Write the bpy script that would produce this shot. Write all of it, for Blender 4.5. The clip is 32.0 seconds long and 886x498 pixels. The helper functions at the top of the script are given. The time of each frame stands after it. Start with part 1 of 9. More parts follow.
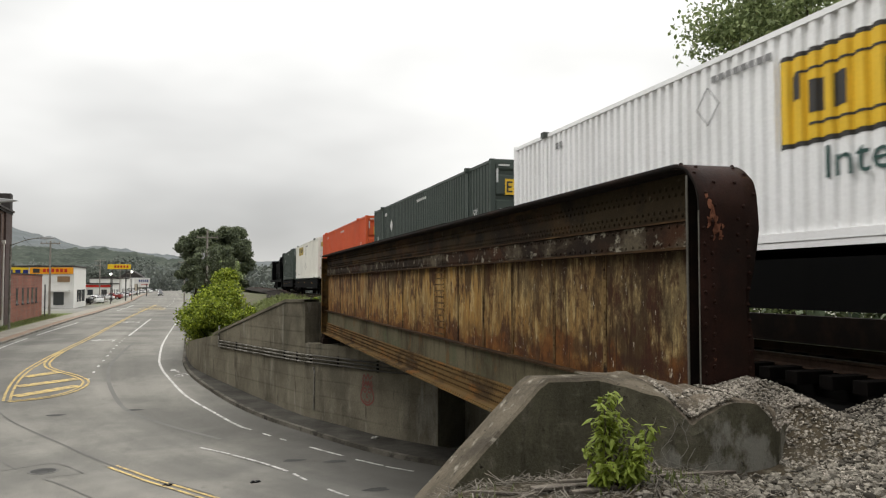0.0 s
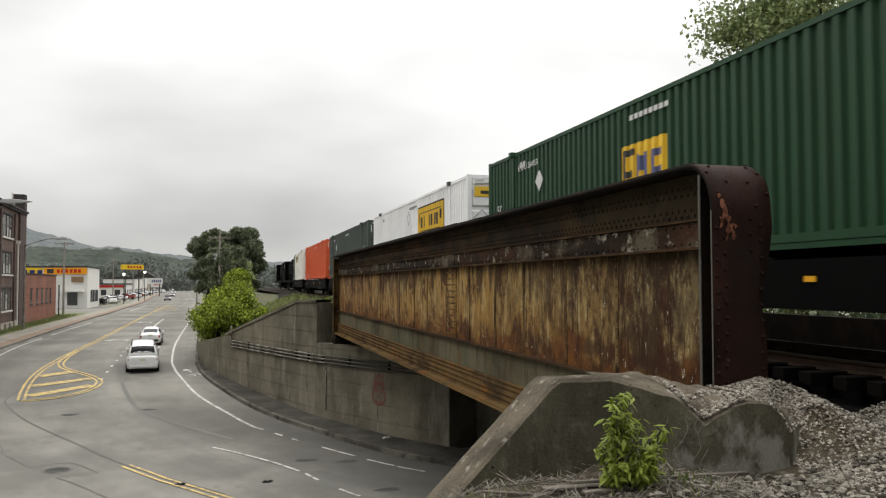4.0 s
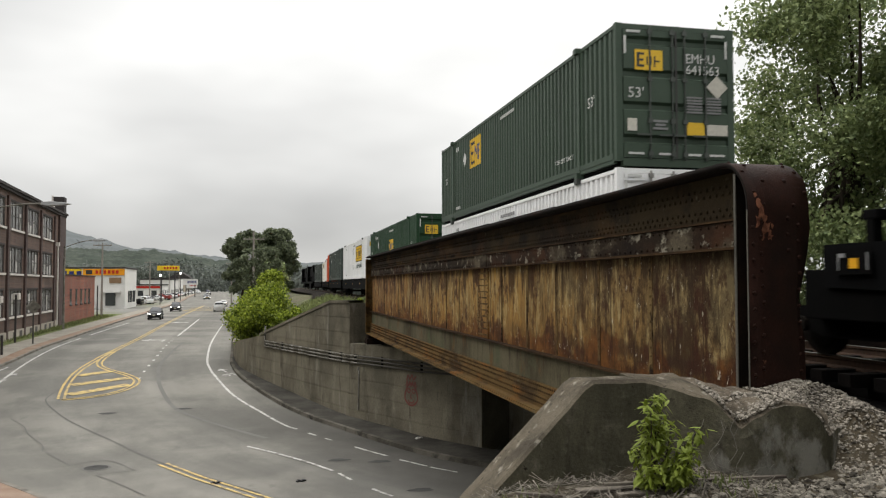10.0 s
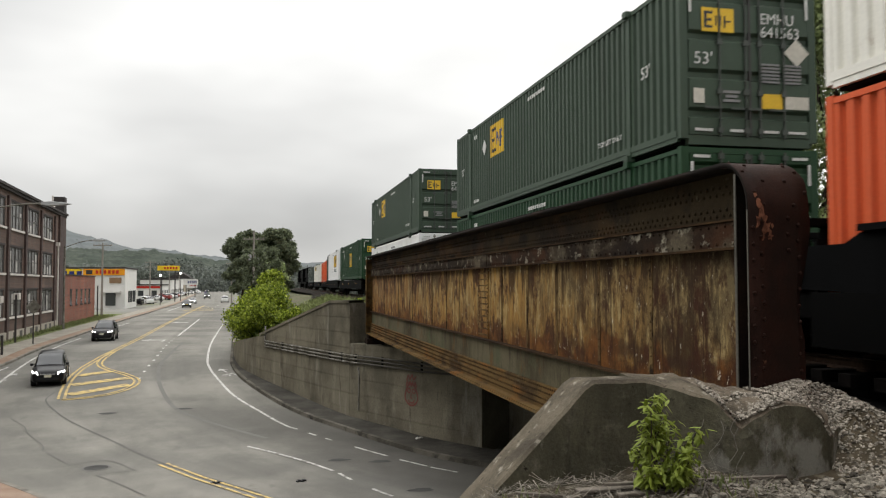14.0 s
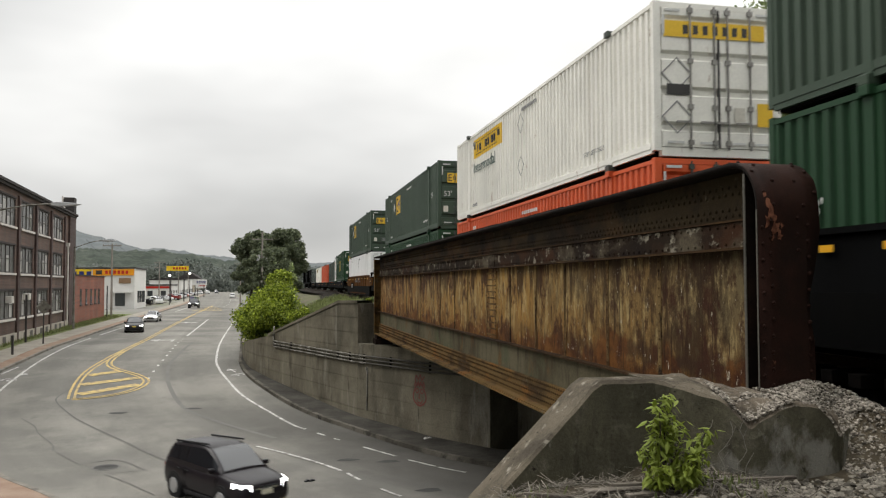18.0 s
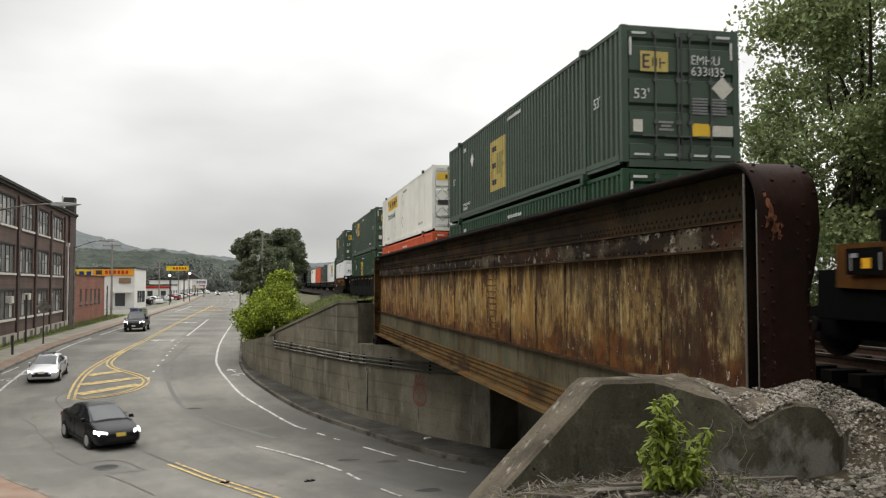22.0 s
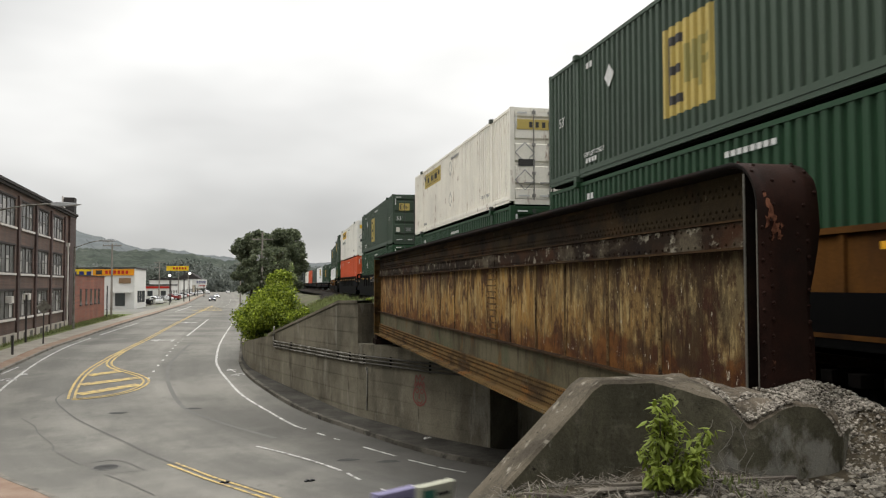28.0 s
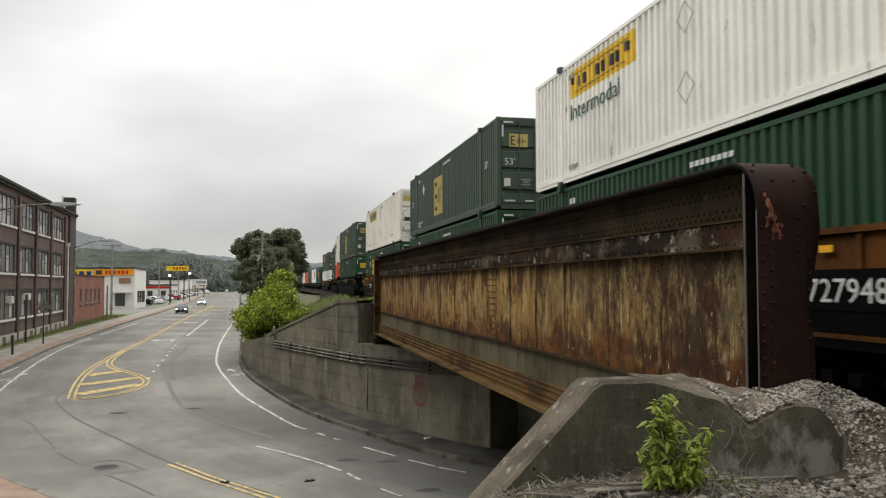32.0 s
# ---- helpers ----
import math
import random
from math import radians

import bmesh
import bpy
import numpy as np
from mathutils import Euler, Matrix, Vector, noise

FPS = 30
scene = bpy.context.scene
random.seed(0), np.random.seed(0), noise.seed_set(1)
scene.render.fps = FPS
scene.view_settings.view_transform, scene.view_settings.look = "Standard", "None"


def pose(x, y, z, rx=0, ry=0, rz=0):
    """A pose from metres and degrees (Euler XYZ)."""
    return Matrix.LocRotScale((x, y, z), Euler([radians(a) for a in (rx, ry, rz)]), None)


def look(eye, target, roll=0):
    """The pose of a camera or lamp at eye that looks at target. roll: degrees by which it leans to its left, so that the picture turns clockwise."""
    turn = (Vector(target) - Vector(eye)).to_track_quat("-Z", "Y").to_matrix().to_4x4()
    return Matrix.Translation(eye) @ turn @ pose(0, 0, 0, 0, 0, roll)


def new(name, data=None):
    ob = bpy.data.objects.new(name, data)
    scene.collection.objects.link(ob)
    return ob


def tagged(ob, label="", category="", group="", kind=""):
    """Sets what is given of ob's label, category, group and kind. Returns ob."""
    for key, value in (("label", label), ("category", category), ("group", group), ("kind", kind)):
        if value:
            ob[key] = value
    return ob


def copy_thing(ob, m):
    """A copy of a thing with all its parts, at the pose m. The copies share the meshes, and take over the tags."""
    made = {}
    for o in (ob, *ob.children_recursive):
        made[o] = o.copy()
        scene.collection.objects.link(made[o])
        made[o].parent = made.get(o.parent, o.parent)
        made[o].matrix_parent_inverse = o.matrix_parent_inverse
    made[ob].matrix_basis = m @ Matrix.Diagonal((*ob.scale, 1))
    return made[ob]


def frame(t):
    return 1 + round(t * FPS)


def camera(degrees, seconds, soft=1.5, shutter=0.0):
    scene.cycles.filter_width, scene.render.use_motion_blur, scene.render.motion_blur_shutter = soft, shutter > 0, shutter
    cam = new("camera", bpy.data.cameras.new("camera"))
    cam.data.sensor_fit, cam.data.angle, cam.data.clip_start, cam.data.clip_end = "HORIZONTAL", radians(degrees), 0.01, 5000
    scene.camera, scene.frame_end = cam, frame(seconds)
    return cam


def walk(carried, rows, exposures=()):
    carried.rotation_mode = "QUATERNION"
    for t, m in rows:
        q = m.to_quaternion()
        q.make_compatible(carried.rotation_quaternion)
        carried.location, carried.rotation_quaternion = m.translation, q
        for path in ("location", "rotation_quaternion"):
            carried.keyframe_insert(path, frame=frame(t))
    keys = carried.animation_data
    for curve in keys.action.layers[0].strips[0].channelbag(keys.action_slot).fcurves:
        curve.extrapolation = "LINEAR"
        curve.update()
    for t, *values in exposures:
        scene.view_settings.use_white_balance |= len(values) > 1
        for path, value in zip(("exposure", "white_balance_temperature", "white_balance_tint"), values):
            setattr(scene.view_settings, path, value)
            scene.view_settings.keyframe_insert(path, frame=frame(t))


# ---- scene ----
# ------------------------------------------------------------------ camera
EYE = Vector((0.0, 0.0, 5.7))
cam = camera(56.75, 32.0, soft=1.2, shutter=0.4)


def aim(yaw, pitch, roll):
    """yaw: degrees to the right of the track's direction (+Y)."""
    a, b = radians(yaw), radians(pitch)
    way = Vector((math.sin(a) * math.cos(b), math.cos(a) * math.cos(b), math.sin(b)))
    return look(EYE, EYE + 10 * way, roll)


TURNS = [(0, 15.464), (1.5, 15.464), (2.5, 15.45), (3, 15.30), (3.5, 15.07), (4.5, 14.15), (5.5, 13.17), (6, 12.86), (6.5, 12.62),
         (7, 12.47), (7.5, 12.44), (9, 12.43), (12, 12.43), (14, 12.42), (14.5, 12.32), (15.5, 12.14), (16.5, 12.0),
         (17, 11.92), (17.5, 11.849), (19, 11.849), (25, 11.849), (32, 11.849)]
rows = []
for t, yaw in TURNS:
    s = (yaw - 11.849) / 3.615
    rows.append((t, aim(yaw, 2.4816 - 0.0793 * s, -0.087 + 0.044 * s)))
walk(cam, rows, [(0, 0.0), (32, 0.0)])

# ------------------------------------------------------------------ sky and sun (overcast)
SUN_UP, SUN_ROUND = 48, 285     # degrees; the sun stands over the street side, hidden by cloud
world = bpy.data.worlds.new("sky")
scene.world = world
world.use_nodes = True
wn, wl = world.node_tree.nodes, world.node_tree.links
wn.clear()
w_out, w_bg = wn.new("ShaderNodeOutputWorld"), wn.new("ShaderNodeBackground")
w_sky = wn.new("ShaderNodeTexSky")
w_sky.sky_type, w_sky.sun_disc = "NISHITA", False
w_sky.sun_elevation, w_sky.sun_rotation = radians(SUN_UP), radians(SUN_ROUND)
w_tc = wn.new("ShaderNodeTexCoord")
# clouds: soft grey sheets, brighter round the hidden sun
w_map = wn.new("ShaderNodeMapping")
w_map.inputs["Scale"].default_value = (1.2, 1.2, 3.0)
w_noise = wn.new("ShaderNodeTexNoise")
w_noise.inputs["Scale"].default_value, w_noise.inputs["Detail"].default_value, w_noise.inputs["Roughness"].default_value = 1.7, 4, 0.42
w_dot = wn.new("ShaderNodeVectorMath")
w_dot.operation = "DOT_PRODUCT"
w_dot.inputs[1].default_value = Vector((0.75, 0.25, 0.6))
w_add = wn.new("ShaderNodeMath")
w_add.operation, w_add.inputs[1].default_value = "MULTIPLY_ADD", 0.46
w_ramp = wn.new("ShaderNodeValToRGB")
w_ramp.color_ramp.elements[0].position, w_ramp.color_ramp.elements[0].color = 0.40, (0.53, 0.528, 0.52, 1)
w_ramp.color_ramp.elements[1].position, w_ramp.color_ramp.elements[1].color = 0.90, (1.36, 1.35, 1.31, 1)
w_mix = wn.new("ShaderNodeMixRGB")
w_mix.inputs["Fac"].default_value = 0.94
w_dim = wn.new("ShaderNodeMixRGB")
w_dim.blend_type, w_dim.inputs["Fac"].default_value, w_dim.inputs["Color2"].default_value = "MULTIPLY", 1, (0.1, 0.1, 0.1, 1)
wl.new(w_tc.outputs["Generated"], w_map.inputs["Vector"])
wl.new(w_map.outputs["Vector"], w_noise.inputs["Vector"])
wl.new(w_tc.outputs["Generated"], w_dot.inputs[0])
wl.new(w_dot.outputs["Value"], w_add.inputs[0])
wl.new(w_noise.outputs["Fac"], w_add.inputs[2])
wl.new(w_add.outputs["Value"], w_ramp.inputs["Fac"])
wl.new(w_sky.outputs["Color"], w_dim.inputs["Color1"])
wl.new(w_dim.outputs["Color"], w_mix.inputs["Color1"])
wl.new(w_ramp.outputs["Color"], w_mix.inputs["Color2"])
# an overcast sky grows brighter towards the zenith
w_sep = wn.new("ShaderNodeSeparateXYZ")
w_up = wn.new("ShaderNodeMath")
w_up.operation, w_up.inputs[1].default_value, w_up.inputs[2].default_value = "MULTIPLY_ADD", 2.1, 0.82
w_sq = wn.new("ShaderNodeMath")
w_sq.operation, w_sq.inputs[1].default_value = "POWER", 2.0
wl.new(w_tc.outputs["Generated"], w_sep.inputs[0])
wl.new(w_sep.outputs["Z"], w_sq.inputs[0])
wl.new(w_sq.outputs["Value"], w_up.inputs[0])
wl.new(w_mix.outputs["Color"], w_bg.inputs["Color"])
wl.new(w_up.outputs["Value"], w_bg.inputs["Strength"])
wl.new(w_bg.outputs["Background"], w_out.inputs["Surface"])

sun_data = bpy.data.lights.new("sun", "SUN")
sun_data.energy, sun_data.angle, sun_data.color = 1.25, radians(30), (1.0, 0.965, 0.91)
sun = new("sun", sun_data)
sd = Vector((math.sin(radians(SUN_ROUND)) * math.cos(radians(SUN_UP)), math.cos(radians(SUN_ROUND)) * math.cos(radians(SUN_UP)), math.sin(radians(SUN_UP))))
sun.matrix_world = look(sd * 200, (0, 0, 0))
# ------------------------------------------------------------------ materials
MATS = {}


def nodes_of(name):
    m = bpy.data.materials.new(name)
    m.use_nodes = True
    MATS[name] = m
    nt = m.node_tree
    return m, nt.nodes, nt.links, nt.nodes["Principled BSDF"]


def noise_tex(n, l, co, scale, detail=5, rough=0.6, stretch=None):
    tex = n.new("ShaderNodeTexNoise")
    tex.inputs["Scale"].default_value, tex.inputs["Detail"].default_value, tex.inputs["Roughness"].default_value = scale, detail, rough
    if stretch:
        mp = n.new("ShaderNodeMapping")
        mp.inputs["Scale"].default_value = stretch
        l.new(co, mp.inputs["Vector"])
        co = mp.outputs["Vector"]
    l.new(co, tex.inputs["Vector"])
    return tex.outputs["Fac"]


def ramp(n, l, fac, lo, hi, c0=(0, 0, 0), c1=(1, 1, 1)):
    r = n.new("ShaderNodeValToRGB")
    r.color_ramp.elements[0].position, r.color_ramp.elements[1].position = lo, hi
    r.color_ramp.elements[0].color, r.color_ramp.elements[1].color = (*c0, 1), (*c1, 1)
    l.new(fac, r.inputs["Fac"])
    return r.outputs["Color"]


def mix(n, l, fac, a, b, mode="MIX"):
    m = n.new("ShaderNodeMixRGB")
    m.blend_type = mode
    for sock, v in (("Fac", fac), ("Color1", a), ("Color2", b)):
        if isinstance(v, (int, float)):
            m.inputs[sock].default_value = v
        elif isinstance(v, tuple):
            m.inputs[sock].default_value = (*v, 1)
        else:
            l.new(v, m.inputs[sock])
    return m.outputs["Color"]


def bumped(n, l, b, height, strength, dist=0.02):
    bp = n.new("ShaderNodeBump")
    bp.inputs["Strength"].default_value, bp.inputs["Distance"].default_value = strength, dist
    l.new(height, bp.inputs["Height"])
    l.new(bp.outputs["Normal"], b.inputs["Normal"])


def coords(n, kind="Object"):
    return n.new("ShaderNodeTexCoord").outputs[kind]


def surface(name, c, c2=None, rough=0.8, metal=0.0, big=0.7, small=14.0, bump=0.15, dist=0.01, spec=0.15, vary=0.0, stretch=None):
    """A plain worn surface: two colours mixed by coarse and fine grain. vary: brightness change from piece to piece."""
    m, n, l, b = nodes_of(name)
    c2 = c2 or tuple(v * 0.72 for v in c)
    co = coords(n)
    coarse = ramp(n, l, noise_tex(n, l, co, big, 6, 0.6, stretch), 0.35, 0.68)
    fine = noise_tex(n, l, co, small, 4)
    col = mix(n, l, coarse, c, c2)
    col = mix(n, l, 0.35, col, ramp(n, l, fine, 0.2, 0.8, tuple(v * 0.55 for v in c), tuple(min(v * 1.35, 0.95) for v in c)))
    if vary:
        oi = n.new("ShaderNodeObjectInfo")
        col = mix(n, l, 1.0, col, ramp(n, l, oi.outputs["Random"], 0, 1, (1 - vary,) * 3, (1 + vary,) * 3), "MULTIPLY")
    l.new(col, b.inputs["Base Color"])
    b.inputs["Roughness"].default_value, b.inputs["Metallic"].default_value = rough, metal
    b.inputs["Specular IOR Level"].default_value = spec
    if bump:
        bumped(n, l, b, fine, bump, dist)
    return m


def plain(name, c, rough=0.6, metal=0.0, glow=0.0, spec=0.5):
    m, n, l, b = nodes_of(name)
    b.inputs["Base Color"].default_value = (*c, 1)
    b.inputs["Roughness"].default_value, b.inputs["Metallic"].default_value = rough, metal
    b.inputs["Specular IOR Level"].default_value = spec
    if glow:
        b.inputs["Emission Color"].default_value, b.inputs["Emission Strength"].default_value = (*c, 1), glow
    return m
# ------------------------------------------------------------------ mesh helpers
def to_mesh(bm, name, material, smooth=False):
    me = bpy.data.meshes.new(name)
    bm.normal_update()
    bm.to_mesh(me)
    bm.free()
    for mt in (material if isinstance(material, (list, tuple)) else [material]):
        me.materials.append(mt)
    if smooth:
        me.shade_smooth()
    return me


def part(name, bm, material, parent=None, label="", smooth=False):
    ob = new(name, to_mesh(bm, name, material, smooth))
    if parent is not None:
        ob.parent = parent
    if label:
        ob["label"] = label
    return ob


def thing(name, label, category, at=None, group="", kind=""):
    ob = new(name)
    ob.empty_display_size = 0.3
    if at is not None:
        ob.matrix_basis = at
    return tagged(ob, label, category, group, kind)


def structure(name, bm, material, label="", category="", smooth=False):
    return tagged(part(name, bm, material, None, "", smooth), label or name.replace("_", " "), category or name.split("_")[0], kind="structure")


def box(bm, x0, x1, y0, y1, z0, z1, bevel=0.0, m=None, mi=0):
    vs = [bm.verts.new((x, y, z)) for x in (x0, x1) for y in (y0, y1) for z in (z0, z1)]
    fs = [bm.faces.new([vs[i] for i in q]) for q in ((0, 1, 3, 2), (4, 6, 7, 5), (0, 4, 5, 1), (2, 3, 7, 6), (0, 2, 6, 4), (1, 5, 7, 3))]
    for f in fs:
        f.material_index = mi
    if m is not None:
        for v in vs:
            v.co = m @ v.co
    if bevel:
        es = {e for f in fs for e in f.edges}
        bmesh.ops.bevel(bm, geom=list(es), offset=bevel, segments=2, affect="EDGES", profile=0.6)
    return bm


def nb():
    return bmesh.new()


def cyl(bm, p, q, r0, r1=None, seg=10, cap=True):
    """A tapered round bar from p to q."""
    p, q = Vector(p), Vector(q)
    r1 = r0 if r1 is None else r1
    d = (q - p).normalized()
    a = d.orthogonal().normalized()
    c = d.cross(a)
    rings = []
    for o, r in ((p, r0), (q, r1)):
        rings.append([bm.verts.new(o + r * (math.cos(2 * math.pi * i / seg) * a + math.sin(2 * math.pi * i / seg) * c)) for i in range(seg)])
    for i in range(seg):
        bm.faces.new((rings[0][i], rings[0][(i + 1) % seg], rings[1][(i + 1) % seg], rings[1][i]))
    if cap:
        bm.faces.new(rings[0][::-1])
        bm.faces.new(rings[1])
    return bm


def tube(bm, pts, r, seg=8):
    for a, b in zip(pts, pts[1:]):
        cyl(bm, a, b, r, r, seg)
    return bm


def wire_tube(bm, pts, r, seg=4):
    """One unbroken tube along a line."""
    rings = []
    for i, p in enumerate(pts):
        d = (pts[min(i + 1, len(pts) - 1)] - pts[max(i - 1, 0)]).normalized()
        a = d.cross(Vector((0, 0, 1))).normalized()
        c = a.cross(d)
        rings.append([bm.verts.new(p + r * (math.cos(2 * math.pi * k / seg) * a + math.sin(2 * math.pi * k / seg) * c)) for k in range(seg)])
    for u, v in zip(rings, rings[1:]):
        for k in range(seg):
            bm.faces.new((u[k], u[(k + 1) % seg], v[(k + 1) % seg], v[k]))
    bm.faces.new(rings[0][::-1])
    bm.faces.new(rings[-1])
    bmesh.ops.recalc_face_normals(bm, faces=bm.faces[:])
    return bm


def prism(bm, poly, z0, z1):
    """An upright prism on a polygon of (x, y); z0 and z1 are numbers or functions of (x, y)."""
    f0 = z0 if callable(z0) else lambda x, y: z0
    f1 = z1 if callable(z1) else lambda x, y: z1
    lo = [bm.verts.new((x, y, f0(x, y))) for x, y in poly]
    hi = [bm.verts.new((x, y, f1(x, y))) for x, y in poly]
    k = len(poly)
    for i in range(k):
        bm.faces.new((lo[i], lo[(i + 1) % k], hi[(i + 1) % k], hi[i]))
    bm.faces.new(hi)
    bm.faces.new(lo[::-1])
    bmesh.ops.recalc_face_normals(bm, faces=bm.faces[:])
    return bm


def profile(bm, pts, axis, a0, a1):
    """Extrude a closed outline along an axis. axis 'y': outline in (x, z); 'x': outline in (y, z)."""
    def v(p, a):
        return (p[0], a, p[1]) if axis == "y" else (a, p[0], p[1])
    lo = [bm.verts.new(v(p, a0)) for p in pts]
    hi = [bm.verts.new(v(p, a1)) for p in pts]
    k = len(pts)
    for i in range(k):
        bm.faces.new((lo[i], lo[(i + 1) % k], hi[(i + 1) % k], hi[i]))
    bm.faces.new(lo[::-1])
    bm.faces.new(hi)
    bmesh.ops.recalc_face_normals(bm, faces=bm.faces[:])
    return bm


def catmull(pts, n=6):
    """A smooth line through points."""
    ps = [Vector(p) for p in pts]
    ps = [2 * ps[0] - ps[1]] + ps + [2 * ps[-1] - ps[-2]]
    out = []
    for i in range(1, len(ps) - 2):
        a, b, c, d = ps[i - 1:i + 3]
        for k in range(n):
            t = k / n
            out.append(0.5 * (2 * b + (c - a) * t + (2 * a - 5 * b + 4 * c - d) * t * t + (3 * b - a - 3 * c + d) * t ** 3))
    out.append(ps[-2])
    return out


def offset(line, d):
    """The line shifted d to its right."""
    out = []
    for i, p in enumerate(line):
        t = (line[min(i + 1, len(line) - 1)] - line[max(i - 1, 0)]).normalized()
        out.append(Vector((p.x + t.y * d, p.y - t.x * d)))
    return out


def ground_z(y):
    """The road rises out of the dip under the bridge."""
    s = min(max((y - 26) / 38.0, 0), 1)
    return 1.4 * s * s * (3 - 2 * s)


def ribbon(bm, a, b, dz, thick=0.0):
    """A strip between two lines on the road's surface."""
    va = [bm.verts.new((p.x, p.y, ground_z(p.y) + dz)) for p in a]
    vb = [bm.verts.new((p.x, p.y, ground_z(p.y) + dz)) for p in b]
    for i in range(len(a) - 1):
        bm.faces.new((va[i], va[i + 1], vb[i + 1], vb[i]))
    if thick:
        for line in (va, vb):
            low = [bm.verts.new((v.co.x, v.co.y, v.co.z - thick)) for v in line]
            for i in range(len(line) - 1):
                bm.faces.new((line[i], line[i + 1], low[i + 1], low[i]))
    bmesh.ops.recalc_face_normals(bm, faces=bm.faces[:])
    return bm


V2 = lambda *ps: [Vector(p) for p in ps]


def track_x(y):
    """The track's centre line: straight over the bridge, then a slow shift to the side."""
    u = min(max((y - 80) / 46, 0.0), 1.0)
    return 8.115 + 2.15 * u * u * (3 - 2 * u)
# ------------------------------------------------------------------ the materials of this place
def streaked(name, layers, rough=0.85, metal=0.0, grain=22.0, bump=0.25):
    """Layers of (colour, noise scale, stretch, lo, hi) laid over one another, the first one whole."""
    m, n, l, b = nodes_of(name)
    co = coords(n)
    col = layers[0][0]
    for c, sc, st, lo, hi in layers[1:]:
        col = mix(n, l, ramp(n, l, noise_tex(n, l, co, sc, 7, 0.62, st), lo, hi), col, c)
    fine = noise_tex(n, l, co, grain, 5, 0.7)
    col = mix(n, l, 0.55, col, mix(n, l, 1.0, col, ramp(n, l, fine, 0.25, 0.75, (0.45,) * 3, (1.4,) * 3), "MULTIPLY"))
    l.new(col, b.inputs["Base Color"])
    b.inputs["Roughness"].default_value, b.inputs["Metallic"].default_value = rough, metal
    b.inputs["Specular IOR Level"].default_value = 0.06
    bumped(n, l, b, fine, bump, 0.01)
    return m


def calc(n, l, op, a, b):
    m = n.new("ShaderNodeMath")
    m.operation = op
    for k, v in ((0, a), (1, b)):
        if isinstance(v, (int, float)):
            m.inputs[k].default_value = v
        else:
            l.new(v, m.inputs[k])
    return m.outputs[0]


M_road = streaked("worn asphalt", [((0.138, 0.133, 0.12),), ((0.188, 0.18, 0.16), 0.16, None, 0.44, 0.58), ((0.115, 0.111, 0.101), 0.35, (1, 0.35, 1), 0.50, 0.72),
                                   ((0.21, 0.203, 0.182), 0.09, None, 0.56, 0.70), ((0.108, 0.105, 0.097), 0.06, None, 0.54, 0.68), ((0.115, 0.111, 0.102), 1.3, (1, 0.5, 1), 0.62, 0.78)], 0.85, 0, 30, 0.2)
def wear_and_dark_on(m):
    """Wheel tracks along the lanes, and darker asphalt towards the retaining wall and the bridge."""
    n, l = m.node_tree.nodes, m.node_tree.links
    b = n["Principled BSDF"]
    old = b.inputs["Base Color"].links[0].from_socket
    uv, co = coords(n, "UV"), coords(n)
    lane = noise_tex(n, l, uv, 1.0, 2, 0.5, (14, 0.04, 1))
    lane2 = noise_tex(n, l, uv, 1.0, 3, 0.5, (6, 0.03, 1))
    col = mix(n, l, 1.0, old, ramp(n, l, lane, 0.30, 0.70, (0.97,) * 3, (1.12,) * 3), "MULTIPLY")
    col = mix(n, l, 1.0, col, ramp(n, l, lane2, 0.36, 0.64, (0.96,) * 3, (1.14,) * 3), "MULTIPLY")
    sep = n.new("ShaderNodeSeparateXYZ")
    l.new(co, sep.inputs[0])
    # darker towards the wall, with a wobbling edge, near the bridge only
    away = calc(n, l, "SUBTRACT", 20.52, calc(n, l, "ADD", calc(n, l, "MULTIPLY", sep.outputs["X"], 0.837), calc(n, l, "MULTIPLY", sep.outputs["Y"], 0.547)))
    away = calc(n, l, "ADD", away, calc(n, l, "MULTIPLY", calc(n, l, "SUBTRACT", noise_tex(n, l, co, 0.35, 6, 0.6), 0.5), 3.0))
    by_wall = ramp(n, l, calc(n, l, "MULTIPLY", away, 0.1), 0.10, 0.52, (1, 1, 1), (0, 0, 0))
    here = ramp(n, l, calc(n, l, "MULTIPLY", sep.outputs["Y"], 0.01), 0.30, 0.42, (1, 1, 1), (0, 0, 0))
    col = mix(n, l, calc(n, l, "MULTIPLY", calc(n, l, "MULTIPLY", by_wall, here), 0.8), col, (0.045, 0.043, 0.039))
    l.new(col, b.inputs["Base Color"])


wear_and_dark_on(M_road)
M_patch = streaked("dark asphalt patch", [((0.06, 0.059, 0.057),), ((0.085, 0.084, 0.08), 1.2, None, 0.4, 0.7)], 0.9, 0, 40, 0.2)
M_crack = surface("tar seam", (0.10, 0.097, 0.09), (0.135, 0.13, 0.12), rough=0.8, big=1.5)
M_arc = surface("dull tar joint", (0.115, 0.111, 0.103), (0.15, 0.145, 0.133), rough=0.85, big=0.9)
M_yellow = streaked("worn yellow road paint", [((0.54, 0.40, 0.16),), ((0.25, 0.21, 0.14), 3.5, None, 0.47, 0.62), ((0.17, 0.16, 0.14), 9.0, None, 0.56, 0.66)], 0.75, 0, 30, 0.1)
M_white = streaked("worn white road paint", [((0.52, 0.51, 0.48),), ((0.22, 0.215, 0.2), 4.0, None, 0.46, 0.60)], 0.75, 0, 30, 0.1)
M_walk = streaked("pavement concrete", [((0.27, 0.25, 0.215),), ((0.2, 0.185, 0.155), 0.6, None, 0.4, 0.65)], 0.9, 0, 25, 0.15)
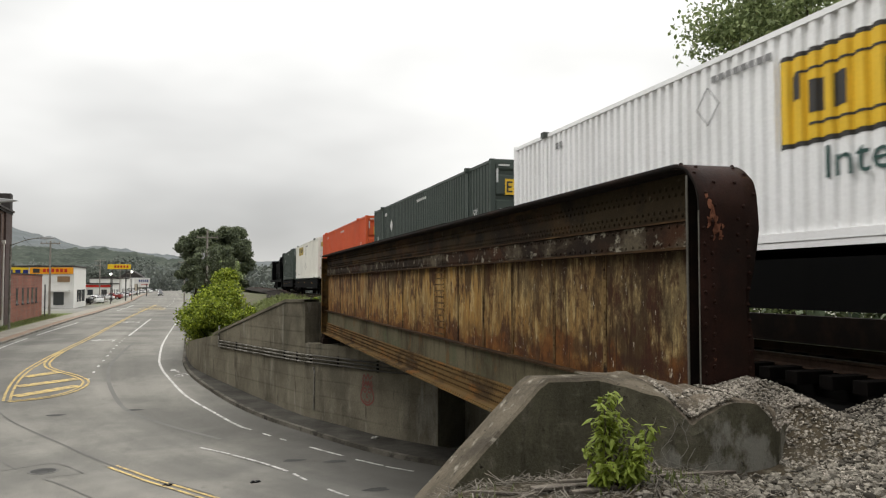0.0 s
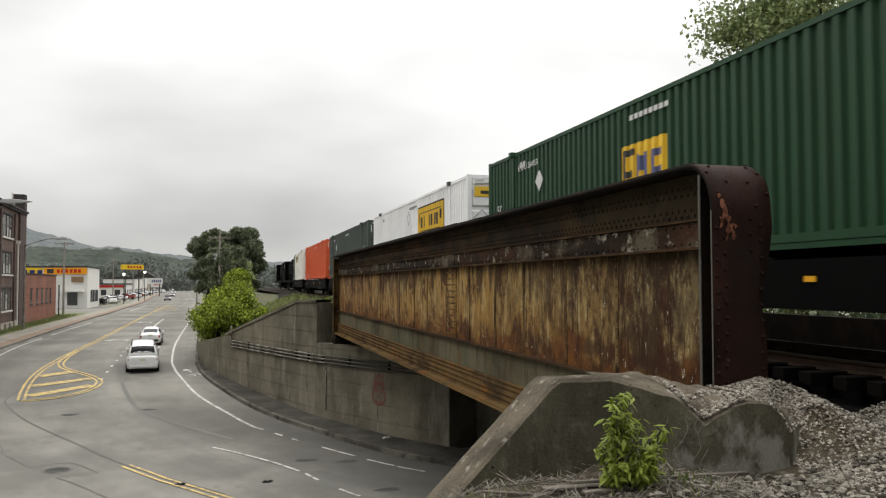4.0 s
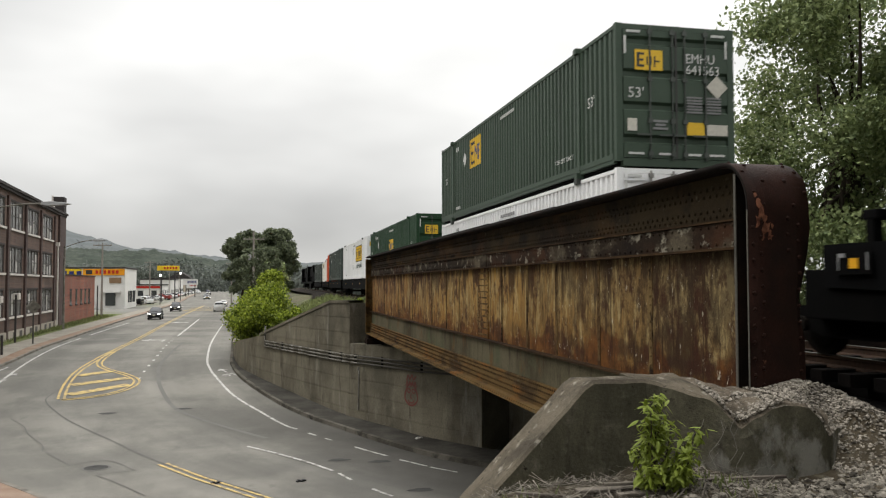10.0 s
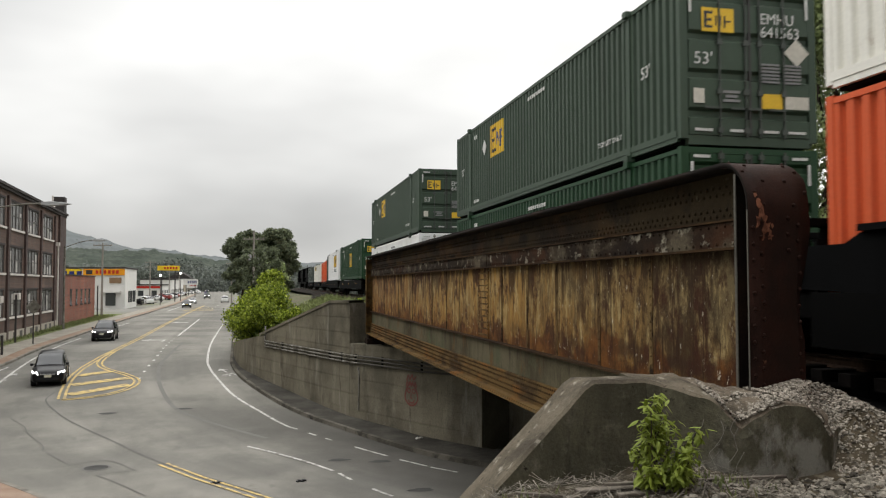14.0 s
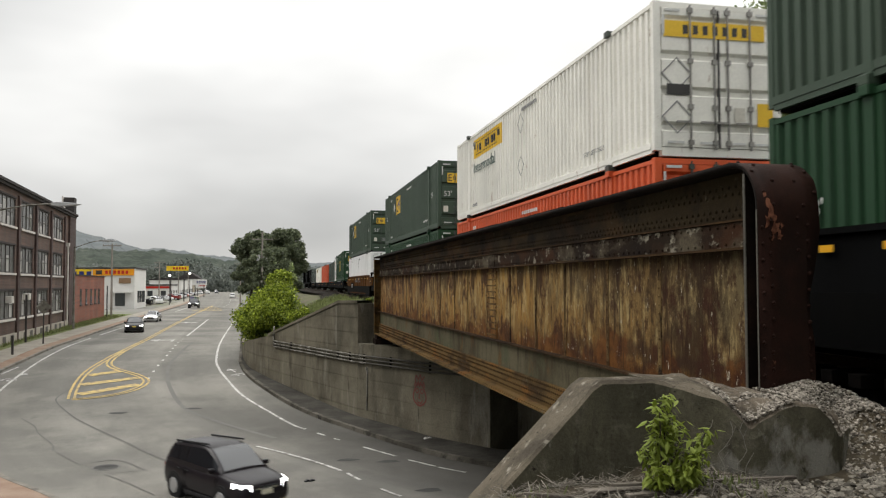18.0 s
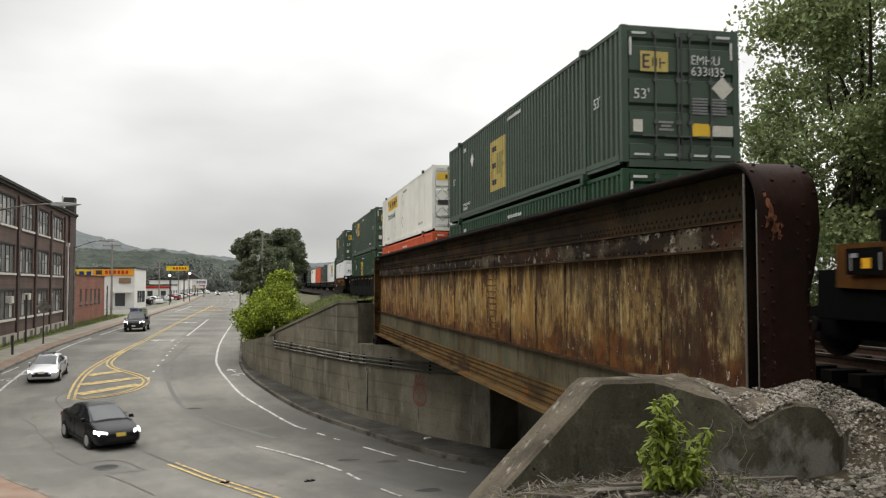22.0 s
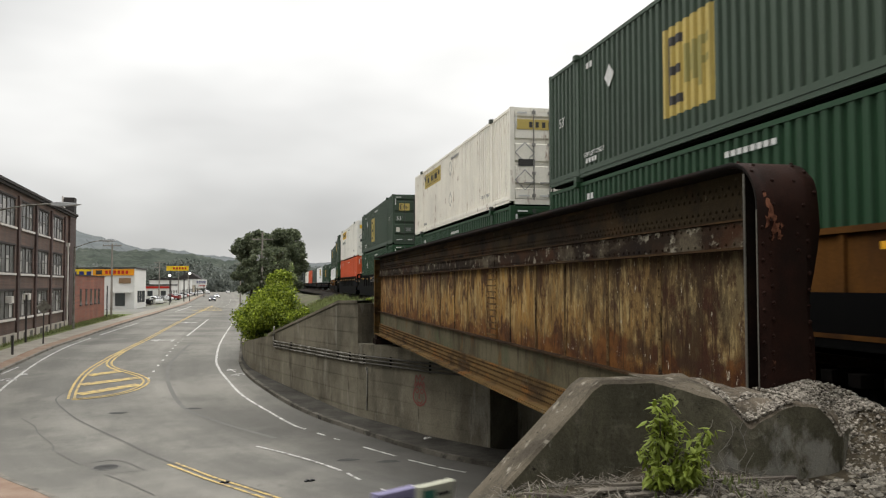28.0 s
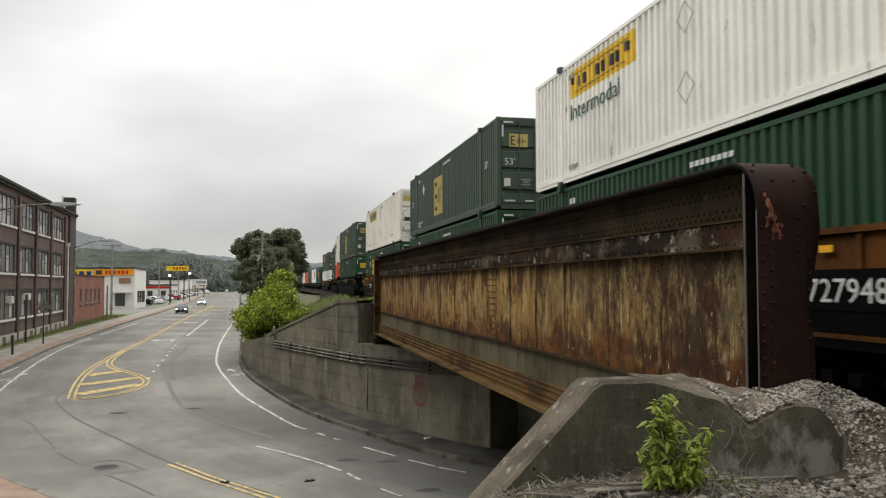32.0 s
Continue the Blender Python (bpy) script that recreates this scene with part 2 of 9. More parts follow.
M_walk_dark = streaked("dark pavement concrete", [((0.07, 0.066, 0.057),), ((0.032, 0.03, 0.026), 0.6, None, 0.4, 0.65)], 0.9, 0, 25, 0.15)
M_paver = streaked("brick paver", [((0.20, 0.135, 0.10),), ((0.26, 0.2, 0.155), 0.8, None, 0.4, 0.65)], 0.9, 0, 25, 0.15)
M_kerb = streaked("kerb stone", [((0.20, 0.185, 0.16),), ((0.115, 0.107, 0.093), 1.5, None, 0.45, 0.65)], 0.9, 0, 25, 0.2)
M_kerb2 = streaked("dark kerb stone", [((0.13, 0.12, 0.10),), ((0.06, 0.055, 0.045), 0.5, None, 0.42, 0.62), ((0.03, 0.028, 0.024), 1.6, None, 0.5, 0.66)], 0.9, 0, 25, 0.2)
M_wall = streaked("stained wall concrete", [((0.165, 0.148, 0.11),), ((0.235, 0.215, 0.165), 1.1, (1.3, 1.3, 0.35), 0.56, 0.70), ((0.092, 0.083, 0.062), 0.45, (1, 1, 0.8), 0.42, 0.64), ((0.062, 0.055, 0.042), 0.7, (1.2, 1.2, 0.45), 0.55, 0.70),
                                             ((0.23, 0.215, 0.18), 1.0, (1.2, 1.2, 0.25), 0.60, 0.74), ((0.045, 0.04, 0.031), 3.0, (1.6, 1.6, 0.15), 0.63, 0.73)], 0.92, 0, 18, 0.25)
M_block = streaked("weathered block concrete", [((0.078, 0.072, 0.049),), ((0.045, 0.042, 0.029), 1.4, (1, 1, 0.6), 0.42, 0.62), ((0.024, 0.022, 0.017), 2.4, (1.4, 1.4, 0.3), 0.55, 0.70),
                                                 ((0.115, 0.106, 0.08), 4.5, None, 0.54, 0.68), ((0.24, 0.23, 0.205), 2.6, (1.6, 1.6, 0.5), 0.655, 0.73), ((0.02, 0.018, 0.014), 14, None, 0.62, 0.70)], 0.95, 0, 40, 0.7)
def lime_on(m):
    """Whitish lime runs low on the block's broken half."""
    n, l = m.node_tree.nodes, m.node_tree.links
    b = n["Principled BSDF"]
    co = coords(n)
    sep = n.new("ShaderNodeSeparateXYZ")
    l.new(co, sep.inputs[0])
    old = b.inputs["Base Color"].links[0].from_socket
    here = ramp(n, l, calc(n, l, "MULTIPLY", sep.outputs["X"], 0.1), 0.31, 0.345)
    wob = calc(n, l, "MULTIPLY", calc(n, l, "SUBTRACT", noise_tex(n, l, co, 4.0, 9, 0.7, (1.2, 1, 0.75)), 0.5), 2.4)
    low = ramp(n, l, calc(n, l, "MULTIPLY", calc(n, l, "ADD", sep.outputs["Z"], wob), 0.1), 0.42, 0.452, (1, 1, 1), (0, 0, 0))
    fac = calc(n, l, "MULTIPLY", calc(n, l, "MULTIPLY", here, low), 0.5)
    l.new(mix(n, l, fac, old, (0.27, 0.26, 0.235)), b.inputs["Base Color"])


M_coping = streaked("worn coping concrete", [((0.115, 0.098, 0.073),), ((0.055, 0.047, 0.036), 2.2, None, 0.42, 0.62), ((0.25, 0.23, 0.19), 9.0, None, 0.58, 0.70), ((0.03, 0.026, 0.02), 16, None, 0.6, 0.7)], 0.95, 0, 50, 0.7)
lime_on(M_block)
M_broken = streaked("broken concrete", [((0.13, 0.108, 0.082),), ((0.06, 0.05, 0.038), 5, None, 0.42, 0.6), ((0.26, 0.235, 0.2), 22, None, 0.56, 0.66)], 0.95, 0, 60, 1.0)
# girder steel: ochre paint remains, dark rust runs, orange rust
def web_steel(name):
    """Old ochre paint on a steel web: rust creeping up from the lower ledge, runs coming down from the upper one."""
    m, n, l, b = nodes_of(name)
    co = coords(n)
    sep = n.new("ShaderNodeSeparateXYZ")
    l.new(co, sep.inputs[0])
    y, z = sep.outputs["Y"], sep.outputs["Z"]
    wob = lambda sc, st, amp: calc(n, l, "MULTIPLY", calc(n, l, "SUBTRACT", noise_tex(n, l, co, sc, 7, 0.65, st), 0.5), amp)
    col = mix(n, l, ramp(n, l, noise_tex(n, l, co, 0.55, 5, 0.6), 0.42, 0.60), (0.27, 0.155, 0.045), (0.18, 0.125, 0.054))
    # greyer towards the near end, redder towards the far one
    col = mix(n, l, calc(n, l, "MULTIPLY", ramp(n, l, calc(n, l, "MULTIPLY", calc(n, l, "ADD", y, wob(0.5, None, 8.0)), 0.04), 0.30, 0.56, (1, 1, 1), (0, 0, 0)), 0.8), col, (0.092, 0.076, 0.043))
    col = mix(n, l, calc(n, l, "MULTIPLY", ramp(n, l, calc(n, l, "MULTIPLY", calc(n, l, "ADD", y, wob(0.6, None, 14.0)), 0.03), 0.62, 0.85), 0.65), col, (0.14, 0.062, 0.027))
    # warm ochre in the lower half
    low = ramp(n, l, calc(n, l, "MULTIPLY", calc(n, l, "ADD", z, wob(1.1, (1, 1, 0.5), 1.3)), 0.1), 0.47, 0.545, (1, 1, 1), (0, 0, 0))
    col = mix(n, l, calc(n, l, "MULTIPLY", low, 0.65), col, (0.21, 0.105, 0.022))
    # pale scuffed flecks
    col = mix(n, l, calc(n, l, "MULTIPLY", ramp(n, l, noise_tex(n, l, co, 3.4, 7, 0.75, (1, 1.6, 0.45)), 0.50, 0.58), 0.6), col, (0.36, 0.275, 0.13))
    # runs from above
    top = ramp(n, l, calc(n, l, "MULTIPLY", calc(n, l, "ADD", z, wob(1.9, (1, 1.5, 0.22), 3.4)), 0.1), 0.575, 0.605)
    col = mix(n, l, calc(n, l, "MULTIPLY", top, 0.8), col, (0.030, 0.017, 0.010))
    # sooty blotches, thickest towards the near end
    near = ramp(n, l, calc(n, l, "MULTIPLY", calc(n, l, "ADD", y, wob(0.4, None, 6.0)), 0.03), 0.24, 0.50, (1, 1, 1), (0.15, 0.15, 0.15))
    blot = ramp(n, l, noise_tex(n, l, co, 1.9, 10, 0.76, (1, 1.0, 0.6)), 0.43, 0.55)
    col = mix(n, l, calc(n, l, "MULTIPLY", calc(n, l, "MULTIPLY", blot, near), 0.9), col, (0.024, 0.013, 0.008))
    # a dark tide line over the lower ledge
    tide = ramp(n, l, calc(n, l, "MULTIPLY", calc(n, l, "ABSOLUTE", calc(n, l, "SUBTRACT", calc(n, l, "ADD", z, wob(1.1, (1, 0.8, 1), 0.7)), 4.86), 0), 1.0), 0.05, 0.15, (1, 1, 1), (0, 0, 0))
    col = mix(n, l, calc(n, l, "MULTIPLY", calc(n, l, "MULTIPLY", tide, near), 0.8), col, (0.030, 0.015, 0.009))
    # patches of red rust
    red = ramp(n, l, noise_tex(n, l, co, 1.35, 10, 0.76, (1, 1, 0.7)), 0.505, 0.585)
    col = mix(n, l, calc(n, l, "MULTIPLY", red, 0.88), col, (0.036, 0.0135, 0.008))
    # rust along the lower edge
    bot = ramp(n, l, calc(n, l, "MULTIPLY", calc(n, l, "ADD", z, wob(1.5, (1, 0.9, 1.1), 2.0)), 0.1), 0.470, 0.488, (1, 1, 1), (0, 0, 0))
    col = mix(n, l, calc(n, l, "MULTIPLY", bot, 0.85), col, ramp(n, l, noise_tex(n, l, co, 2.6, 6, 0.7), 0.4, 0.62, (0.04, 0.014, 0.007), (0.13, 0.052, 0.014)))
    # thin drips and specks
    col = mix(n, l, calc(n, l, "MULTIPLY", ramp(n, l, noise_tex(n, l, co, 5.5, 5, 0.7, (1, 1.6, 0.14)), 0.56, 0.63), 0.85), col, (0.030, 0.015, 0.008))
    col = mix(n, l, ramp(n, l, noise_tex(n, l, co, 9, 6, 0.75, (1, 1.5, 0.5)), 0.63, 0.67), col, (0.42, 0.38, 0.29))
    fine = noise_tex(n, l, co, 48, 5, 0.7)
    col = mix(n, l, 0.55, col, mix(n, l, 1.0, col, ramp(n, l, fine, 0.25, 0.75, (0.5,) * 3, (1.4,) * 3), "MULTIPLY"))
    l.new(col, b.inputs["Base Color"])
    b.inputs["Roughness"].default_value = 0.85
    b.inputs["Specular IOR Level"].default_value = 0.08
    bumped(n, l, b, fine, 0.4, 0.01)
    return m


M_web = web_steel("flaking ochre paint on rusted steel")
M_band = streaked("dark rusted plate", [((0.018, 0.0125, 0.0078),), ((0.031, 0.0225, 0.012), 0.5, (1, 0.6, 1), 0.45, 0.6), ((0.045, 0.024, 0.012), 1.3, (1, 0.6, 1), 0.5, 0.64),
                 ((0.075, 0.064, 0.044), 8.0, (1, 0.8, 1.2), 0.63, 0.70), ((0.052, 0.032, 0.014), 2.1, (1, 0.3, 1.6), 0.54, 0.66), ((0.012, 0.009, 0.0075), 2.0, (1, 0.7, 0.8), 0.52, 0.66)], 0.85, 0, 44, 0.4)
M_cband = streaked("dark rusted plate with pale paint spots", [((0.02, 0.0135, 0.009),), ((0.042, 0.020, 0.011), 0.9, (1, 0.6, 1), 0.46, 0.62), ((0.085, 0.07, 0.048), 1.5, (1, 0.55, 1.2), 0.51, 0.62),
                 ((0.22, 0.2, 0.155), 5.0, (1, 0.7, 1.1), 0.57, 0.64), ((0.014, 0.010, 0.008), 1.8, (1, 0.7, 0.7), 0.52, 0.64)], 0.85, 0, 44, 0.4)
M_bar = streaked("rusty splice bar", [((0.11, 0.072, 0.03),), ((0.05, 0.03, 0.015), 3.0, None, 0.45, 0.62)], 0.9, 0, 40, 0.3)
M_seam = streaked("rust-black seam", [((0.055, 0.030, 0.015),), ((0.15, 0.10, 0.042), 2.2, (1, 1, 0.5), 0.44, 0.6), ((0.018, 0.011, 0.008), 5, (1, 1, 0.4), 0.5, 0.62)], 0.9, 0, 40, 0.4)
M_low = streaked("grey brown rusted plate", [((0.10, 0.088, 0.056),), ((0.048, 0.040, 0.024), 0.8, (1, 1, 0.6), 0.42, 0.62), ((0.07, 0.078, 0.045), 1.1, (1, 0.6, 0.8), 0.52, 0.66), ((0.03, 0.019, 0.012), 1.8, (1, 1.6, 0.4), 0.53, 0.7), ((0.1, 0.055, 0.022), 1.3, (1, 1, 0.7), 0.56, 0.7)], 0.88, 0, 30, 0.3)
M_orust = streaked("orange rust", [((0.115, 0.072, 0.028),), ((0.042, 0.027, 0.014), 1.4, (1, 0.6, 1.4), 0.46, 0.62), ((0.16, 0.075, 0.022), 2.2, (1, 0.5, 2), 0.53, 0.66), ((0.11, 0.09, 0.055), 3.4, (1, 0.6, 1), 0.6, 0.72)], 0.9, 0, 34, 0.4)
M_ledge = streaked("dull rusted ledge", [((0.048, 0.028, 0.014),), ((0.02, 0.013, 0.009), 1.2, (1, 0.5, 1), 0.42, 0.62), ((0.10, 0.06, 0.026), 2.6, (1, 0.5, 1), 0.58, 0.74)], 0.9, 0, 34, 0.4)
M_cover = streaked("red brown rusted cover plate", [((0.020, 0.009, 0.0065),), ((0.034, 0.0135, 0.009), 1.6, None, 0.45, 0.7), ((0.012, 0.007, 0.0055), 1.4, (1, 1, 0.5), 0.46, 0.64),
                                                     ((0.11, 0.05, 0.03), 7.5, (1, 1, 0.6), 0.69, 0.73)], 0.55, 0.0, 50, 0.5)
M_flake = streaked("bare orange rust flakes", [((0.20, 0.085, 0.05),), ((0.05, 0.02, 0.013), 6, None, 0.45, 0.6)], 0.9, 0, 50, 0.5)
M_flange = streaked("black rusted flange", [((0.009, 0.007, 0.006),), ((0.022, 0.013, 0.009), 2, None, 0.45, 0.7)], 0.75, 0.0, 40, 0.3)
M_edge = streaked("scraped steel edge", [((0.10, 0.094, 0.08),), ((0.014, 0.011, 0.009), 2, (1, 1, 0.4), 0.42, 0.6)], 0.7, 0.2, 40, 0.2)
# ballast kept far below stone grey: the train's shadow is in its colour
M_ballast = streaked("ballast", [((0.028, 0.024, 0.02),), ((0.014, 0.012, 0.01), 6, None, 0.42, 0.6), ((0.06, 0.054, 0.045), 9, None, 0.58, 0.7)], 0.95, 0, 40, 0.9)
M_dirt = streaked("dirt with dead stalks", [((0.065, 0.053, 0.036),), ((0.034, 0.028, 0.019), 2.5, None, 0.4, 0.62), ((0.13, 0.115, 0.087), 8, None, 0.58, 0.7)], 0.95, 0, 40, 0.8)
M_grass = streaked("mown grass", [((0.10, 0.125, 0.045),), ((0.15, 0.15, 0.075), 0.8, None, 0.42, 0.65), ((0.06, 0.085, 0.03), 4, None, 0.5, 0.7)], 0.95, 0, 30, 0.7)
M_weed = streaked("weedy slope", [((0.095, 0.11, 0.05),), ((0.135, 0.12, 0.09), 0.6, None, 0.38, 0.56), ((0.05, 0.07, 0.025), 1.6, None, 0.5, 0.7)], 0.95, 0, 20, 0.8)
M_ground = streaked("town ground", [((0.19, 0.185, 0.17),), ((0.13, 0.14, 0.08), 0.02, None, 0.45, 0.6), ((0.24, 0.235, 0.22), 0.1, None, 0.5, 0.7)], 0.95, 0, 8, 0.2)
M_rail = streaked("rail steel", [((0.09, 0.06, 0.045),), ((0.05, 0.035, 0.027), 3, None, 0.4, 0.7)], 0.6, 0.6, 30, 0.2)
M_shine = plain("dull rail head", (0.16, 0.15, 0.14), 0.45, 1.0)
# tie timber darkened further, with the shadow under the train painted in
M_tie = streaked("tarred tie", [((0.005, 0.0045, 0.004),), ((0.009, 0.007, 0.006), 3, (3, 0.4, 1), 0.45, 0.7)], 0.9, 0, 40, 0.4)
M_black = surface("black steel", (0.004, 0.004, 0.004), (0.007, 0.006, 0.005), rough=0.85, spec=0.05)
M_pipe = streaked("dull galvanised pipe", [((0.20, 0.19, 0.165),), ((0.10, 0.092, 0.075), 1.2, None, 0.42, 0.6), ((0.30, 0.29, 0.265), 2.6, None, 0.56, 0.66), ((0.05, 0.042, 0.032), 3.4, None, 0.58, 0.68)], 0.6, 0, 40, 0.2)
M_pipe_shade = surface("dirty shaded pipe", (0.075, 0.07, 0.06), (0.035, 0.032, 0.028), rough=0.7, big=2)
M_wood = streaked("weathered timber", [((0.17, 0.15, 0.125),), ((0.06, 0.05, 0.042), 5, (0.4, 3, 3), 0.4, 0.65)], 0.9, 0, 40, 0.5)
M_pole = streaked("pole wood", [((0.27, 0.25, 0.22),), ((0.18, 0.16, 0.14), 2, (3, 3, 0.2), 0.4, 0.65)], 0.9, 0, 40, 0.4)
M_red_chalk = surface("red spray paint", (0.16, 0.055, 0.045), (0.13, 0.07, 0.06), rough=0.85)
M_glass = plain("window glass", (0.03, 0.034, 0.038), 0.08, 0.0, 0.0, 0.8)

# ------------------------------------------------------------------ ground and road
bm = nb()
ys = [-400, -60, 0, 20] + [24 + 2 * i for i in range(24)] + [80, 100, 130, 170, 220, 300, 450, 700, 1100, 2000, 4500]
xs = [-4000, -800, -200, -80, -40, 0, 40, 80, 200, 800, 4000]
gv = [[bm.verts.new((x, y, ground_z(y) - 0.09)) for x in xs] for y in ys]
for i in range(len(ys) - 1):
    for j in range(len(xs) - 1):
        bm.faces.new((gv[i][j], gv[i][j + 1], gv[i + 1][j + 1], gv[i + 1][j]))
structure("ground", bm, M_ground, "grey green ground of lots and grass reaching the hills", "ground")

NEAR = catmull(V2((60, -14), (30, -2), (16, 4.6), (9.5, 9.0), (4.5, 12.2), (1, 15), (-2.6, 19.4), (-5.8, 24), (-7.8, 26.8), (-9.6, 30.4), (-12.4, 37.5), (-13.8, 43), (-14.4, 49), (-14.4, 55),
               (-14.75, 67), (-15.6, 88), (-16.4, 113), (-17.2, 145), (-22, 256), (-48, 620), (-150, 1500)), 8)
FARK = catmull(V2((60, 5), (30, 11), (19, 14.6), (12.5, 18.4), (9.2, 21.8), (6.9, 24.8), (5.5, 26.8), (4.4, 29), (3.6, 30.8), (2.7, 32.8), (1.9, 34.6), (0.6, 38.4), (-1.1, 45.2), (-1.8, 50.4), (-1.95, 55),
               (-2.3, 67), (-2.9, 88), (-3.6, 120), (-4.6, 150), (-9, 256), (-34, 620), (-134, 1500)), 8)
bm = nb()


def resample(line, n):
    acc = [0.0]
    for a, b in zip(line, line[1:]):
        acc.append(acc[-1] + (b - a).length)
    out, j = [], 0
    for i in range(n):
        d = acc[-1] * (i / (n - 1)) ** 2.2
        while j < len(acc) - 2 and acc[j + 1] < d:
            j += 1
        u = (d - acc[j]) / max(acc[j + 1] - acc[j], 1e-9)
        out.append(line[j].lerp(line[j + 1], min(u, 1)))
    return out


ra, rb = resample(NEAR, 420), resample(FARK, 420)
cols = 24
rv = [[bm.verts.new((p.x, p.y, ground_z(p.y))) for p in (a.lerp(b, j / cols) for j in range(cols + 1))] for a, b in zip(ra, rb)]
for i in range(419):
    for j in range(cols):
        bm.faces.new((rv[i][j], rv[i][j + 1], rv[i + 1][j + 1], rv[i + 1][j]))
uvl = bm.loops.layers.uv.new("lanes")
where = {v: (j / cols, i * 0.1) for i, row in enumerate(rv) for j, v in enumerate(row)}
for f in bm.faces:
    for lp in f.loops:
        lp[uvl].uv = where[lp.vert]
bmesh.ops.recalc_face_normals(bm, faces=bm.faces[:])
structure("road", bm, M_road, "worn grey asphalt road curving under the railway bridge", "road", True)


def stripe(pts, w, mat, name="road_marking", dz=0.022, n=6, dashes=None, label="worn painted road line"):
    c = catmull(V2(*pts), n)
    bm = nb()
    if dashes:
        on, off = dashes
        acc, pieces, cur = 0.0, [], []
        fine = resample_even(c, 0.25)
        for p in fine:
            if (acc % (on + off)) < on:
                cur.append(p)
            elif len(cur) > 1:
                pieces.append(cur)
                cur = []
            else:
                cur = []
            acc += 0.25
        if len(cur) > 1:
            pieces.append(cur)
        for q in pieces:
            ribbon(bm, offset(q, -w), offset(q, w), dz)
    else:
        ribbon(bm, offset(c, -w), offset(c, w), dz)
    return structure(name, bm, mat, label, "marking")


def resample_even(line, step):
    out, left = [line[0]], step
    for a, b in zip(line, line[1:]):
        d = (b - a).length
        pos = left
        while pos <= d:
            out.append(a.lerp(b, pos / d))
            pos += step
        left = pos - d
    return out


WL, YL = "worn white painted road line", "worn yellow painted road line"
stripe([(-4.35, 118), (-4.1, 91.7), (-3.7, 66), (-3.3, 53.5), (-2.9, 49), (-2.3, 45.4), (-1.3, 40.4), (0.1, 35.8), (0.9, 33.3), (1.35, 32.4)], 0.065, M_white, label=WL)
stripe([(-5.2, 200), (-4.6, 150), (-4.4, 128)], 0.07, M_white, label=WL)
for dash in ([(1.75, 31.6), (2.0, 31.1)], [(2.3, 30.5), (2.5, 30.15)], [(3.2, 28.87), (3.65, 28.0), (4.11, 27.18)], [(4.41, 26.54), (5.09, 25.42)], [(5.15, 25.28), (5.82, 24.41)]):
    stripe(dash, 0.05, M_white, label=WL)
stripe([(-12.3, 41.5), (-12.75, 43.4), (-13.45, 52), (-13.9, 62.4), (-14.2, 71)], 0.07, M_white, label=WL)
stripe([(-14.3, 75), (-14.5, 85), (-14.6, 98)], 0.09, M_white, label=WL)
stripe([(-14.9, 138), (-15.6, 172)], 0.12, M_white, label=WL)
stripe([(-14.2, 48.4), (-14.05, 51)], 0.06, M_white, label=WL)
stripe([(-0.45, 29.7), (0.2, 28.85), (0.8, 27.95), (1.5, 26.8), (2.15, 25.45)], 0.055, M_white, label=WL)
stripe([(2.3, 25.1), (2.65, 24.0), (3.6, 21.8), (5.5, 18.6)], 0.05, M_white, dashes=(1.2, 1.0), label=WL)
stripe([(-6.3, 45.7), (-6.38, 50), (-6.45, 55), (-6.75, 66), (-6.8, 69)], 0.07, M_white, dashes=(0.7, 1.5), label=WL)
stripe([(-6.85, 72), (-7.2, 88), (-7.6, 106)], 0.09, M_white, label=WL)
stripe([(-8.6, 150), (-9.2, 190), (-11.5, 250)], 0.1, M_white, dashes=(3, 9), label=WL)
for d in (-0.13, 0.13):
    def sh(pts):
        return [tuple(p) for p in offset(catmull(V2(*pts), 3), d)]
    stripe(sh([(-11.6, 175), (-11.1, 140), (-10.4, 100), (-9.5, 66), (-9.75, 54.8), (-9.9, 50), (-9.75, 46.5), (-9.35, 43.1), (-8.95, 40.7)]), 0.06, M_yellow, label=YL)
    stripe(sh([(-9.5, 62), (-9.5, 54), (-9.15, 51), (-8.3, 49.1), (-7.1, 47.2), (-6.35, 45.4), (-6.3, 43.6), (-6.8, 42.0), (-7.7, 41.0), (-8.9, 40.5)]), 0.06, M_yellow, label=YL)
    stripe(sh([(-3.05, 27.6), (-2.4, 26.5), (-1.7, 25.3), (-0.9, 24.1), (-0.05, 22.8), (2.2, 19.6)]), 0.05, M_yellow, label=YL)
for a, b in (((-9.55, 47.3), (-8.15, 48.7)), ((-9.3, 44.4), (-6.9, 46.2)), ((-8.85, 41.75), (-6.5, 44.1))):
    stripe([a, b], 0.34, M_yellow, label="yellow hatch bar of the painted island")
# far hatched island
for a, b in (((-12.9, 143), (-7.9, 142)), ((-12.6, 150), (-8.4, 149)), ((-12.6, 157), (-8.8, 156)), ((-12.5, 165), (-10, 164))):
    stripe([a, b], 0.5, M_yellow, label="yellow hatch bar of the far painted island")
def face_up(bm):
    for f in bm.faces:
        f.normal_update()
        if f.normal.z < 0:
            f.normal_flip()


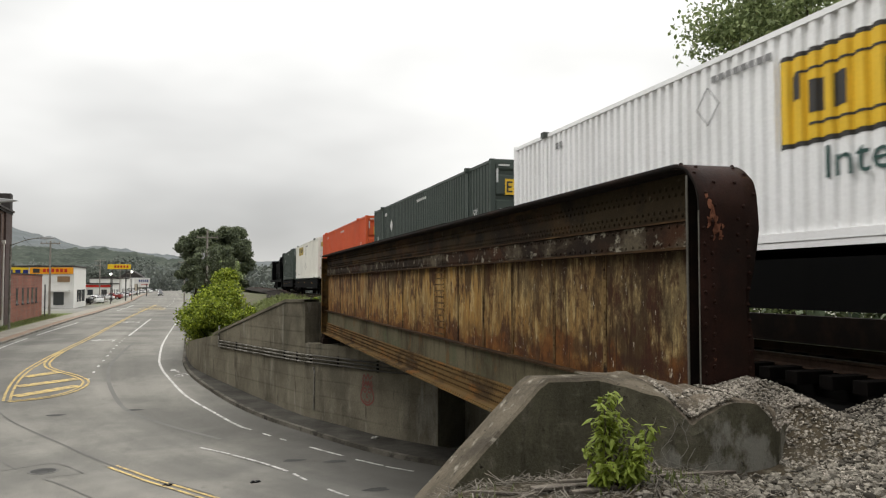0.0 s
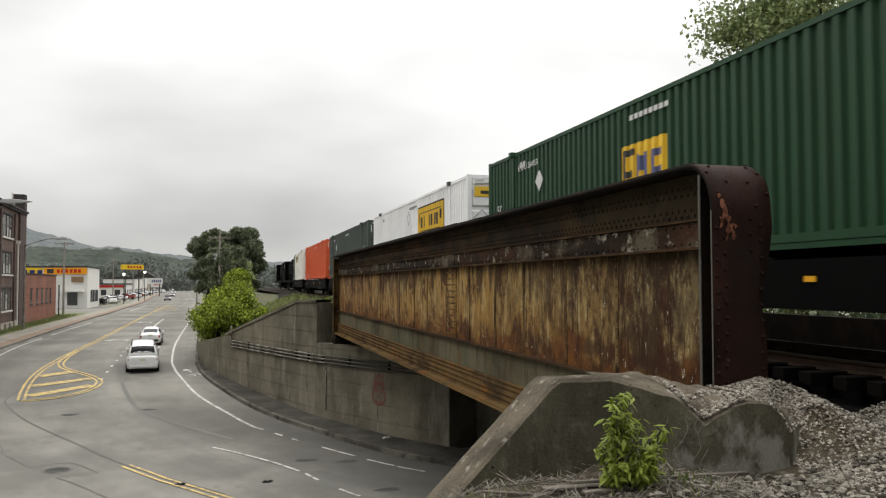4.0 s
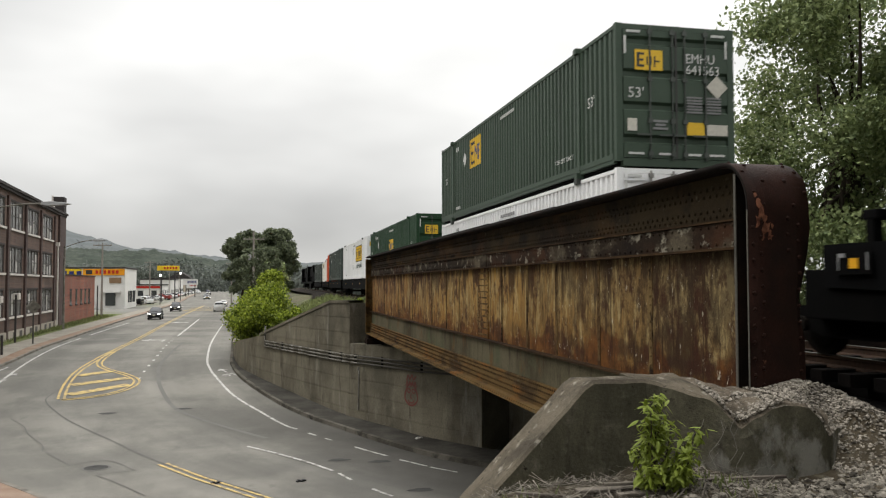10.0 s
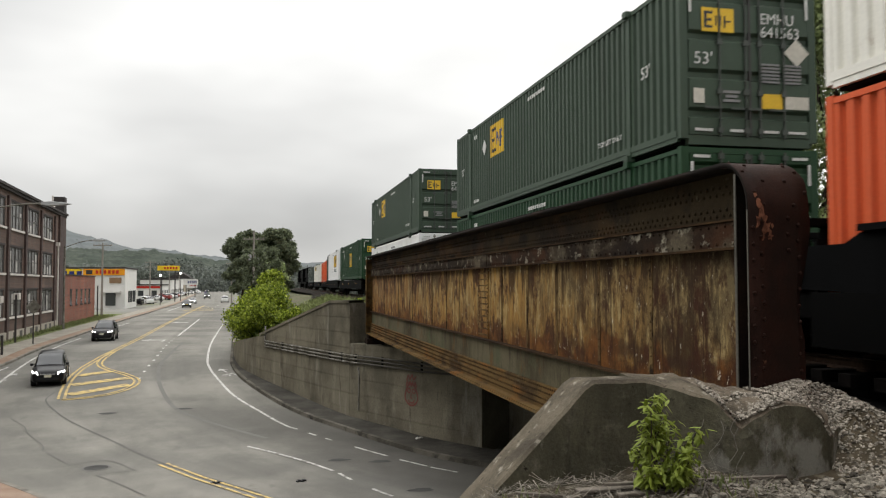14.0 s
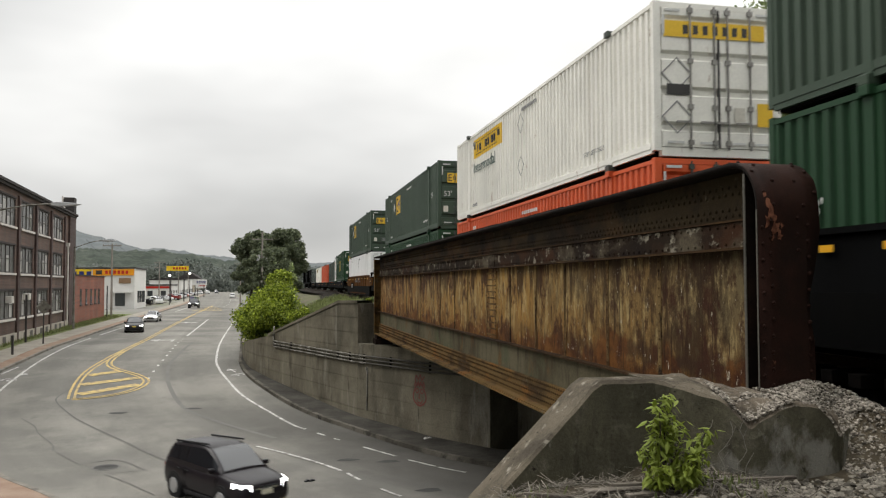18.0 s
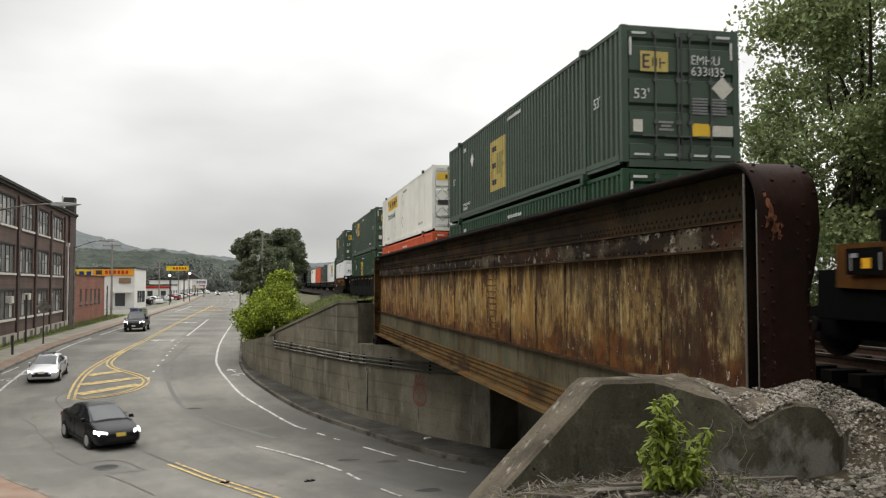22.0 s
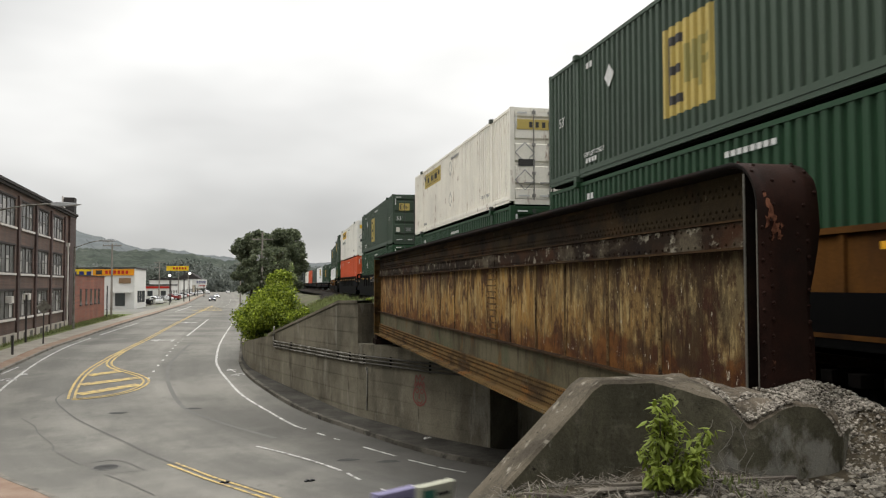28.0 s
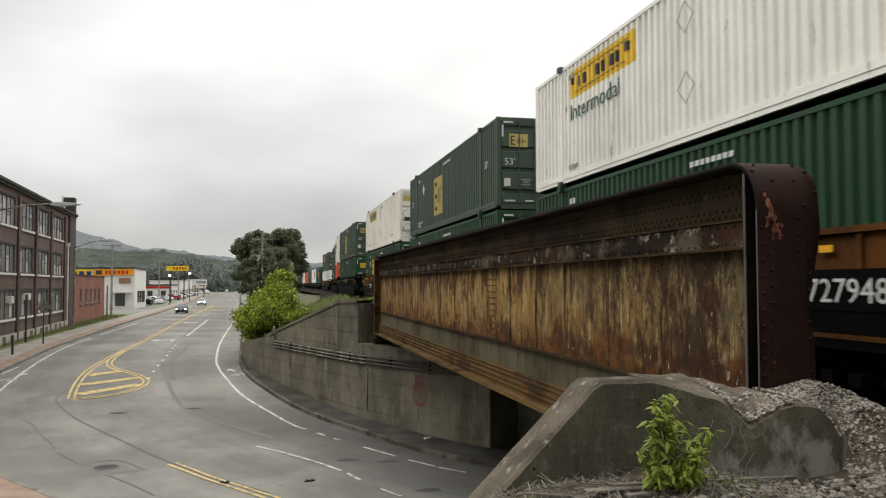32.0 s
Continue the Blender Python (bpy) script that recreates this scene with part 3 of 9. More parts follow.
# turn arrows
for y0, x0 in ((67.0, -8.15), (97.5, -9.0)):
    bm = nb()
    ribbon(bm, V2((x0 - 0.3, y0 - 0.3), (x0 + 0.85, y0 - 0.3)), V2((x0 - 0.3, y0 + 0.4), (x0 + 0.85, y0 + 0.4)), 0.02)
    ribbon(bm, V2((x0 - 0.31, y0 - 1.2), (x0 - 0.95, y0)), V2((x0 - 0.31, y0 + 1.3), (x0 - 0.95, y0 + 0.1)), 0.02)
    ribbon(bm, V2((x0 + 0.7, y0 - 1.5), (x0 + 0.7, y0 - 0.31)), V2((x0 + 0.85, y0 - 1.5), (x0 + 0.85, y0 - 0.31)), 0.02)
    face_up(bm)
    structure("road_arrow", bm, M_white, "white painted turn arrow on the road", "arrow")
# bicycle marks in the shoulders: two wheels, a frame and an arrow
for cx, cy, rot in ((-1.55, 46.4, 0.35), (-13.4, 46.4, -0.2)):
    bm = nb()
    turn = lambda x, y: (cx + x * math.cos(rot) - y * math.sin(rot), cy + x * math.sin(rot) + y * math.cos(rot))
    for ox in (-0.33, 0.33):
        ring = [2 * math.pi * i / 12 for i in range(13)]
        ribbon(bm, V2(*[turn(ox + 0.24 * math.cos(a), 0.3 * math.sin(a)) for a in ring]), V2(*[turn(ox + 0.16 * math.cos(a), 0.2 * math.sin(a)) for a in ring]), 0.02)
    ribbon(bm, V2(turn(-0.25, 0.32), turn(0.25, 0.32)), V2(turn(-0.2, 0.45), turn(0.2, 0.45)), 0.02)
    ribbon(bm, V2(turn(-0.05, 1.0), turn(-0.05, 1.7)), V2(turn(0.05, 1.0), turn(0.05, 1.7)), 0.02)
    ribbon(bm, V2(turn(-0.3, 1.71), turn(-0.02, 2.3)), V2(turn(0.3, 1.71), turn(0.02, 2.3)), 0.02)
    face_up(bm)
    structure("cycle_marking", bm, M_white, "white painted bicycle symbol and arrow in the shoulder", "marking")
# seams, patches and stains of the asphalt
for pts, w in (([(-9.58, 43.4), (-9.66, 41.3), (-9.42, 40.05), (-8.64, 38.1), (-7.47, 35.6), (-5.2, 31.6), (-3.1, 27.8), (0, 23.2)], 0.035),
               ([(-9.9, 36.5), (-9.0, 34.9), (-8.5, 33.5), (-7.5, 31.4), (-7.2, 30.2)], 0.02), ([(-6.22, 27.84), (-4.88, 28.48), (-3.76, 26.87)], 0.02), ([(-3.76, 26.87), (-4.77, 26.56)], 0.018), ([(-7.11, 30.21), (-5.85, 27.96)], 0.02), ([(-4.83, 26.46), (-4.12, 25.44), (-3.05, 23.63)], 0.02)):
    stripe(pts, w, M_crack, "road_seam", 0.014, 8, label="dark tar seam in the asphalt")
stripe([(-5.69, 64.1), (-5.77, 56.5), (-5.8, 50.8), (-5.39, 46.4), (-4.81, 42.7), (-3.9, 38.5), (-3.01, 36.2), (-1.69, 33.9), (0.2, 31.0)], 0.10, M_arc, "road_seam", 0.012, 8, label="broad dull tar joint curving along the lane")
for x, y in ((2.47, 27.0), (3.76, 26.5), (4.36, 22.6), (-3.3, 37.5), (-6.3, 37.0)):
    bm = nb()
    ring = [(x + 0.36 * math.cos(a) * (1 + 0.25 * math.sin(3 * a + x)), y + 0.2 * math.sin(a)) for a in [2 * math.pi * i / 14 for i in range(14)]]
    bm.faces.new([bm.verts.new((px_, py_, ground_z(py_) + 0.012)) for px_, py_ in ring])
    structure("oil_stain", bm, M_patch, "dark oil stain on the asphalt", "stain")
# manhole with its square patch
mh = thing("manhole_cover", "dark round iron manhole cover in the asphalt", "manhole", pose(-5.0, 27.5, ground_z(27.5)))
bm = nb()
cyl(bm, (0, 0, 0.0), (0, 0, 0.012), 0.44, 0.43, 24)
part("frame_ring", bm, M_crack, mh)
bm = nb()
cyl(bm, (0, 0, 0.012), (0, 0, 0.02), 0.36, 0.355, 24)
for i in range(-3, 4):
    for j in range(-3, 4):
        if i * i + j * j < 10:
            box(bm, i * 0.09 - 0.025, i * 0.09 + 0.025, j * 0.09 - 0.025, j * 0.09 + 0.025, 0.02, 0.026)
part("lid", bm, M_patch, mh)

# kerbs and pavements
def kerb_strip(line, d0, d1, dz, mat, name, label, cat, thick=0.2):
    bm = nb()
    ribbon(bm, offset(line, d0), offset(line, d1), dz, thick)
    return structure(name, bm, mat, label, cat)


fk = [p for p in FARK if 14 < p.y < 140]
# kerb and pavement on this side use darker concrete than the near side
kerb_strip(fk, 0.0, 0.16, 0.15, M_kerb2, "kerb_far", "dark mottled concrete kerb along the retaining wall", "kerb")
kerb_strip(fk, 0.16, 1.9, 0.135, M_walk_dark, "pavement_far", "narrow dark mottled concrete pavement below the wall", "pavement")
nk = [p for p in NEAR if 2 < p.y < 420]
kerb_strip(nk, -0.16, 0.0, 0.13, M_kerb, "kerb_near", "low concrete kerb", "kerb")
nk2 = [p for p in nk if p.y > 40]
kerb_strip(nk2, -0.95, -0.16, 0.11, M_paver, "verge_pavers", "reddish brick paver verge beside the kerb", "pavement")
kerb_strip(nk2, -2.75, -0.95, 0.12, M_walk, "pavement_near", "pale concrete pavement along the street", "pavement")
kerb_strip([p for p in nk2 if p.y < 128], -6.5, -2.75, 0.10, M_grass, "lawn_strip", "mown grass strip before the brick building", "lawn")
kerb_strip([p for p in nk if 20 < p.y < 41], -2.2, -0.16, 0.12, M_paver, "pavement_corner", "reddish brown paved corner beside the kerb", "pavement")
# ------------------------------------------------------------------ far abutment and retaining wall
def course_wall(name, line, tops, thick, mat, label, pitch=0.62, groove=0.014, base=0.0):
    """A concrete wall along a line (seen from its left), in form-board courses with recessed joints. tops: height at each point."""
    bm = nb()
    back = offset(line, -thick)
    inn = offset(line, -groove)
    top_z = max(tops)
    z = base
    levels = []
    while z < top_z:
        levels.append((z, min(z + pitch - 0.035, top_z), 0))
        levels.append((min(z + pitch - 0.035, top_z), min(z + pitch, top_z), 1))
        z += pitch
    for z0, z1, g in levels:
        src = inn if g else line
        for i in range(len(line) - 1):
            a0, a1 = min(z0, tops[i]), min(z1, tops[i])
            b0, b1 = min(z0, tops[i + 1]), min(z1, tops[i + 1])
            if a1 - a0 < 1e-4 and b1 - b0 < 1e-4:
                continue
            p, q = src[i], src[i + 1]
            vs = [bm.verts.new(v) for v in ((p.x, p.y, a0), (q.x, q.y, b0), (q.x, q.y, b1), (p.x, p.y, a1))]
            bm.faces.new(vs)
            if not g:
                for zz0, zz1 in ((a1, b1), (a0, b0)):
                    pi, qi = inn[i], inn[i + 1]
                    bm.faces.new([bm.verts.new(v) for v in ((p.x, p.y, zz0), (q.x, q.y, zz1), (qi.x, qi.y, zz1), (pi.x, pi.y, zz0))])
    for i in range(len(line) - 1):
        p, q, pb, qb = line[i], line[i + 1], back[i], back[i + 1]
        bm.faces.new([bm.verts.new(v) for v in ((p.x, p.y, tops[i]), (q.x, q.y, tops[i + 1]), (qb.x, qb.y, tops[i + 1]), (pb.x, pb.y, tops[i]))])
        bm.faces.new([bm.verts.new(v) for v in ((pb.x, pb.y, base), (pb.x, pb.y, tops[i]), (qb.x, qb.y, tops[i + 1]), (qb.x, qb.y, base))])
    for e in (0, -1):
        p, b = line[e], back[e]
        bm.faces.new([bm.verts.new(v) for v in ((p.x, p.y, base), (b.x, b.y, base), (b.x, b.y, tops[e]), (p.x, p.y, tops[e]))])
    return structure(name, bm, mat, label, "wall")


def dense(pts, tops, n=10):
    line, hs = [], []
    for (a, b), (h0, h1) in zip(zip(pts, pts[1:]), zip(tops, tops[1:])):
        for i in range(n):
            line.append(a.lerp(b, i / n))
            hs.append(h0 + (h1 - h0) * i / n)
    return line + [pts[-1]], hs + [tops[-1]]


curve_pts = catmull(V2((-2.4, 72), (-2.1, 63), (-1.75, 54), (-1.2, 48.6), (-0.1, 44.6)), 6)
wl, wt = curve_pts, [1.35 + 1.65 * (i / (len(curve_pts) - 1)) ** 1.2 for i in range(len(curve_pts))]
wing, wing_t = dense(V2((-0.1, 44.6), (2.9, 35.75), (3.54, 34.03)), [3.0, 4.9, 4.93], 8)
course_wall("wall_curve", wl, wt, 0.5, M_wall, "curved stained concrete retaining wall beside the road")
course_wall("wall_wing", wing, wing_t, 0.6, M_wall, "stained concrete wing wall with sloping top and board joints")
ab, ab_t = dense(V2((3.545, 34.02), (4.0, 33.2), (4.85, 31.6), (5.75, 29.65), (7.35, 27.25)), [3.28] * 5, 4)
course_wall("wall_abutment", ab, ab_t, 2.6, M_wall, "stained concrete bridge abutment with board joints")
ab2, ab2_t = dense(V2((8.5, 28.2), (11.2, 22.9), (14.5, 18.6), (22, 14.8)), [4.2] * 4, 3)
course_wall("wall_abutment_inner", ab2, ab2_t, 1.2, M_wall, "dark concrete abutment under the bridge")
# back wall and cheek behind the girder's bearing
bm = nb()
prism(bm, [(3.57, 34.06), (4.62, 34.5), (4.62, 35.0), (3.95, 35.0)], 3.26, 4.92)
prism(bm, [(4.0, 34.8), (12.5, 36.0), (12.5, 37.0), (4.0, 35.8)], 2.8, 4.5)
structure("wall_backwall", bm, M_wall, "dark concrete back wall behind the bridge seat", "wall")
# coping line on the wing wall
bm = nb()
o1, o2 = offset(wing, 0.05), offset(wing, -0.66)
for i in range(len(wing) - 1):
    q = [(o1[i], 0.0), (o1[i + 1], 0.0), (o2[i + 1], 0.0), (o2[i], 0.0)]
    hz = [wing_t[i], wing_t[i + 1], wing_t[i + 1], wing_t[i]]
    lo = [bm.verts.new((p[0].x, p[0].y, z + 0.002)) for p, z in zip(q, hz)]
    hi = [bm.verts.new((p[0].x, p[0].y, z + 0.12)) for p, z in zip(q, hz)]
    bm.faces.new(hi)
    bm.faces.new((lo[0], lo[1], hi[1], hi[0]))
    bm.faces.new((lo[2], lo[3], hi[3], hi[2]))
structure("coping_wing", bm, M_wall, "concrete coping on the sloping wing wall", "coping")
# three conduits clamped along the wall
wall_front = [p for p in wing if p.y < 44] + ab[1:]
for kk in range(3):
    zz = lambda i: 2.80 - 0.14 * kk
    bm = nb()
    pl = offset(wall_front, 0.09)
    pts = [Vector((p.x, p.y, zz(i))) for i, p in enumerate(pl)]
    start = Vector((pts[0].x - 0.03, pts[0].y + 0.25, pts[0].z))
    keep = len([p for p in wing if p.y < 44]) + 3
    tube(bm, [start + Vector((0.03, 0.0, 0.75)), start + Vector((0, 0, 0.22)), start + Vector((0, -0.12, 0.05)), *pts[:keep]], 0.038, 7)
    co = tagged(part("conduit", bm, M_pipe, None, "", True), "grey galvanised conduit fixed along the concrete wall", "conduit", "conduits on the wall")
    # past the corner a darker pipe: dirt and shade are in its colour
    bm = nb()
    wire_tube(bm, pts[keep - 1:], 0.037, 7)
    part("sooty_stretch", bm, M_pipe_shade, co, "dirty stretch of the conduit, coloured darker for shade", True)
for i, p in enumerate(offset(wall_front, 0.03)):
    if i % 5 == 2:
        bm = nb()
        box(bm, p.x - 0.04, p.x + 0.04, p.y - 0.04, p.y + 0.04, 2.46, 2.86)
        tagged(part("conduit_clamp", bm, M_black), "small dark steel clamp holding conduits on the wall", "clamp", "conduit clamps")
bm = nb()
box(bm, 3.80, 3.90, 33.42, 33.56, 2.2, 2.34, 0.02)
jb = tagged(part("junction_box", bm, M_pipe), "small pale junction box with a drop pipe on the wall", "junction box")
bm = nb()
tube(bm, [(3.86, 33.41, 2.2), (3.85, 33.42, 1.1), (3.83, 33.42, 0.62)], 0.028, 7)
part("drop_pipe", bm, M_pipe, jb)
# spray-painted face outline on the abutment
gx, gy = Vector((5.46, 30.27)), Vector((0.42, -0.907))
nrm = Vector((-0.907, -0.42))
bm = nb()


def scrawl(pts, w=0.03):
    vs = []
    for u, z in pts:
        p = Vector((gx.x + gy.x * u + nrm.x * 0.012, gx.y + gy.y * u + nrm.y * 0.012))
        vs.append(Vector((p.x, p.y, z)))
    for a, b in zip(vs, vs[1:]):
        d = (b - a).normalized()
        s = d.cross(Vector((nrm.x, nrm.y, 0))) * w
        bm.faces.new([bm.verts.new(v) for v in (a - s, b - s, b + s, a + s)])


cz = 1.6
scrawl([(0.40 * math.sin(a) * (1 + 0.12 * math.cos(3 * a)), cz + 0.40 * math.cos(a)) for a in [0.35 * i for i in range(19)]], 0.036)
scrawl([(-0.34 + 0.085 * i, cz + (0.30 if i % 2 == 0 else 0.50)) for i in range(9)], 0.03)
for ox in (-0.15, 0.15):
    scrawl([(ox + 0.1 * math.sin(a), cz + 0.14 + 0.08 * math.cos(a)) for a in [0.8 * i for i in range(9)]], 0.025)
scrawl([(-0.2, cz - 0.2), (-0.1, cz - 0.3), (0.1, cz - 0.3), (0.2, cz - 0.18)], 0.025)
scrawl([(0, cz + 0.05), (-0.05, cz - 0.12), (0.06, cz - 0.12)], 0.025)
scrawl([(-0.3, cz + 0.5), (-0.2, cz + 0.72), (-0.08, cz + 0.55), (0.05, cz + 0.75), (0.15, cz + 0.55), (0.32, cz + 0.7)], 0.03)
tagged(part("graffiti", bm, M_red_chalk), "faded red spray-painted round outline on the concrete abutment", "graffiti", kind="stuff")

# ------------------------------------------------------------------ embankments, deck, near abutment
def sheet(name, fz, x0, x1, nx, y0, y1, ny, mat, label, cat, keep=None):
    bm = nb()
    vs = {}
    for i in range(nx + 1):
        for j in range(ny + 1):
            x, y = x0 + (x1 - x0) * i / nx, y0 + (y1 - y0) * j / ny
            z = fz(x, y)
            if z is not None:
                vs[i, j] = bm.verts.new((x, y, z))
    for i in range(nx):
        for j in range(ny):
            q = [vs.get(c) for c in ((i, j), (i + 1, j), (i + 1, j + 1), (i, j + 1))]
            if all(q):
                bm.faces.new(q)
    return structure(name, bm, mat, label, cat, True)


def smooth01(v):
    v = min(max(v, 0.0), 1.0)
    return v * v * (3 - 2 * v)


def wall_x(y):
    """The back of the far walls at y."""
    pts = [(27, 7.9), (34.35, 3.95), (35.75, 3.4), (44.6, 0.4), (48.6, -0.7), (54, -1.25), (63, -1.6), (72, -1.9), (100, -2.0), (420, -14)]
    for (y0, xa), (y1, xb) in zip(pts, pts[1:]):
        if y <= y1:
            return xa + (xb - xa) * (y - y0) / (y1 - y0)
    return -14


def far_bank(x, y):
    edge = wall_x(y)
    if x < edge - 0.4 or x > 40:
        return None
    top = 4.42 if y < 60 else 4.42 - 0.9 * smooth01((y - 60) / 160)
    low = 4.8 if y < 35.8 else max(4.8 - 0.2 * (y - 35.8), 1.45)
    low = min(low, top)
    s = smooth01((x - edge) / max(6.2 - edge, 0.5))
    z = low + (top - low) * s + 0.08 * noise.noise((x * 0.7, y * 0.5, 1))
    e = track_x(y) + 3.4
    if x > e:
        z = top + (1.3 - top) * smooth01((x - e) / 9)
    return z


sheet("embankment_far", far_bank, -3, 30, 66, 34.9, 420, 150, M_weed, "weedy gravel railway embankment behind the retaining wall", "embankment")


def near_bank(x, y):
    z = 4.13 + 0.10 * smooth01((x - 2.2) / 1.6) + 0.24 * smooth01((x - 4.0) / 2.0)
    z += 0.05 * noise.noise((x * 0.9, y * 0.9, 3)) + 0.02 * noise.noise((x * 4, y * 4, 5))
    z -= 0.22 * smooth01((2.2 - x) / 2.0) * smooth01((y - 3) / 3)
    # the heap of litter against the block
    z += 0.13 * smooth01((x - 1.1) / 0.7) * smooth01((y - 4.1) / 0.9) * (1 - smooth01((x - 2.9) / 0.9))
    # the heap of gravel behind and beside the block
    z += 0.34 * math.exp(-((x - 4.95) / 0.36) ** 2) * smooth01((y - 5.35) / 0.95)
    # the slope down to the road
    d = min((x + 5.2) + 0.35 * max(0, -y), 99)
    if x < 1.2:
        z -= max(0.0, (1.2 - x) * 0.62) * smooth01((1.2 - x) / 2.5)
    if y > 5.6 and x < 2.75:
        z -= max(0.0, y - 5.6) * 0.25
    return max(z, -0.05)


sheet("embankment_near", near_bank, -12, 12.4, 122, -14, 6.6, 103, M_dirt, "dirt and gravel bank beside the railway track", "embankment")
sheet("embankment_back", near_bank, -12, 12.4, 30, -230, -14, 54, M_dirt, "dirt railway bank behind the viewpoint", "embankment")
bm = nb()
prism(bm, [(-1.5, 6.6), (12.4, 6.6), (12.4, 7.6), (4.0, 8.2), (0.2, 7.2)], -0.1, lambda x, y: 3.3 if x > 0 else 1.6)
structure("wall_abutment_near", bm, M_wall, "dark concrete near abutment under the girder end", "wall")
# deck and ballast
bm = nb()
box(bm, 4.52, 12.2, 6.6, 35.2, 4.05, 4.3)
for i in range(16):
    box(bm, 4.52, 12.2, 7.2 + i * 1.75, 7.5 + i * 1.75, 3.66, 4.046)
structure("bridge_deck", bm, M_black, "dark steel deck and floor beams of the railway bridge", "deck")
bm = nb()
box(bm, 12.2, 12.5, 6.6, 35.2, 3.66, 5.0)
structure("bridge_edge_beam", bm, M_flange, "dark steel edge beam of the bridge deck", "beam")


def bed(x, y):
    a = abs(x - track_x(y))
    return 4.60 - 0.30 * smooth01((a - 1.5) / 1.6) + 0.03 * noise.noise((x * 5, y * 5, 2)) if a < 3.3 else None


sheet("ballast_bed", bed, 4.9, 11.3, 32, -14, 6.7, 104, M_ballast, "grey crushed stone track ballast", "ballast")
sheet("ballast_bed_back", bed, 4.9, 11.3, 16, -230, -14, 54, M_ballast, "grey crushed stone track ballast behind the viewpoint", "ballast")
sheet("ballast_bed_far", bed, 4.9, 14.1, 46, 35, 490, 182, M_ballast, "grey crushed stone track ballast in the distance", "ballast")
track = thing("railway_track", "railway track of steel rails on dark timber ties", "track", kind="structure")
ALONG = [-230, -14, 20, 50] + list(range(70, 200, 10)) + [300, 500, 700]
for side in (-0.717, 0.717):
    for nm, prof_, mat, lab in (("rail", [(-0.075, 4.60), (0.075, 4.60), (0.07, 4.62), (0.012, 4.64), (0.012, 4.72), (0.036, 4.725), (0.036, 4.752), (-0.036, 4.752), (-0.036, 4.725), (-0.012, 4.72), (-0.012, 4.64), (-0.07, 4.62)], M_rail, ""),
                                ("rail_head", [(-0.033, 4.752), (0.033, 4.752), (0.033, 4.758), (-0.033, 4.758)], M_shine, "polished running surface")):
        bm = nb()
        rows_ = [[bm.verts.new((track_x(y) + side + x, y, z)) for x, z in prof_] for y in ALONG]
        for a, b in zip(rows_, rows_[1:]):
            for i in range(len(prof_)):
                k = (i + 1) % len(prof_)
                bm.faces.new((a[i], a[k], b[k], b[i]))
        bm.faces.new(rows_[0])
        bmesh.ops.recalc_face_normals(bm, faces=bm.faces[:])
        part(nm, bm, mat, track, lab)
bm = nb()
box(bm, -1.3, 1.3, -0.11, 0.11, -0.08, 0.08, 0.012)
tie_me = to_mesh(bm, "tie", M_tie)
for i in range(120):
    tie = new("tie", tie_me)
    tie.parent = track
    tie.location = (track_x(-9 + i * 0.55) + random.uniform(-0.03, 0.03), -9 + i * 0.55, 4.545)

bm = nb()
for xx in (7.398, 8.832):
    box(bm, xx - 0.2, xx + 0.2, 6.7, 35.2, 4.302, 4.464)
structure("deck_stringer", bm, M_black, "dark steel stringers under the bridge ties", "stringer")

# concrete block at the girder's end, with a broken corner
def lerp_table(tab, v):
    for (a, ya), (b, yb) in zip(tab, tab[1:]):
        if v <= b:
            return ya + (yb - ya) * max(0.0, (v - a) / (b - a))
    return tab[-1][1]


TOPF = [(2.94, 4.955), (3.1, 4.91), (3.32, 4.85), (3.40, 4.815), (3.54, 4.652), (3.64, 4.683), (3.83, 4.77), (3.92, 4.795), (4.04, 4.79), (4.13, 4.745), (4.24, 4.655), (4.36, 4.52), (4.7, 4.4), (5.2, 4.35)]
TOPR = [(2.9, 4.945), (3.48, 4.922), (3.74, 4.857), (4.02, 4.777), (4.26, 4.766), (4.4, 4.80), (4.63, 4.85), (4.92, 4.84), (5.2, 4.73)]
def block_front(x):
    """The block's face leaves the wing wall slantwise, then runs along the track and turns back at its end."""
    return 6.0 - 0.4 * smooth01((x - 2.85) / 0.75) + 0.5 * smooth01((x - 4.2) / 0.7)


bm = nb()
stations = []
for i in range(61):
    x = 2.955 + 1.8 * i / 60
    zf, zr_ = lerp_table(TOPF, x), lerp_table(TOPR, x)
    yf = block_front(x) + 0.02 * noise.noise((x * 3, 0, 7))
    back_ = 6.52 + 0.14 * smooth01((x - 3.1) / 0.6)
    ring = []
    for u, (yy, zz) in enumerate(((yf, 3.9), (yf, 4.1), (yf + 0.005, 4.3), (yf + 0.01, 4.5), (yf + 0.01, zf - 0.12), (yf + 0.02, zf - 0.03), (yf + 0.06, zf), (yf + 0.2 * min(1.0, (back_ - 0.2 - yf) / 0.45), zf * 0.6 + zr_ * 0.4),
                                  (min(yf + 0.45, back_ - 0.2), zf * 0.25 + zr_ * 0.75), (back_ - 0.16, zr_), (back_ - 0.04, zr_), (back_, zr_ - 0.06), (back_, 3.4))):
        rough_ = 0.012 if u < 5 else 0.026
        dx, dz = noise.noise((x * 9, yy * 9, zz * 9)) * rough_, noise.noise((x * 7 + 30, yy * 7, zz * 7)) * rough_ * (1.6 if 3.3 < x < 4.8 else 0.7)
        ring.append(bm.verts.new((x, yy + dx, zz + dz)))
    stations.append(ring)
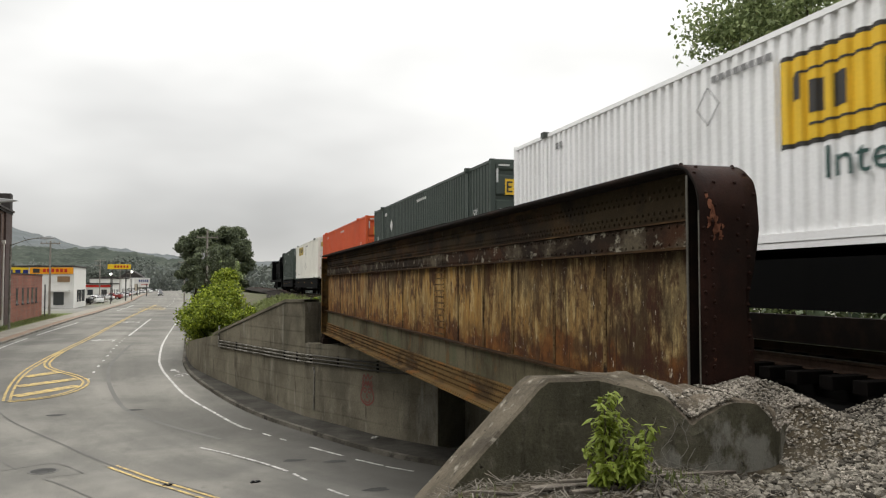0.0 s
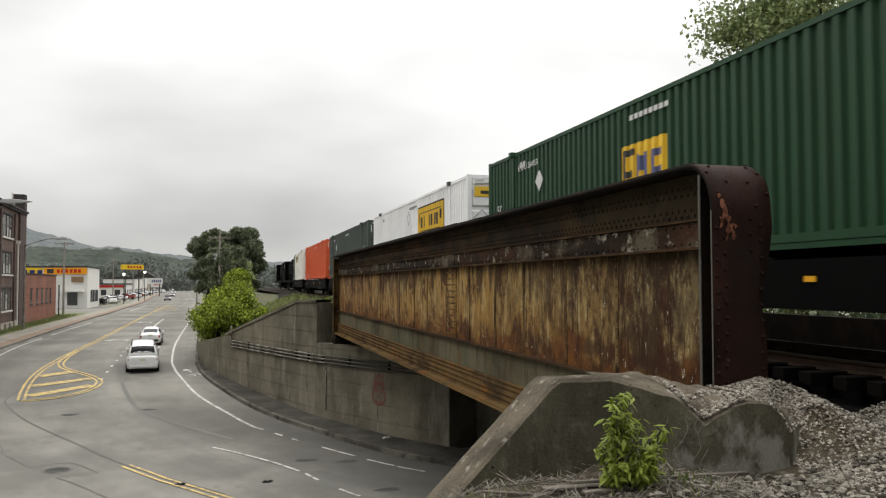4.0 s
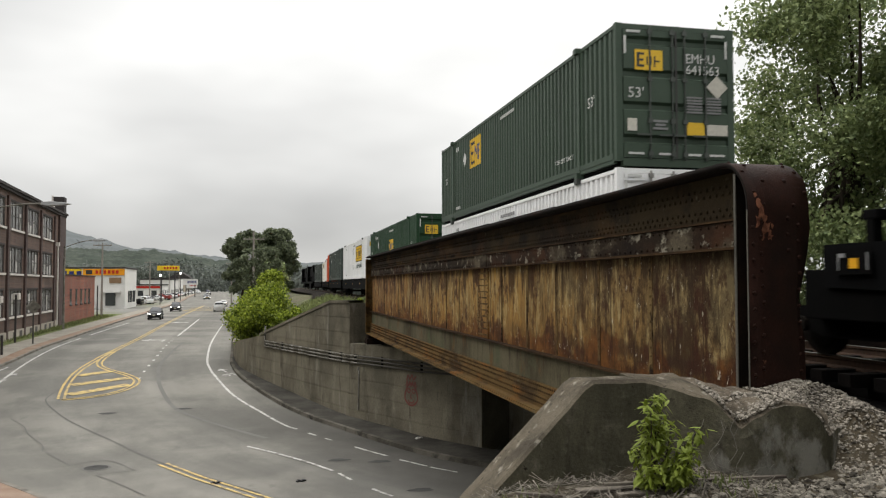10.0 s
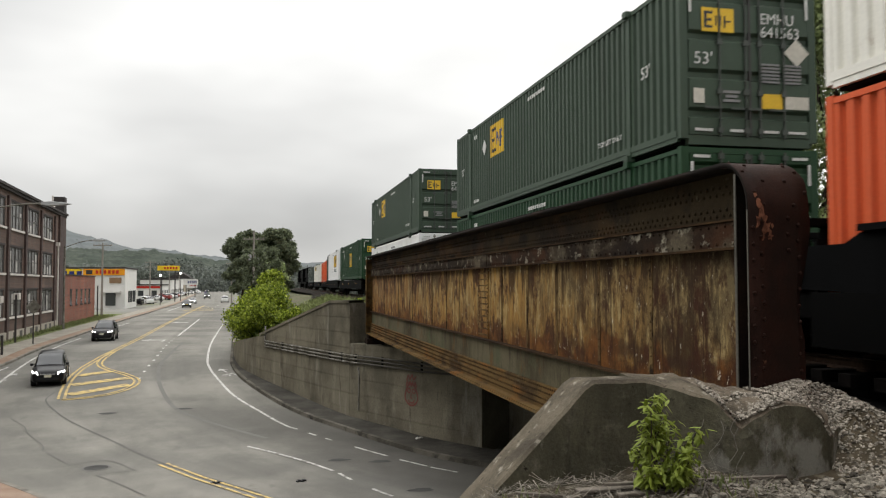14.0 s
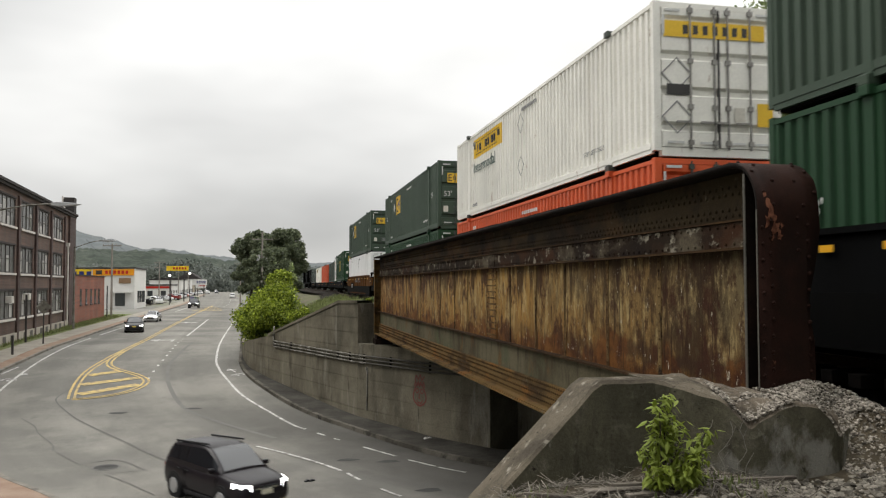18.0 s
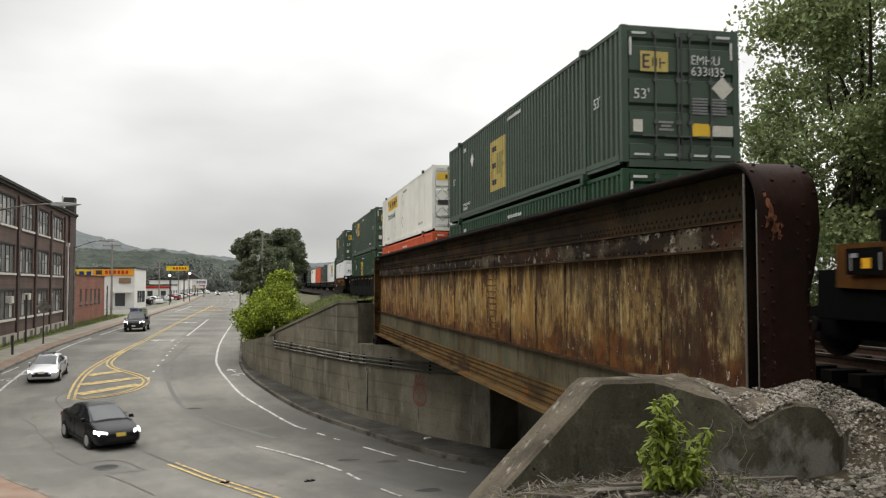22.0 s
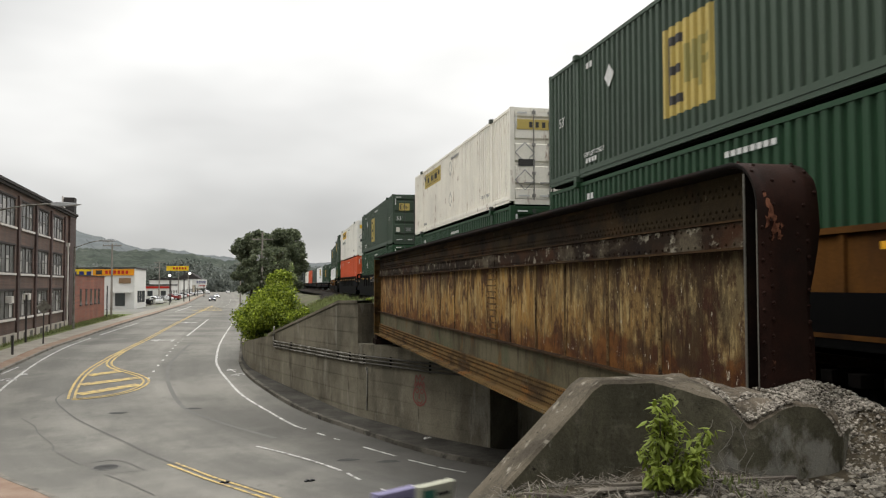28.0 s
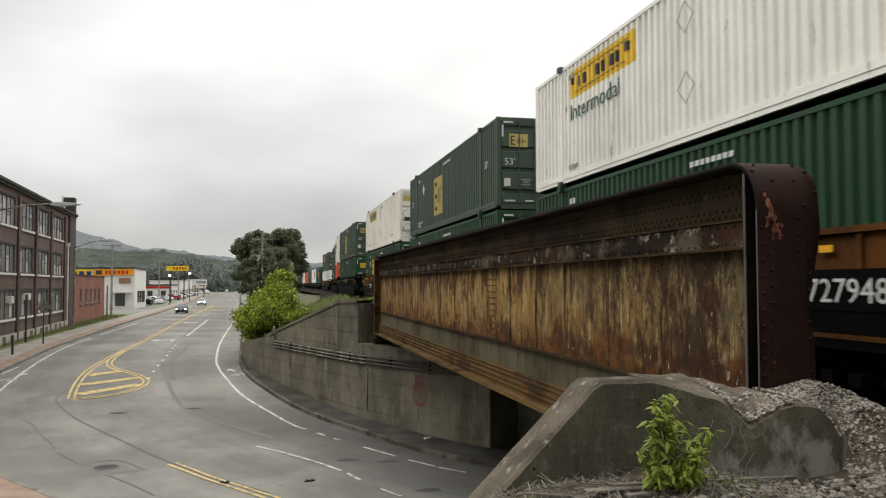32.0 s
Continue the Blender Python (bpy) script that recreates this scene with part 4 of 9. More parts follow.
for a, b in zip(stations, stations[1:]):
    for i in range(len(a) - 1):
        f = bm.faces.new((a[i], b[i], b[i + 1], a[i + 1]))
        xm = (a[i].co.x + b[i].co.x) / 2
        f.material_index = 1 if i >= 5 and xm > 3.42 else (2 if i >= 5 else 0)
for ring in (stations[0], stations[-1]):
    bm.faces.new(ring)
bmesh.ops.recalc_face_normals(bm, faces=bm.faces[:])
structure("abutment_block", bm, [M_block, M_broken, M_coping], "weathered concrete block with a broken corner at the girder end", "block")
# sloping wing wall with coping
bm = nb()
stations = []
for i in range(49):
    u = i / 48
    x = 2.975 - 3.63 * u
    top = 4.955 if x > 2.5 else 4.955 - (2.5 - x) * 1.0
    top -= 0.012 * noise.noise((x * 6, 1, 2))
    ya, yb = 6.0 - 0.02 * u, 6.52
    ring = [(ya, top - 2.2), (ya, top - 0.9), (ya + 0.004, top - 0.3), (ya, top - 0.03), (ya + 0.03, top), (yb - 0.03, top - 0.03), (yb, top - 0.06), (yb, top - 2.4)]
    stations.append([bm.verts.new((x, y + 0.012 * noise.noise((x * 5, y * 5, z * 5)), z)) for y, z in ring])
for a, b in zip(stations, stations[1:]):
    for i in range(7):
        f = bm.faces.new((a[i], b[i], b[i + 1], a[i + 1]))
        f.material_index = 1 if i in (3, 4, 5) else 0
for ring in (stations[0], stations[-1]):
    bm.faces.new(ring)
bmesh.ops.recalc_face_normals(bm, faces=bm.faces[:])
structure("wing_wall_near", bm, [M_block, M_coping], "concrete wing wall with a sloping worn coping", "wall")

# ------------------------------------------------------------------ the plate girder
girder = thing("plate_girder", "rusted riveted steel plate bridge girder with flaking ochre paint", "bridge girder", pose(0, 0, 0))
Y0, Y1 = 6.75, 34.0
def gpart(name, boxes, mat, label="", bev=0.0):
    bm = nb()
    for b in boxes:
        box(bm, *b, bev)
    return part(name, bm, mat, girder, label)


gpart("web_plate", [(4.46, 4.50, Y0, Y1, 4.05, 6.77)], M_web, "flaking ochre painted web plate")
gpart("upper_web_band", [(4.425, 4.459, Y0, Y1, 6.303, 6.775)], M_band, "dark rusted riveted flange angle")
gpart("cover_band", [(4.40, 4.458, Y0, 15.9, 6.052, 6.298), (4.41, 4.458, 16.8, Y1, 6.052, 6.298), (4.39, 4.458, 15.9, 16.8, 6.052, 6.298)], M_cband, "dark rusted band with pale paint spots")
gpart("band_ledge", [(4.375, 4.424, Y0, Y1, 6.304, 6.322), (4.345, 4.457, Y0, Y1, 6.026, 6.05)], M_ledge, "thin rusted ledge")
gpart("lower_ledge", [(4.35, 4.458, Y0, Y1, 4.572, 4.6)], M_ledge, "orange rusted ledge angle")
gpart("lower_panel", [(4.44, 4.458, Y0, Y1, 4.1, 4.57)], M_low, "grey brown lower web panel")
gpart("lower_flange_angle", [(4.40, 4.457, Y0, Y1, 3.93, 4.098), (4.385, 4.457, Y0, Y1, 3.722, 3.926)], M_orust, "orange rusted riveted flange angle")
gpart("bottom_flange", [(4.2, 4.82, Y0, Y1, 3.67, 3.698), (4.23, 4.79, Y0 + 2, Y1 - 1, 3.7, 3.72)], M_orust, "orange rusted bottom flange")
bm = nb()
R, TOPZ = 0.45, 6.835
# the flange plate runs level, then bends down round the girder's end: (y, z, outward normal)
prof = [(Y1, TOPZ, 0.0), (12.0, TOPZ, 0.0), (8.2, TOPZ, 0.0)] + [(6.5 + R - R * math.sin(a), TOPZ - R + R * math.cos(a), a) for a in [i * math.pi / 24 for i in range(13)]]
prof += [(6.5, z, math.pi / 2) for z in (6.3, 6.2, 6.0, 5.8, 5.6, 5.4, 5.2, 4.9, 4.62)]
inner = [(y + 0.028 * math.sin(a), z - (0.05 - 0.022 * math.sin(a)) * math.cos(a)) for y, z, a in prof]
prof = [(y, z) for y, z, a in prof]
rows_o, rows_i = [], []
for (y, z), (yi, zi) in zip(prof, inner):
    right = 4.82 - (0.07 * smooth01((6.25 - z) / 0.6) + 0.05 * math.exp(-((z - 5.5) / 0.25) ** 2) if y < 6.6 else 0) + 0.02 * noise.noise((z * 3, 4, 2)) * (y < 6.6)
    rows_o.append([bm.verts.new((x, y - (0.03 * noise.noise((x * 4, z * 3, 1)) if y < 6.6 else 0), z)) for x in (4.2, 4.35, 4.51, 4.67, right)])
    rows_i.append([bm.verts.new((x, yi, zi)) for x in (4.2, 4.35, 4.51, 4.67, right)])
for k in range(len(prof) - 1):
    for j in range(4):
        for rws in (rows_o, rows_i):
            f = bm.faces.new((rws[k][j], rws[k][j + 1], rws[k + 1][j + 1], rws[k + 1][j]))
            f.material_index = 0 if k >= 3 else 1
    for j in (0, 4):
        f = bm.faces.new((rows_o[k][j], rows_o[k + 1][j], rows_i[k + 1][j], rows_i[k][j]))
        f.material_index = 1
bmesh.ops.recalc_face_normals(bm, faces=bm.faces[:])
part("top_flange", bm, [M_cover, M_flange], girder, "dark top flange bent down over the girder end as a red brown cover plate", True)
# bare flakes of rust on the bend of the cover plate
rng_f = random.Random(31)
for fx, fz, fr in ((4.33, 6.34, 0.075), (4.30, 6.25, 0.05), (4.38, 6.20, 0.06), (4.42, 6.13, 0.04), (4.31, 6.43, 0.04), (4.37, 6.28, 0.03), (4.35, 6.11, 0.025), (4.44, 6.22, 0.022), (4.28, 6.5, 0.025)):
    bm = nb()
    vs = []
    for i in range(11):
        a, r = 2 * math.pi * i / 11, fr * rng_f.uniform(0.35, 1.15)
        x, z = fx + r * math.cos(a) * 0.7, fz + r * math.sin(a) * 1.3
        vs.append(bm.verts.new((x, 6.494 - 0.03 * noise.noise((x * 4, z * 3, 1)), z)))
    for v in vs:
        if v.co.z > TOPZ - R:
            v.co.y = 6.494 + R - math.sqrt(max(R * R - (v.co.z - TOPZ + R) ** 2, 0.0))
    bm.faces.new(vs)
    for v in bmesh.ops.extrude_face_region(bm, geom=bm.faces[:])["geom"]:
        if isinstance(v, bmesh.types.BMVert):
            v.co.y -= 0.004
    part("rust_flake", bm, M_flake, girder, "bare orange rust flake")
# cover plates laid on the top flange in steps
gpart("flange_cover", [(4.22, 4.80, 11.5, Y1 - 0.4, 6.837, 6.852), (4.24, 4.78, 15.2, Y1 - 2.5, 6.854, 6.869)], M_flange, "stepped flange cover plate", 0.006)
# end stiffeners
bm = nb()
box(bm, 4.2, 4.459, 6.70, 6.715, 4.3, 6.715)
box(bm, 4.44, 4.459, 6.716, 6.80, 4.3, 6.73)
part("end_stiffener", bm, M_flange, girder)
gpart("stiffener_edge", [(4.194, 4.204, 6.685, 6.716, 4.3, 6.70)], M_edge, "scraped pale edge of the end stiffener")
gpart("cover_edge", [(4.194, 4.199, 6.50, 6.518, 4.62, 6.36)], M_edge, "scraped pale edge of the cover plate")
gpart("far_end_angle", [(4.2, 4.459, 33.9, 33.96, 3.72, 6.74), (4.19, 4.21, 33.75, 33.96, 3.72, 6.74)], M_orust, "rusted angle at the far end")
# web splices and the vertical seams
bm = nb()
box(bm, 4.444, 4.459, 15.95, 16.74, 4.605, 6.022)
part("web_splice", bm, M_web, girder, "riveted splice plate of the web")
for yv in (8.9, 10.42, 12.06, 13.5, 15.03, 18.47, 19.84, 21.6, 24.52, 27.2, 30.3):
    gpart("web_seam", [(4.452, 4.459, yv - 0.045, yv + 0.045, 4.605, 6.022)], M_seam)
for k in range(11):
    gpart("splice_bar", [(4.436, 4.4435, 16.0, 16.7, 4.66 + 0.125 * k, 4.69 + 0.125 * k)], M_bar)
# rivets: low domes facing the road
dome = []
for ring, (rr, hh) in enumerate(((1.0, 0.0), (0.72, 0.62))):
    dome.append([(rr * math.cos(2 * math.pi * i / 6), rr * math.sin(2 * math.pi * i / 6), hh) for i in range(6)])


def rivet_set(spots, r):
    """spots: (place, outward axis). One mesh of rivet heads."""
    vs, fs = [], []
    for p, ax in spots:
        b = len(vs)
        for ring in dome:
            for u, v, h in ring:
                if ax == "x":
                    vs.append((p[0] - h * r, p[1] + u * r, p[2] + v * r))
                else:
                    vs.append((p[0] + u * r, p[1] - h * r, p[2] + v * r))
        vs.append((p[0] - 0.85 * r, p[1], p[2]) if ax == "x" else (p[0], p[1] - 0.85 * r, p[2]))
        for i in range(6):
            j = (i + 1) % 6
            fs.append((b + i, b + j, b + 6 + j, b + 6 + i))
            fs.append((b + 6 + i, b + 6 + j, b + 12))
    me = bpy.data.meshes.new("rivets")
    me.from_pydata(vs, [], fs)
    return me


def rivet_part(name, spots, r, mat):
    me = rivet_set(spots, r)
    me.materials.append(mat)
    ob = new(name, me)
    ob.parent = girder
    ob["kind"] = "stuff"
    return ob


ny = lambda step, off=0.0: [Y0 + 0.15 + off + i * step for i in range(int((Y1 - Y0 - 0.4) / step))]
rivet_part("band_rivets", [((4.425, y, z), "x") for z, o in ((6.37, 0), (6.43, 0.06), (6.58, 0), (6.65, 0.06)) for y in ny(0.12, o)], 0.021, M_band)
rivet_part("cover_rivets", [((4.40, y, z), "x") for z in (6.09, 6.265) for y in ny(0.15)], 0.02, M_cband)
rivet_part("flange_rivets", [((4.40, y, z), "x") for z, o in ((4.06, 0), (3.98, 0.05)) for y in ny(0.1, o)] + [((4.385, y, z), "x") for z, o in ((3.88, 0), (3.79, 0.05)) for y in ny(0.1, o)], 0.021, M_ledge)
rivet_part("seam_rivets", [((4.452, yv, 4.66 + 0.1 * k), "x") for yv in (8.9, 10.42, 12.06, 13.5, 15.03, 18.47, 19.84, 21.6, 24.52, 27.2, 30.3) for k in range(14)]
           + [((4.444, 16.0 + 0.17 * c, 4.64 + 0.075 * k), "x") for c in (0, 4) for k in range(19)], 0.018, M_seam)
rm = rivet_set([((0, 0, 0), "y")], 0.021)
rm.materials.append(M_cover)
for zz in [4.75 + 0.145 * i for i in range(11)]:
    for xx, dz in ((4.245, 0), (4.33, 0.06), (4.70, 0.03), (4.60, 0.09)):
        if xx == 4.6 and zz < 5.9:
            continue
        rv_ = new("rivet", rm)
        rv_.parent = girder
        rv_.location = (xx, 6.496 - 0.03 * noise.noise((xx * 4, (zz + dz) * 3, 1)), zz + dz)
for k, (xs_) in enumerate(((4.245, 4.80), (4.33, 4.73), (4.245, 4.78), (4.40, 4.62), (4.28, 4.79), (4.36, 4.66))):
    a = (0.12 + 0.17 * k) * math.pi / 2
    for xx in xs_:
        rv_ = new("rivet", rm)
        rv_.parent = girder
        rv_.location, rv_.rotation_euler = (xx, 6.5 + R - R * math.sin(a), TOPZ - R + R * math.cos(a)), (a - math.pi / 2, 0, 0)
# bearing under the far end
bm = nb()
box(bm, 4.15, 4.85, 33.1, 33.9, 3.275, 3.5, 0.02)
box(bm, 4.22, 4.78, 33.25, 33.8, 3.5, 3.668, 0.02)
part("bearing", bm, M_flange, girder, "dark steel bearing on the abutment seat")
# ------------------------------------------------------------------ lettering
GLYPHS = {}


def letters(text, size):
    """A flat mesh of the built-in font, lying in the xy plane, starting at the origin."""
    if (text, size) not in GLYPHS:
        cu = bpy.data.curves.new("lettering", "FONT")
        cu.body, cu.size, cu.extrude, cu.resolution_u = text, size, 0.002, 2
        ob = new("lettering", cu)
        bpy.context.view_layer.update()
        me = bpy.data.meshes.new_from_object(ob.evaluated_get(bpy.context.evaluated_depsgraph_get()))
        bpy.data.objects.remove(ob)
        me.materials.clear()
        GLYPHS[text, size] = me
    return GLYPHS[text, size].copy()


def lettering(text, size, mat, parent, place, face, name="lettering", squeeze=1.0):
    """face '-x': read from the road side; '-y': read from behind."""
    me = letters(text, size)
    me.materials.append(mat)
    ob = new(name, me)
    ob.parent = parent
    if face == "-x":
        m = Matrix(((0, 0, -1), (-1, 0, 0), (0, 1, 0))).to_4x4()
    else:
        m = Matrix(((1, 0, 0), (0, 0, -1), (0, 1, 0))).to_4x4()
    ob.matrix_basis = Matrix.Translation(place) @ m @ Matrix.Diagonal((squeeze, 1, 1, 1))
    return ob


# ------------------------------------------------------------------ containers
def container_paint(name, c, rust=0.0, rough=0.55, grime=(0.05, 0.045, 0.04)):
    m, n, l, b = nodes_of(name)
    co = coords(n)
    fade = ramp(n, l, noise_tex(n, l, co, 0.45, 4, 0.6), 0.3, 0.75, tuple(v * 0.86 for v in c), tuple(min(v * 1.12, 0.9) for v in c))
    runs = ramp(n, l, noise_tex(n, l, co, 1.4, 6, 0.65, (1, 3.5, 0.12)), 0.56, 0.80)
    col = mix(n, l, mix(n, l, 0.30, (0, 0, 0), runs, "MIX"), fade, grime)
    if rust:
        spots = ramp(n, l, noise_tex(n, l, co, 2.2, 8, 0.72, (1, 2.2, 0.3)), 0.66 - 0.1 * rust, 0.72 - 0.06 * rust)
        col = mix(n, l, spots, col, (0.22, 0.10, 0.04))
    fine = noise_tex(n, l, co, 26, 4)
    col = mix(n, l, 0.25, col, mix(n, l, 1.0, col, ramp(n, l, fine, 0.25, 0.75, (0.6,) * 3, (1.25,) * 3), "MULTIPLY"))
    l.new(col, b.inputs["Base Color"])
    b.inputs["Roughness"].default_value = rough
    b.inputs["Specular IOR Level"].default_value = 0.35
    bumped(n, l, b, noise_tex(n, l, co, 1.3, 3), 0.08, 0.05)
    return m


P_green = container_paint("dark green container paint", (0.043, 0.068, 0.045))
P_green2 = container_paint("fresh green container paint", (0.0105, 0.046, 0.0165))
P_grey = container_paint("grey green container paint", (0.05, 0.065, 0.055))
P_white = container_paint("white container paint", (0.86, 0.86, 0.85), grime=(0.35, 0.33, 0.3))
P_cream = container_paint("weathered cream container paint", (0.80, 0.765, 0.675), rust=0.7, grime=(0.4, 0.3, 0.18))
P_cream2 = container_paint("cream container paint", (0.80, 0.785, 0.72), rust=0.35, grime=(0.4, 0.33, 0.24))
P_orange = container_paint("orange red container paint", (0.60, 0.098, 0.028))
L_yellow = container_paint("yellow logo paint", (0.74, 0.47, 0.03), grime=(0.3, 0.2, 0.05))
L_old = container_paint("faded yellow logo paint", (0.47, 0.36, 0.10), grime=(0.25, 0.2, 0.1))
L_ink = plain("dark logo ink", (0.03, 0.028, 0.026), 0.6)
L_blue = plain("blue logo ink", (0.075, 0.085, 0.18), 0.6)
L_olive = plain("olive logo ink", (0.25, 0.22, 0.06), 0.6)
L_deep = plain("deep green lettering", (0.018, 0.06, 0.05), 0.6)
L_pale = surface("pale lettering", (0.62, 0.62, 0.60), rough=0.7)
L_grey = surface("grey lettering", (0.25, 0.25, 0.25), rough=0.7)
L_plate = surface("pale placard", (0.6, 0.57, 0.5), rough=0.7)
M_rod = surface("dull lock rod", (0.09, 0.10, 0.09), rough=0.5, metal=0.4)

M_rodp = surface("worn pale lock rod", (0.32, 0.31, 0.29), (0.14, 0.13, 0.12), rough=0.5, metal=0.3)

CL, CH, CW, PITCH = 16.154, 2.896, 1.295, 0.25


def corr_profile(y0, y1, out, deep=0.058):
    """Corrugated line from y0 down to y1: list of (x inward, y)."""
    pts = []
    n = max(int(round((y0 - y1) / PITCH)), 1)
    p = (y0 - y1) / n
    for i in range(n):
        a = y0 - i * p
        pts += [(0, a), (0, a - 0.42 * p), (deep, a - 0.54 * p), (deep, a - 0.88 * p)]
    pts.append((0, y1))
    return [(x - out, y) for x, y in pts]


def corr_wall(bm, side, y0, y1, z0, z1, out=0.0, clip=None):
    prof_ = corr_profile(y0, y1, out)
    if clip:
        c0, c1 = clip
        cut = []
        for (xa, ya), (xb, yb) in zip(prof_, prof_[1:]):
            lo, hi = max(yb, c1), min(ya, c0)
            if hi - lo > 1e-4:
                for yy in (hi, lo):
                    u = (ya - yy) / (ya - yb) if ya != yb else 0
                    cut.append((xa + (xb - xa) * u, yy))
        prof_ = [q for i, q in enumerate(cut) if i == 0 or (q[0] - cut[i - 1][0]) ** 2 + (q[1] - cut[i - 1][1]) ** 2 > 1e-8]
    lo = [bm.verts.new((side * (CW - 0.012 - x), y, z0)) for x, y in prof_]
    hi = [bm.verts.new((side * (CW - 0.012 - x), y, z1)) for x, y in prof_]
    for i in range(len(lo) - 1):
        bm.faces.new((lo[i], lo[i + 1], hi[i + 1], hi[i]) if side < 0 else (lo[i + 1], lo[i], hi[i], hi[i + 1]))


def bars(parent, name, spots, mat, face, label=""):
    bm = nb()
    for y, z, w, h in spots:
        if face == "-x":
            box(bm, -CW - 0.008, -CW - 0.002, y - w, y, z, z + h)
        else:
            box(bm, y, y + w, -CL - 0.034, -CL - 0.026, z, z + h)
    ob = part(name, bm, mat, parent, label)
    if len(spots) > 1:
        ob["kind"] = "stuff"
    return ob


def container(paint, label, logo="", text="", code="", rail=None):
    """A 53-foot container: origin at its front end on the base, body towards -y. The doors face back (-y)."""
    c = thing("shipping_container", label, "container", group="containers of the train")
    segs = [(-0.10, -1.90), (-2.06, -14.10), (-14.26, -16.05)]
    for side, nm in ((-1, "side_wall"), (1, "side_wall")):
        bm = nb()
        for a, b in segs:
            corr_wall(bm, side, a, b, 0.27, CH - 0.10)
        part(nm, bm, paint, c)
    for s in (-1, 1):
        for y0, y1 in ((-0.12, 0.0), (-2.06, -1.90), (-14.26, -14.10), (-16.154, -16.03)):
            bm = nb()
            proud = 0.02 if -15 < y0 < -1 else 0.0
            box(bm, s * (CW + proud) - (0.14 if s > 0 else 0.0), s * (CW + proud) + (0.14 if s < 0 else 0.0), y0, y1, 0.13, CH)
            part("corner_post", bm, paint, c)
    for s in (-1, 1):
        bm = nb()
        x0, x1 = (-CW, -CW + 0.06) if s < 0 else (CW - 0.06, CW)
        box(bm, x0, x1, -16.02, -0.13, CH - 0.105, CH - 0.03)
        part("top_rail", bm, paint, c)
        bm = nb()
        box(bm, x0, x1, -16.02, -0.13, 0.085, 0.17)
        box(bm, x0 - 0.012 * (s < 0), x1 + 0.012 * (s > 0), -16.02, -0.13, 0.17, 0.28)
        part("bottom_rail", bm, rail or paint, c)
    bm = nb()
    for i in range(54):
        y = -0.15 - i * 0.294
        box(bm, -CW + 0.07, CW - 0.07, y - 0.25, y, CH - 0.075, CH - 0.035)
    box(bm, -CW + 0.06, CW - 0.06, -16.05, -0.1, CH - 0.11, CH - 0.075)
    part("roof", bm, paint, c)
    bm = nb()
    box(bm, -CW + 0.07, CW - 0.07, -16.0, -0.15, 0.05, 0.18)
    part("floor", bm, M_black, c)
    bm = nb()
    for i in range(8):
        box(bm, -CW + 0.15 + i * 0.29, -CW + 0.36 + i * 0.29, -0.09, -0.03, 0.2, CH - 0.1)
    box(bm, -CW + 0.14, CW - 0.14, -0.14, -0.09, 0.1, CH - 0.02)
    part("front_wall", bm, paint, c)
    # corner castings, at the ends and at the 40-foot posts
    for s in (-1, 1):
        for y in (-1.98, -14.18):
            for z in (0.0, CH - 0.12):
                cast = nb()
                box(cast, s * (CW + 0.004) - 0.09, s * (CW + 0.004) + 0.09, y - 0.09, y + 0.09, z, z + 0.125, 0.012)
                part("corner_casting", cast, M_rod if paint in (P_white, P_cream, P_cream2) else paint, c)
    # doors
    yb = -CL
    for d in (0, 1):
        x0 = -1.14 + d * 1.15
        bm = nb()
        line_ = [(yb + 0.09, 0.2), (yb - 0.012, 0.2)]
        for z in (0.48, 1.14, 1.80, 2.46):
            line_ += [(yb - 0.012, z), (yb + 0.045, z + 0.035), (yb + 0.045, z + 0.13), (yb - 0.012, z + 0.185)]
        profile(bm, line_ + [(yb - 0.012, CH - 0.12), (yb + 0.09, CH - 0.12)], "x", x0, x0 + 1.13)
        door = part("door", bm, paint, c)
        for r in ((0.56, 1.05) if d == 0 else (0.17, 0.63)):
            bm = nb()
            cyl(bm, (x0 + r, yb - 0.035, 0.16), (x0 + r, yb - 0.035, CH - 0.06), 0.019, seg=8)
            for z in (0.24, 0.9, 1.75, CH - 0.2):
                box(bm, x0 + r - 0.05, x0 + r + 0.05, yb - 0.055, yb - 0.014, z, z + 0.09)
            box(bm, x0 + r - 0.3, x0 + r + 0.02, yb - 0.06, yb - 0.035, 0.64, 0.68)
            part("lock_rod", bm, M_rodp if paint in (P_white, P_cream, P_cream2) else M_rod, door)
    for z0, z1, nm in ((0.03, 0.19, "door_threshold"), (CH - 0.11, CH - 0.01, "door_header")):
        bm = nb()
        box(bm, -CW + 0.14, CW - 0.14, yb, yb + 0.12, z0, z1)
        part(nm, bm, paint, c)
    bm = nb()
    box(bm, -0.022, 0.022, yb - 0.02, yb + 0.02, 0.2, CH - 0.12)
    part("door_gasket", bm, L_ink, c, "black gasket between the doors")
    white = paint in (P_white, P_cream, P_cream2)
    ink, pale = (L_grey, L_grey) if white else (L_pale, L_pale)
    # reflective strips of the door end
    for one in [(-1.08, CH - 0.19, 0.3, 0.05), (0.78, CH - 0.19, 0.3, 0.05), (-1.14, CH - 0.62, 0.05, 0.36), (1.08, CH - 0.62, 0.05, 0.36),
                                 (-1.05, 0.26, 0.33, 0.045), (-0.4, 0.26, 0.33, 0.045), (0.2, 0.26, 0.33, 0.045), (0.72, 0.26, 0.33, 0.045)]:
        bars(c, "reflective_strip", [one], L_pale, "-y")

    def panel(name, y0, y1, z0, z1, mat, lab=""):
        bm = nb()
        corr_wall(bm, -1, -2.06, -14.10, z0, z1, -0.005 * -1, (y0, y1))
        return part(name, bm, mat, c, lab)

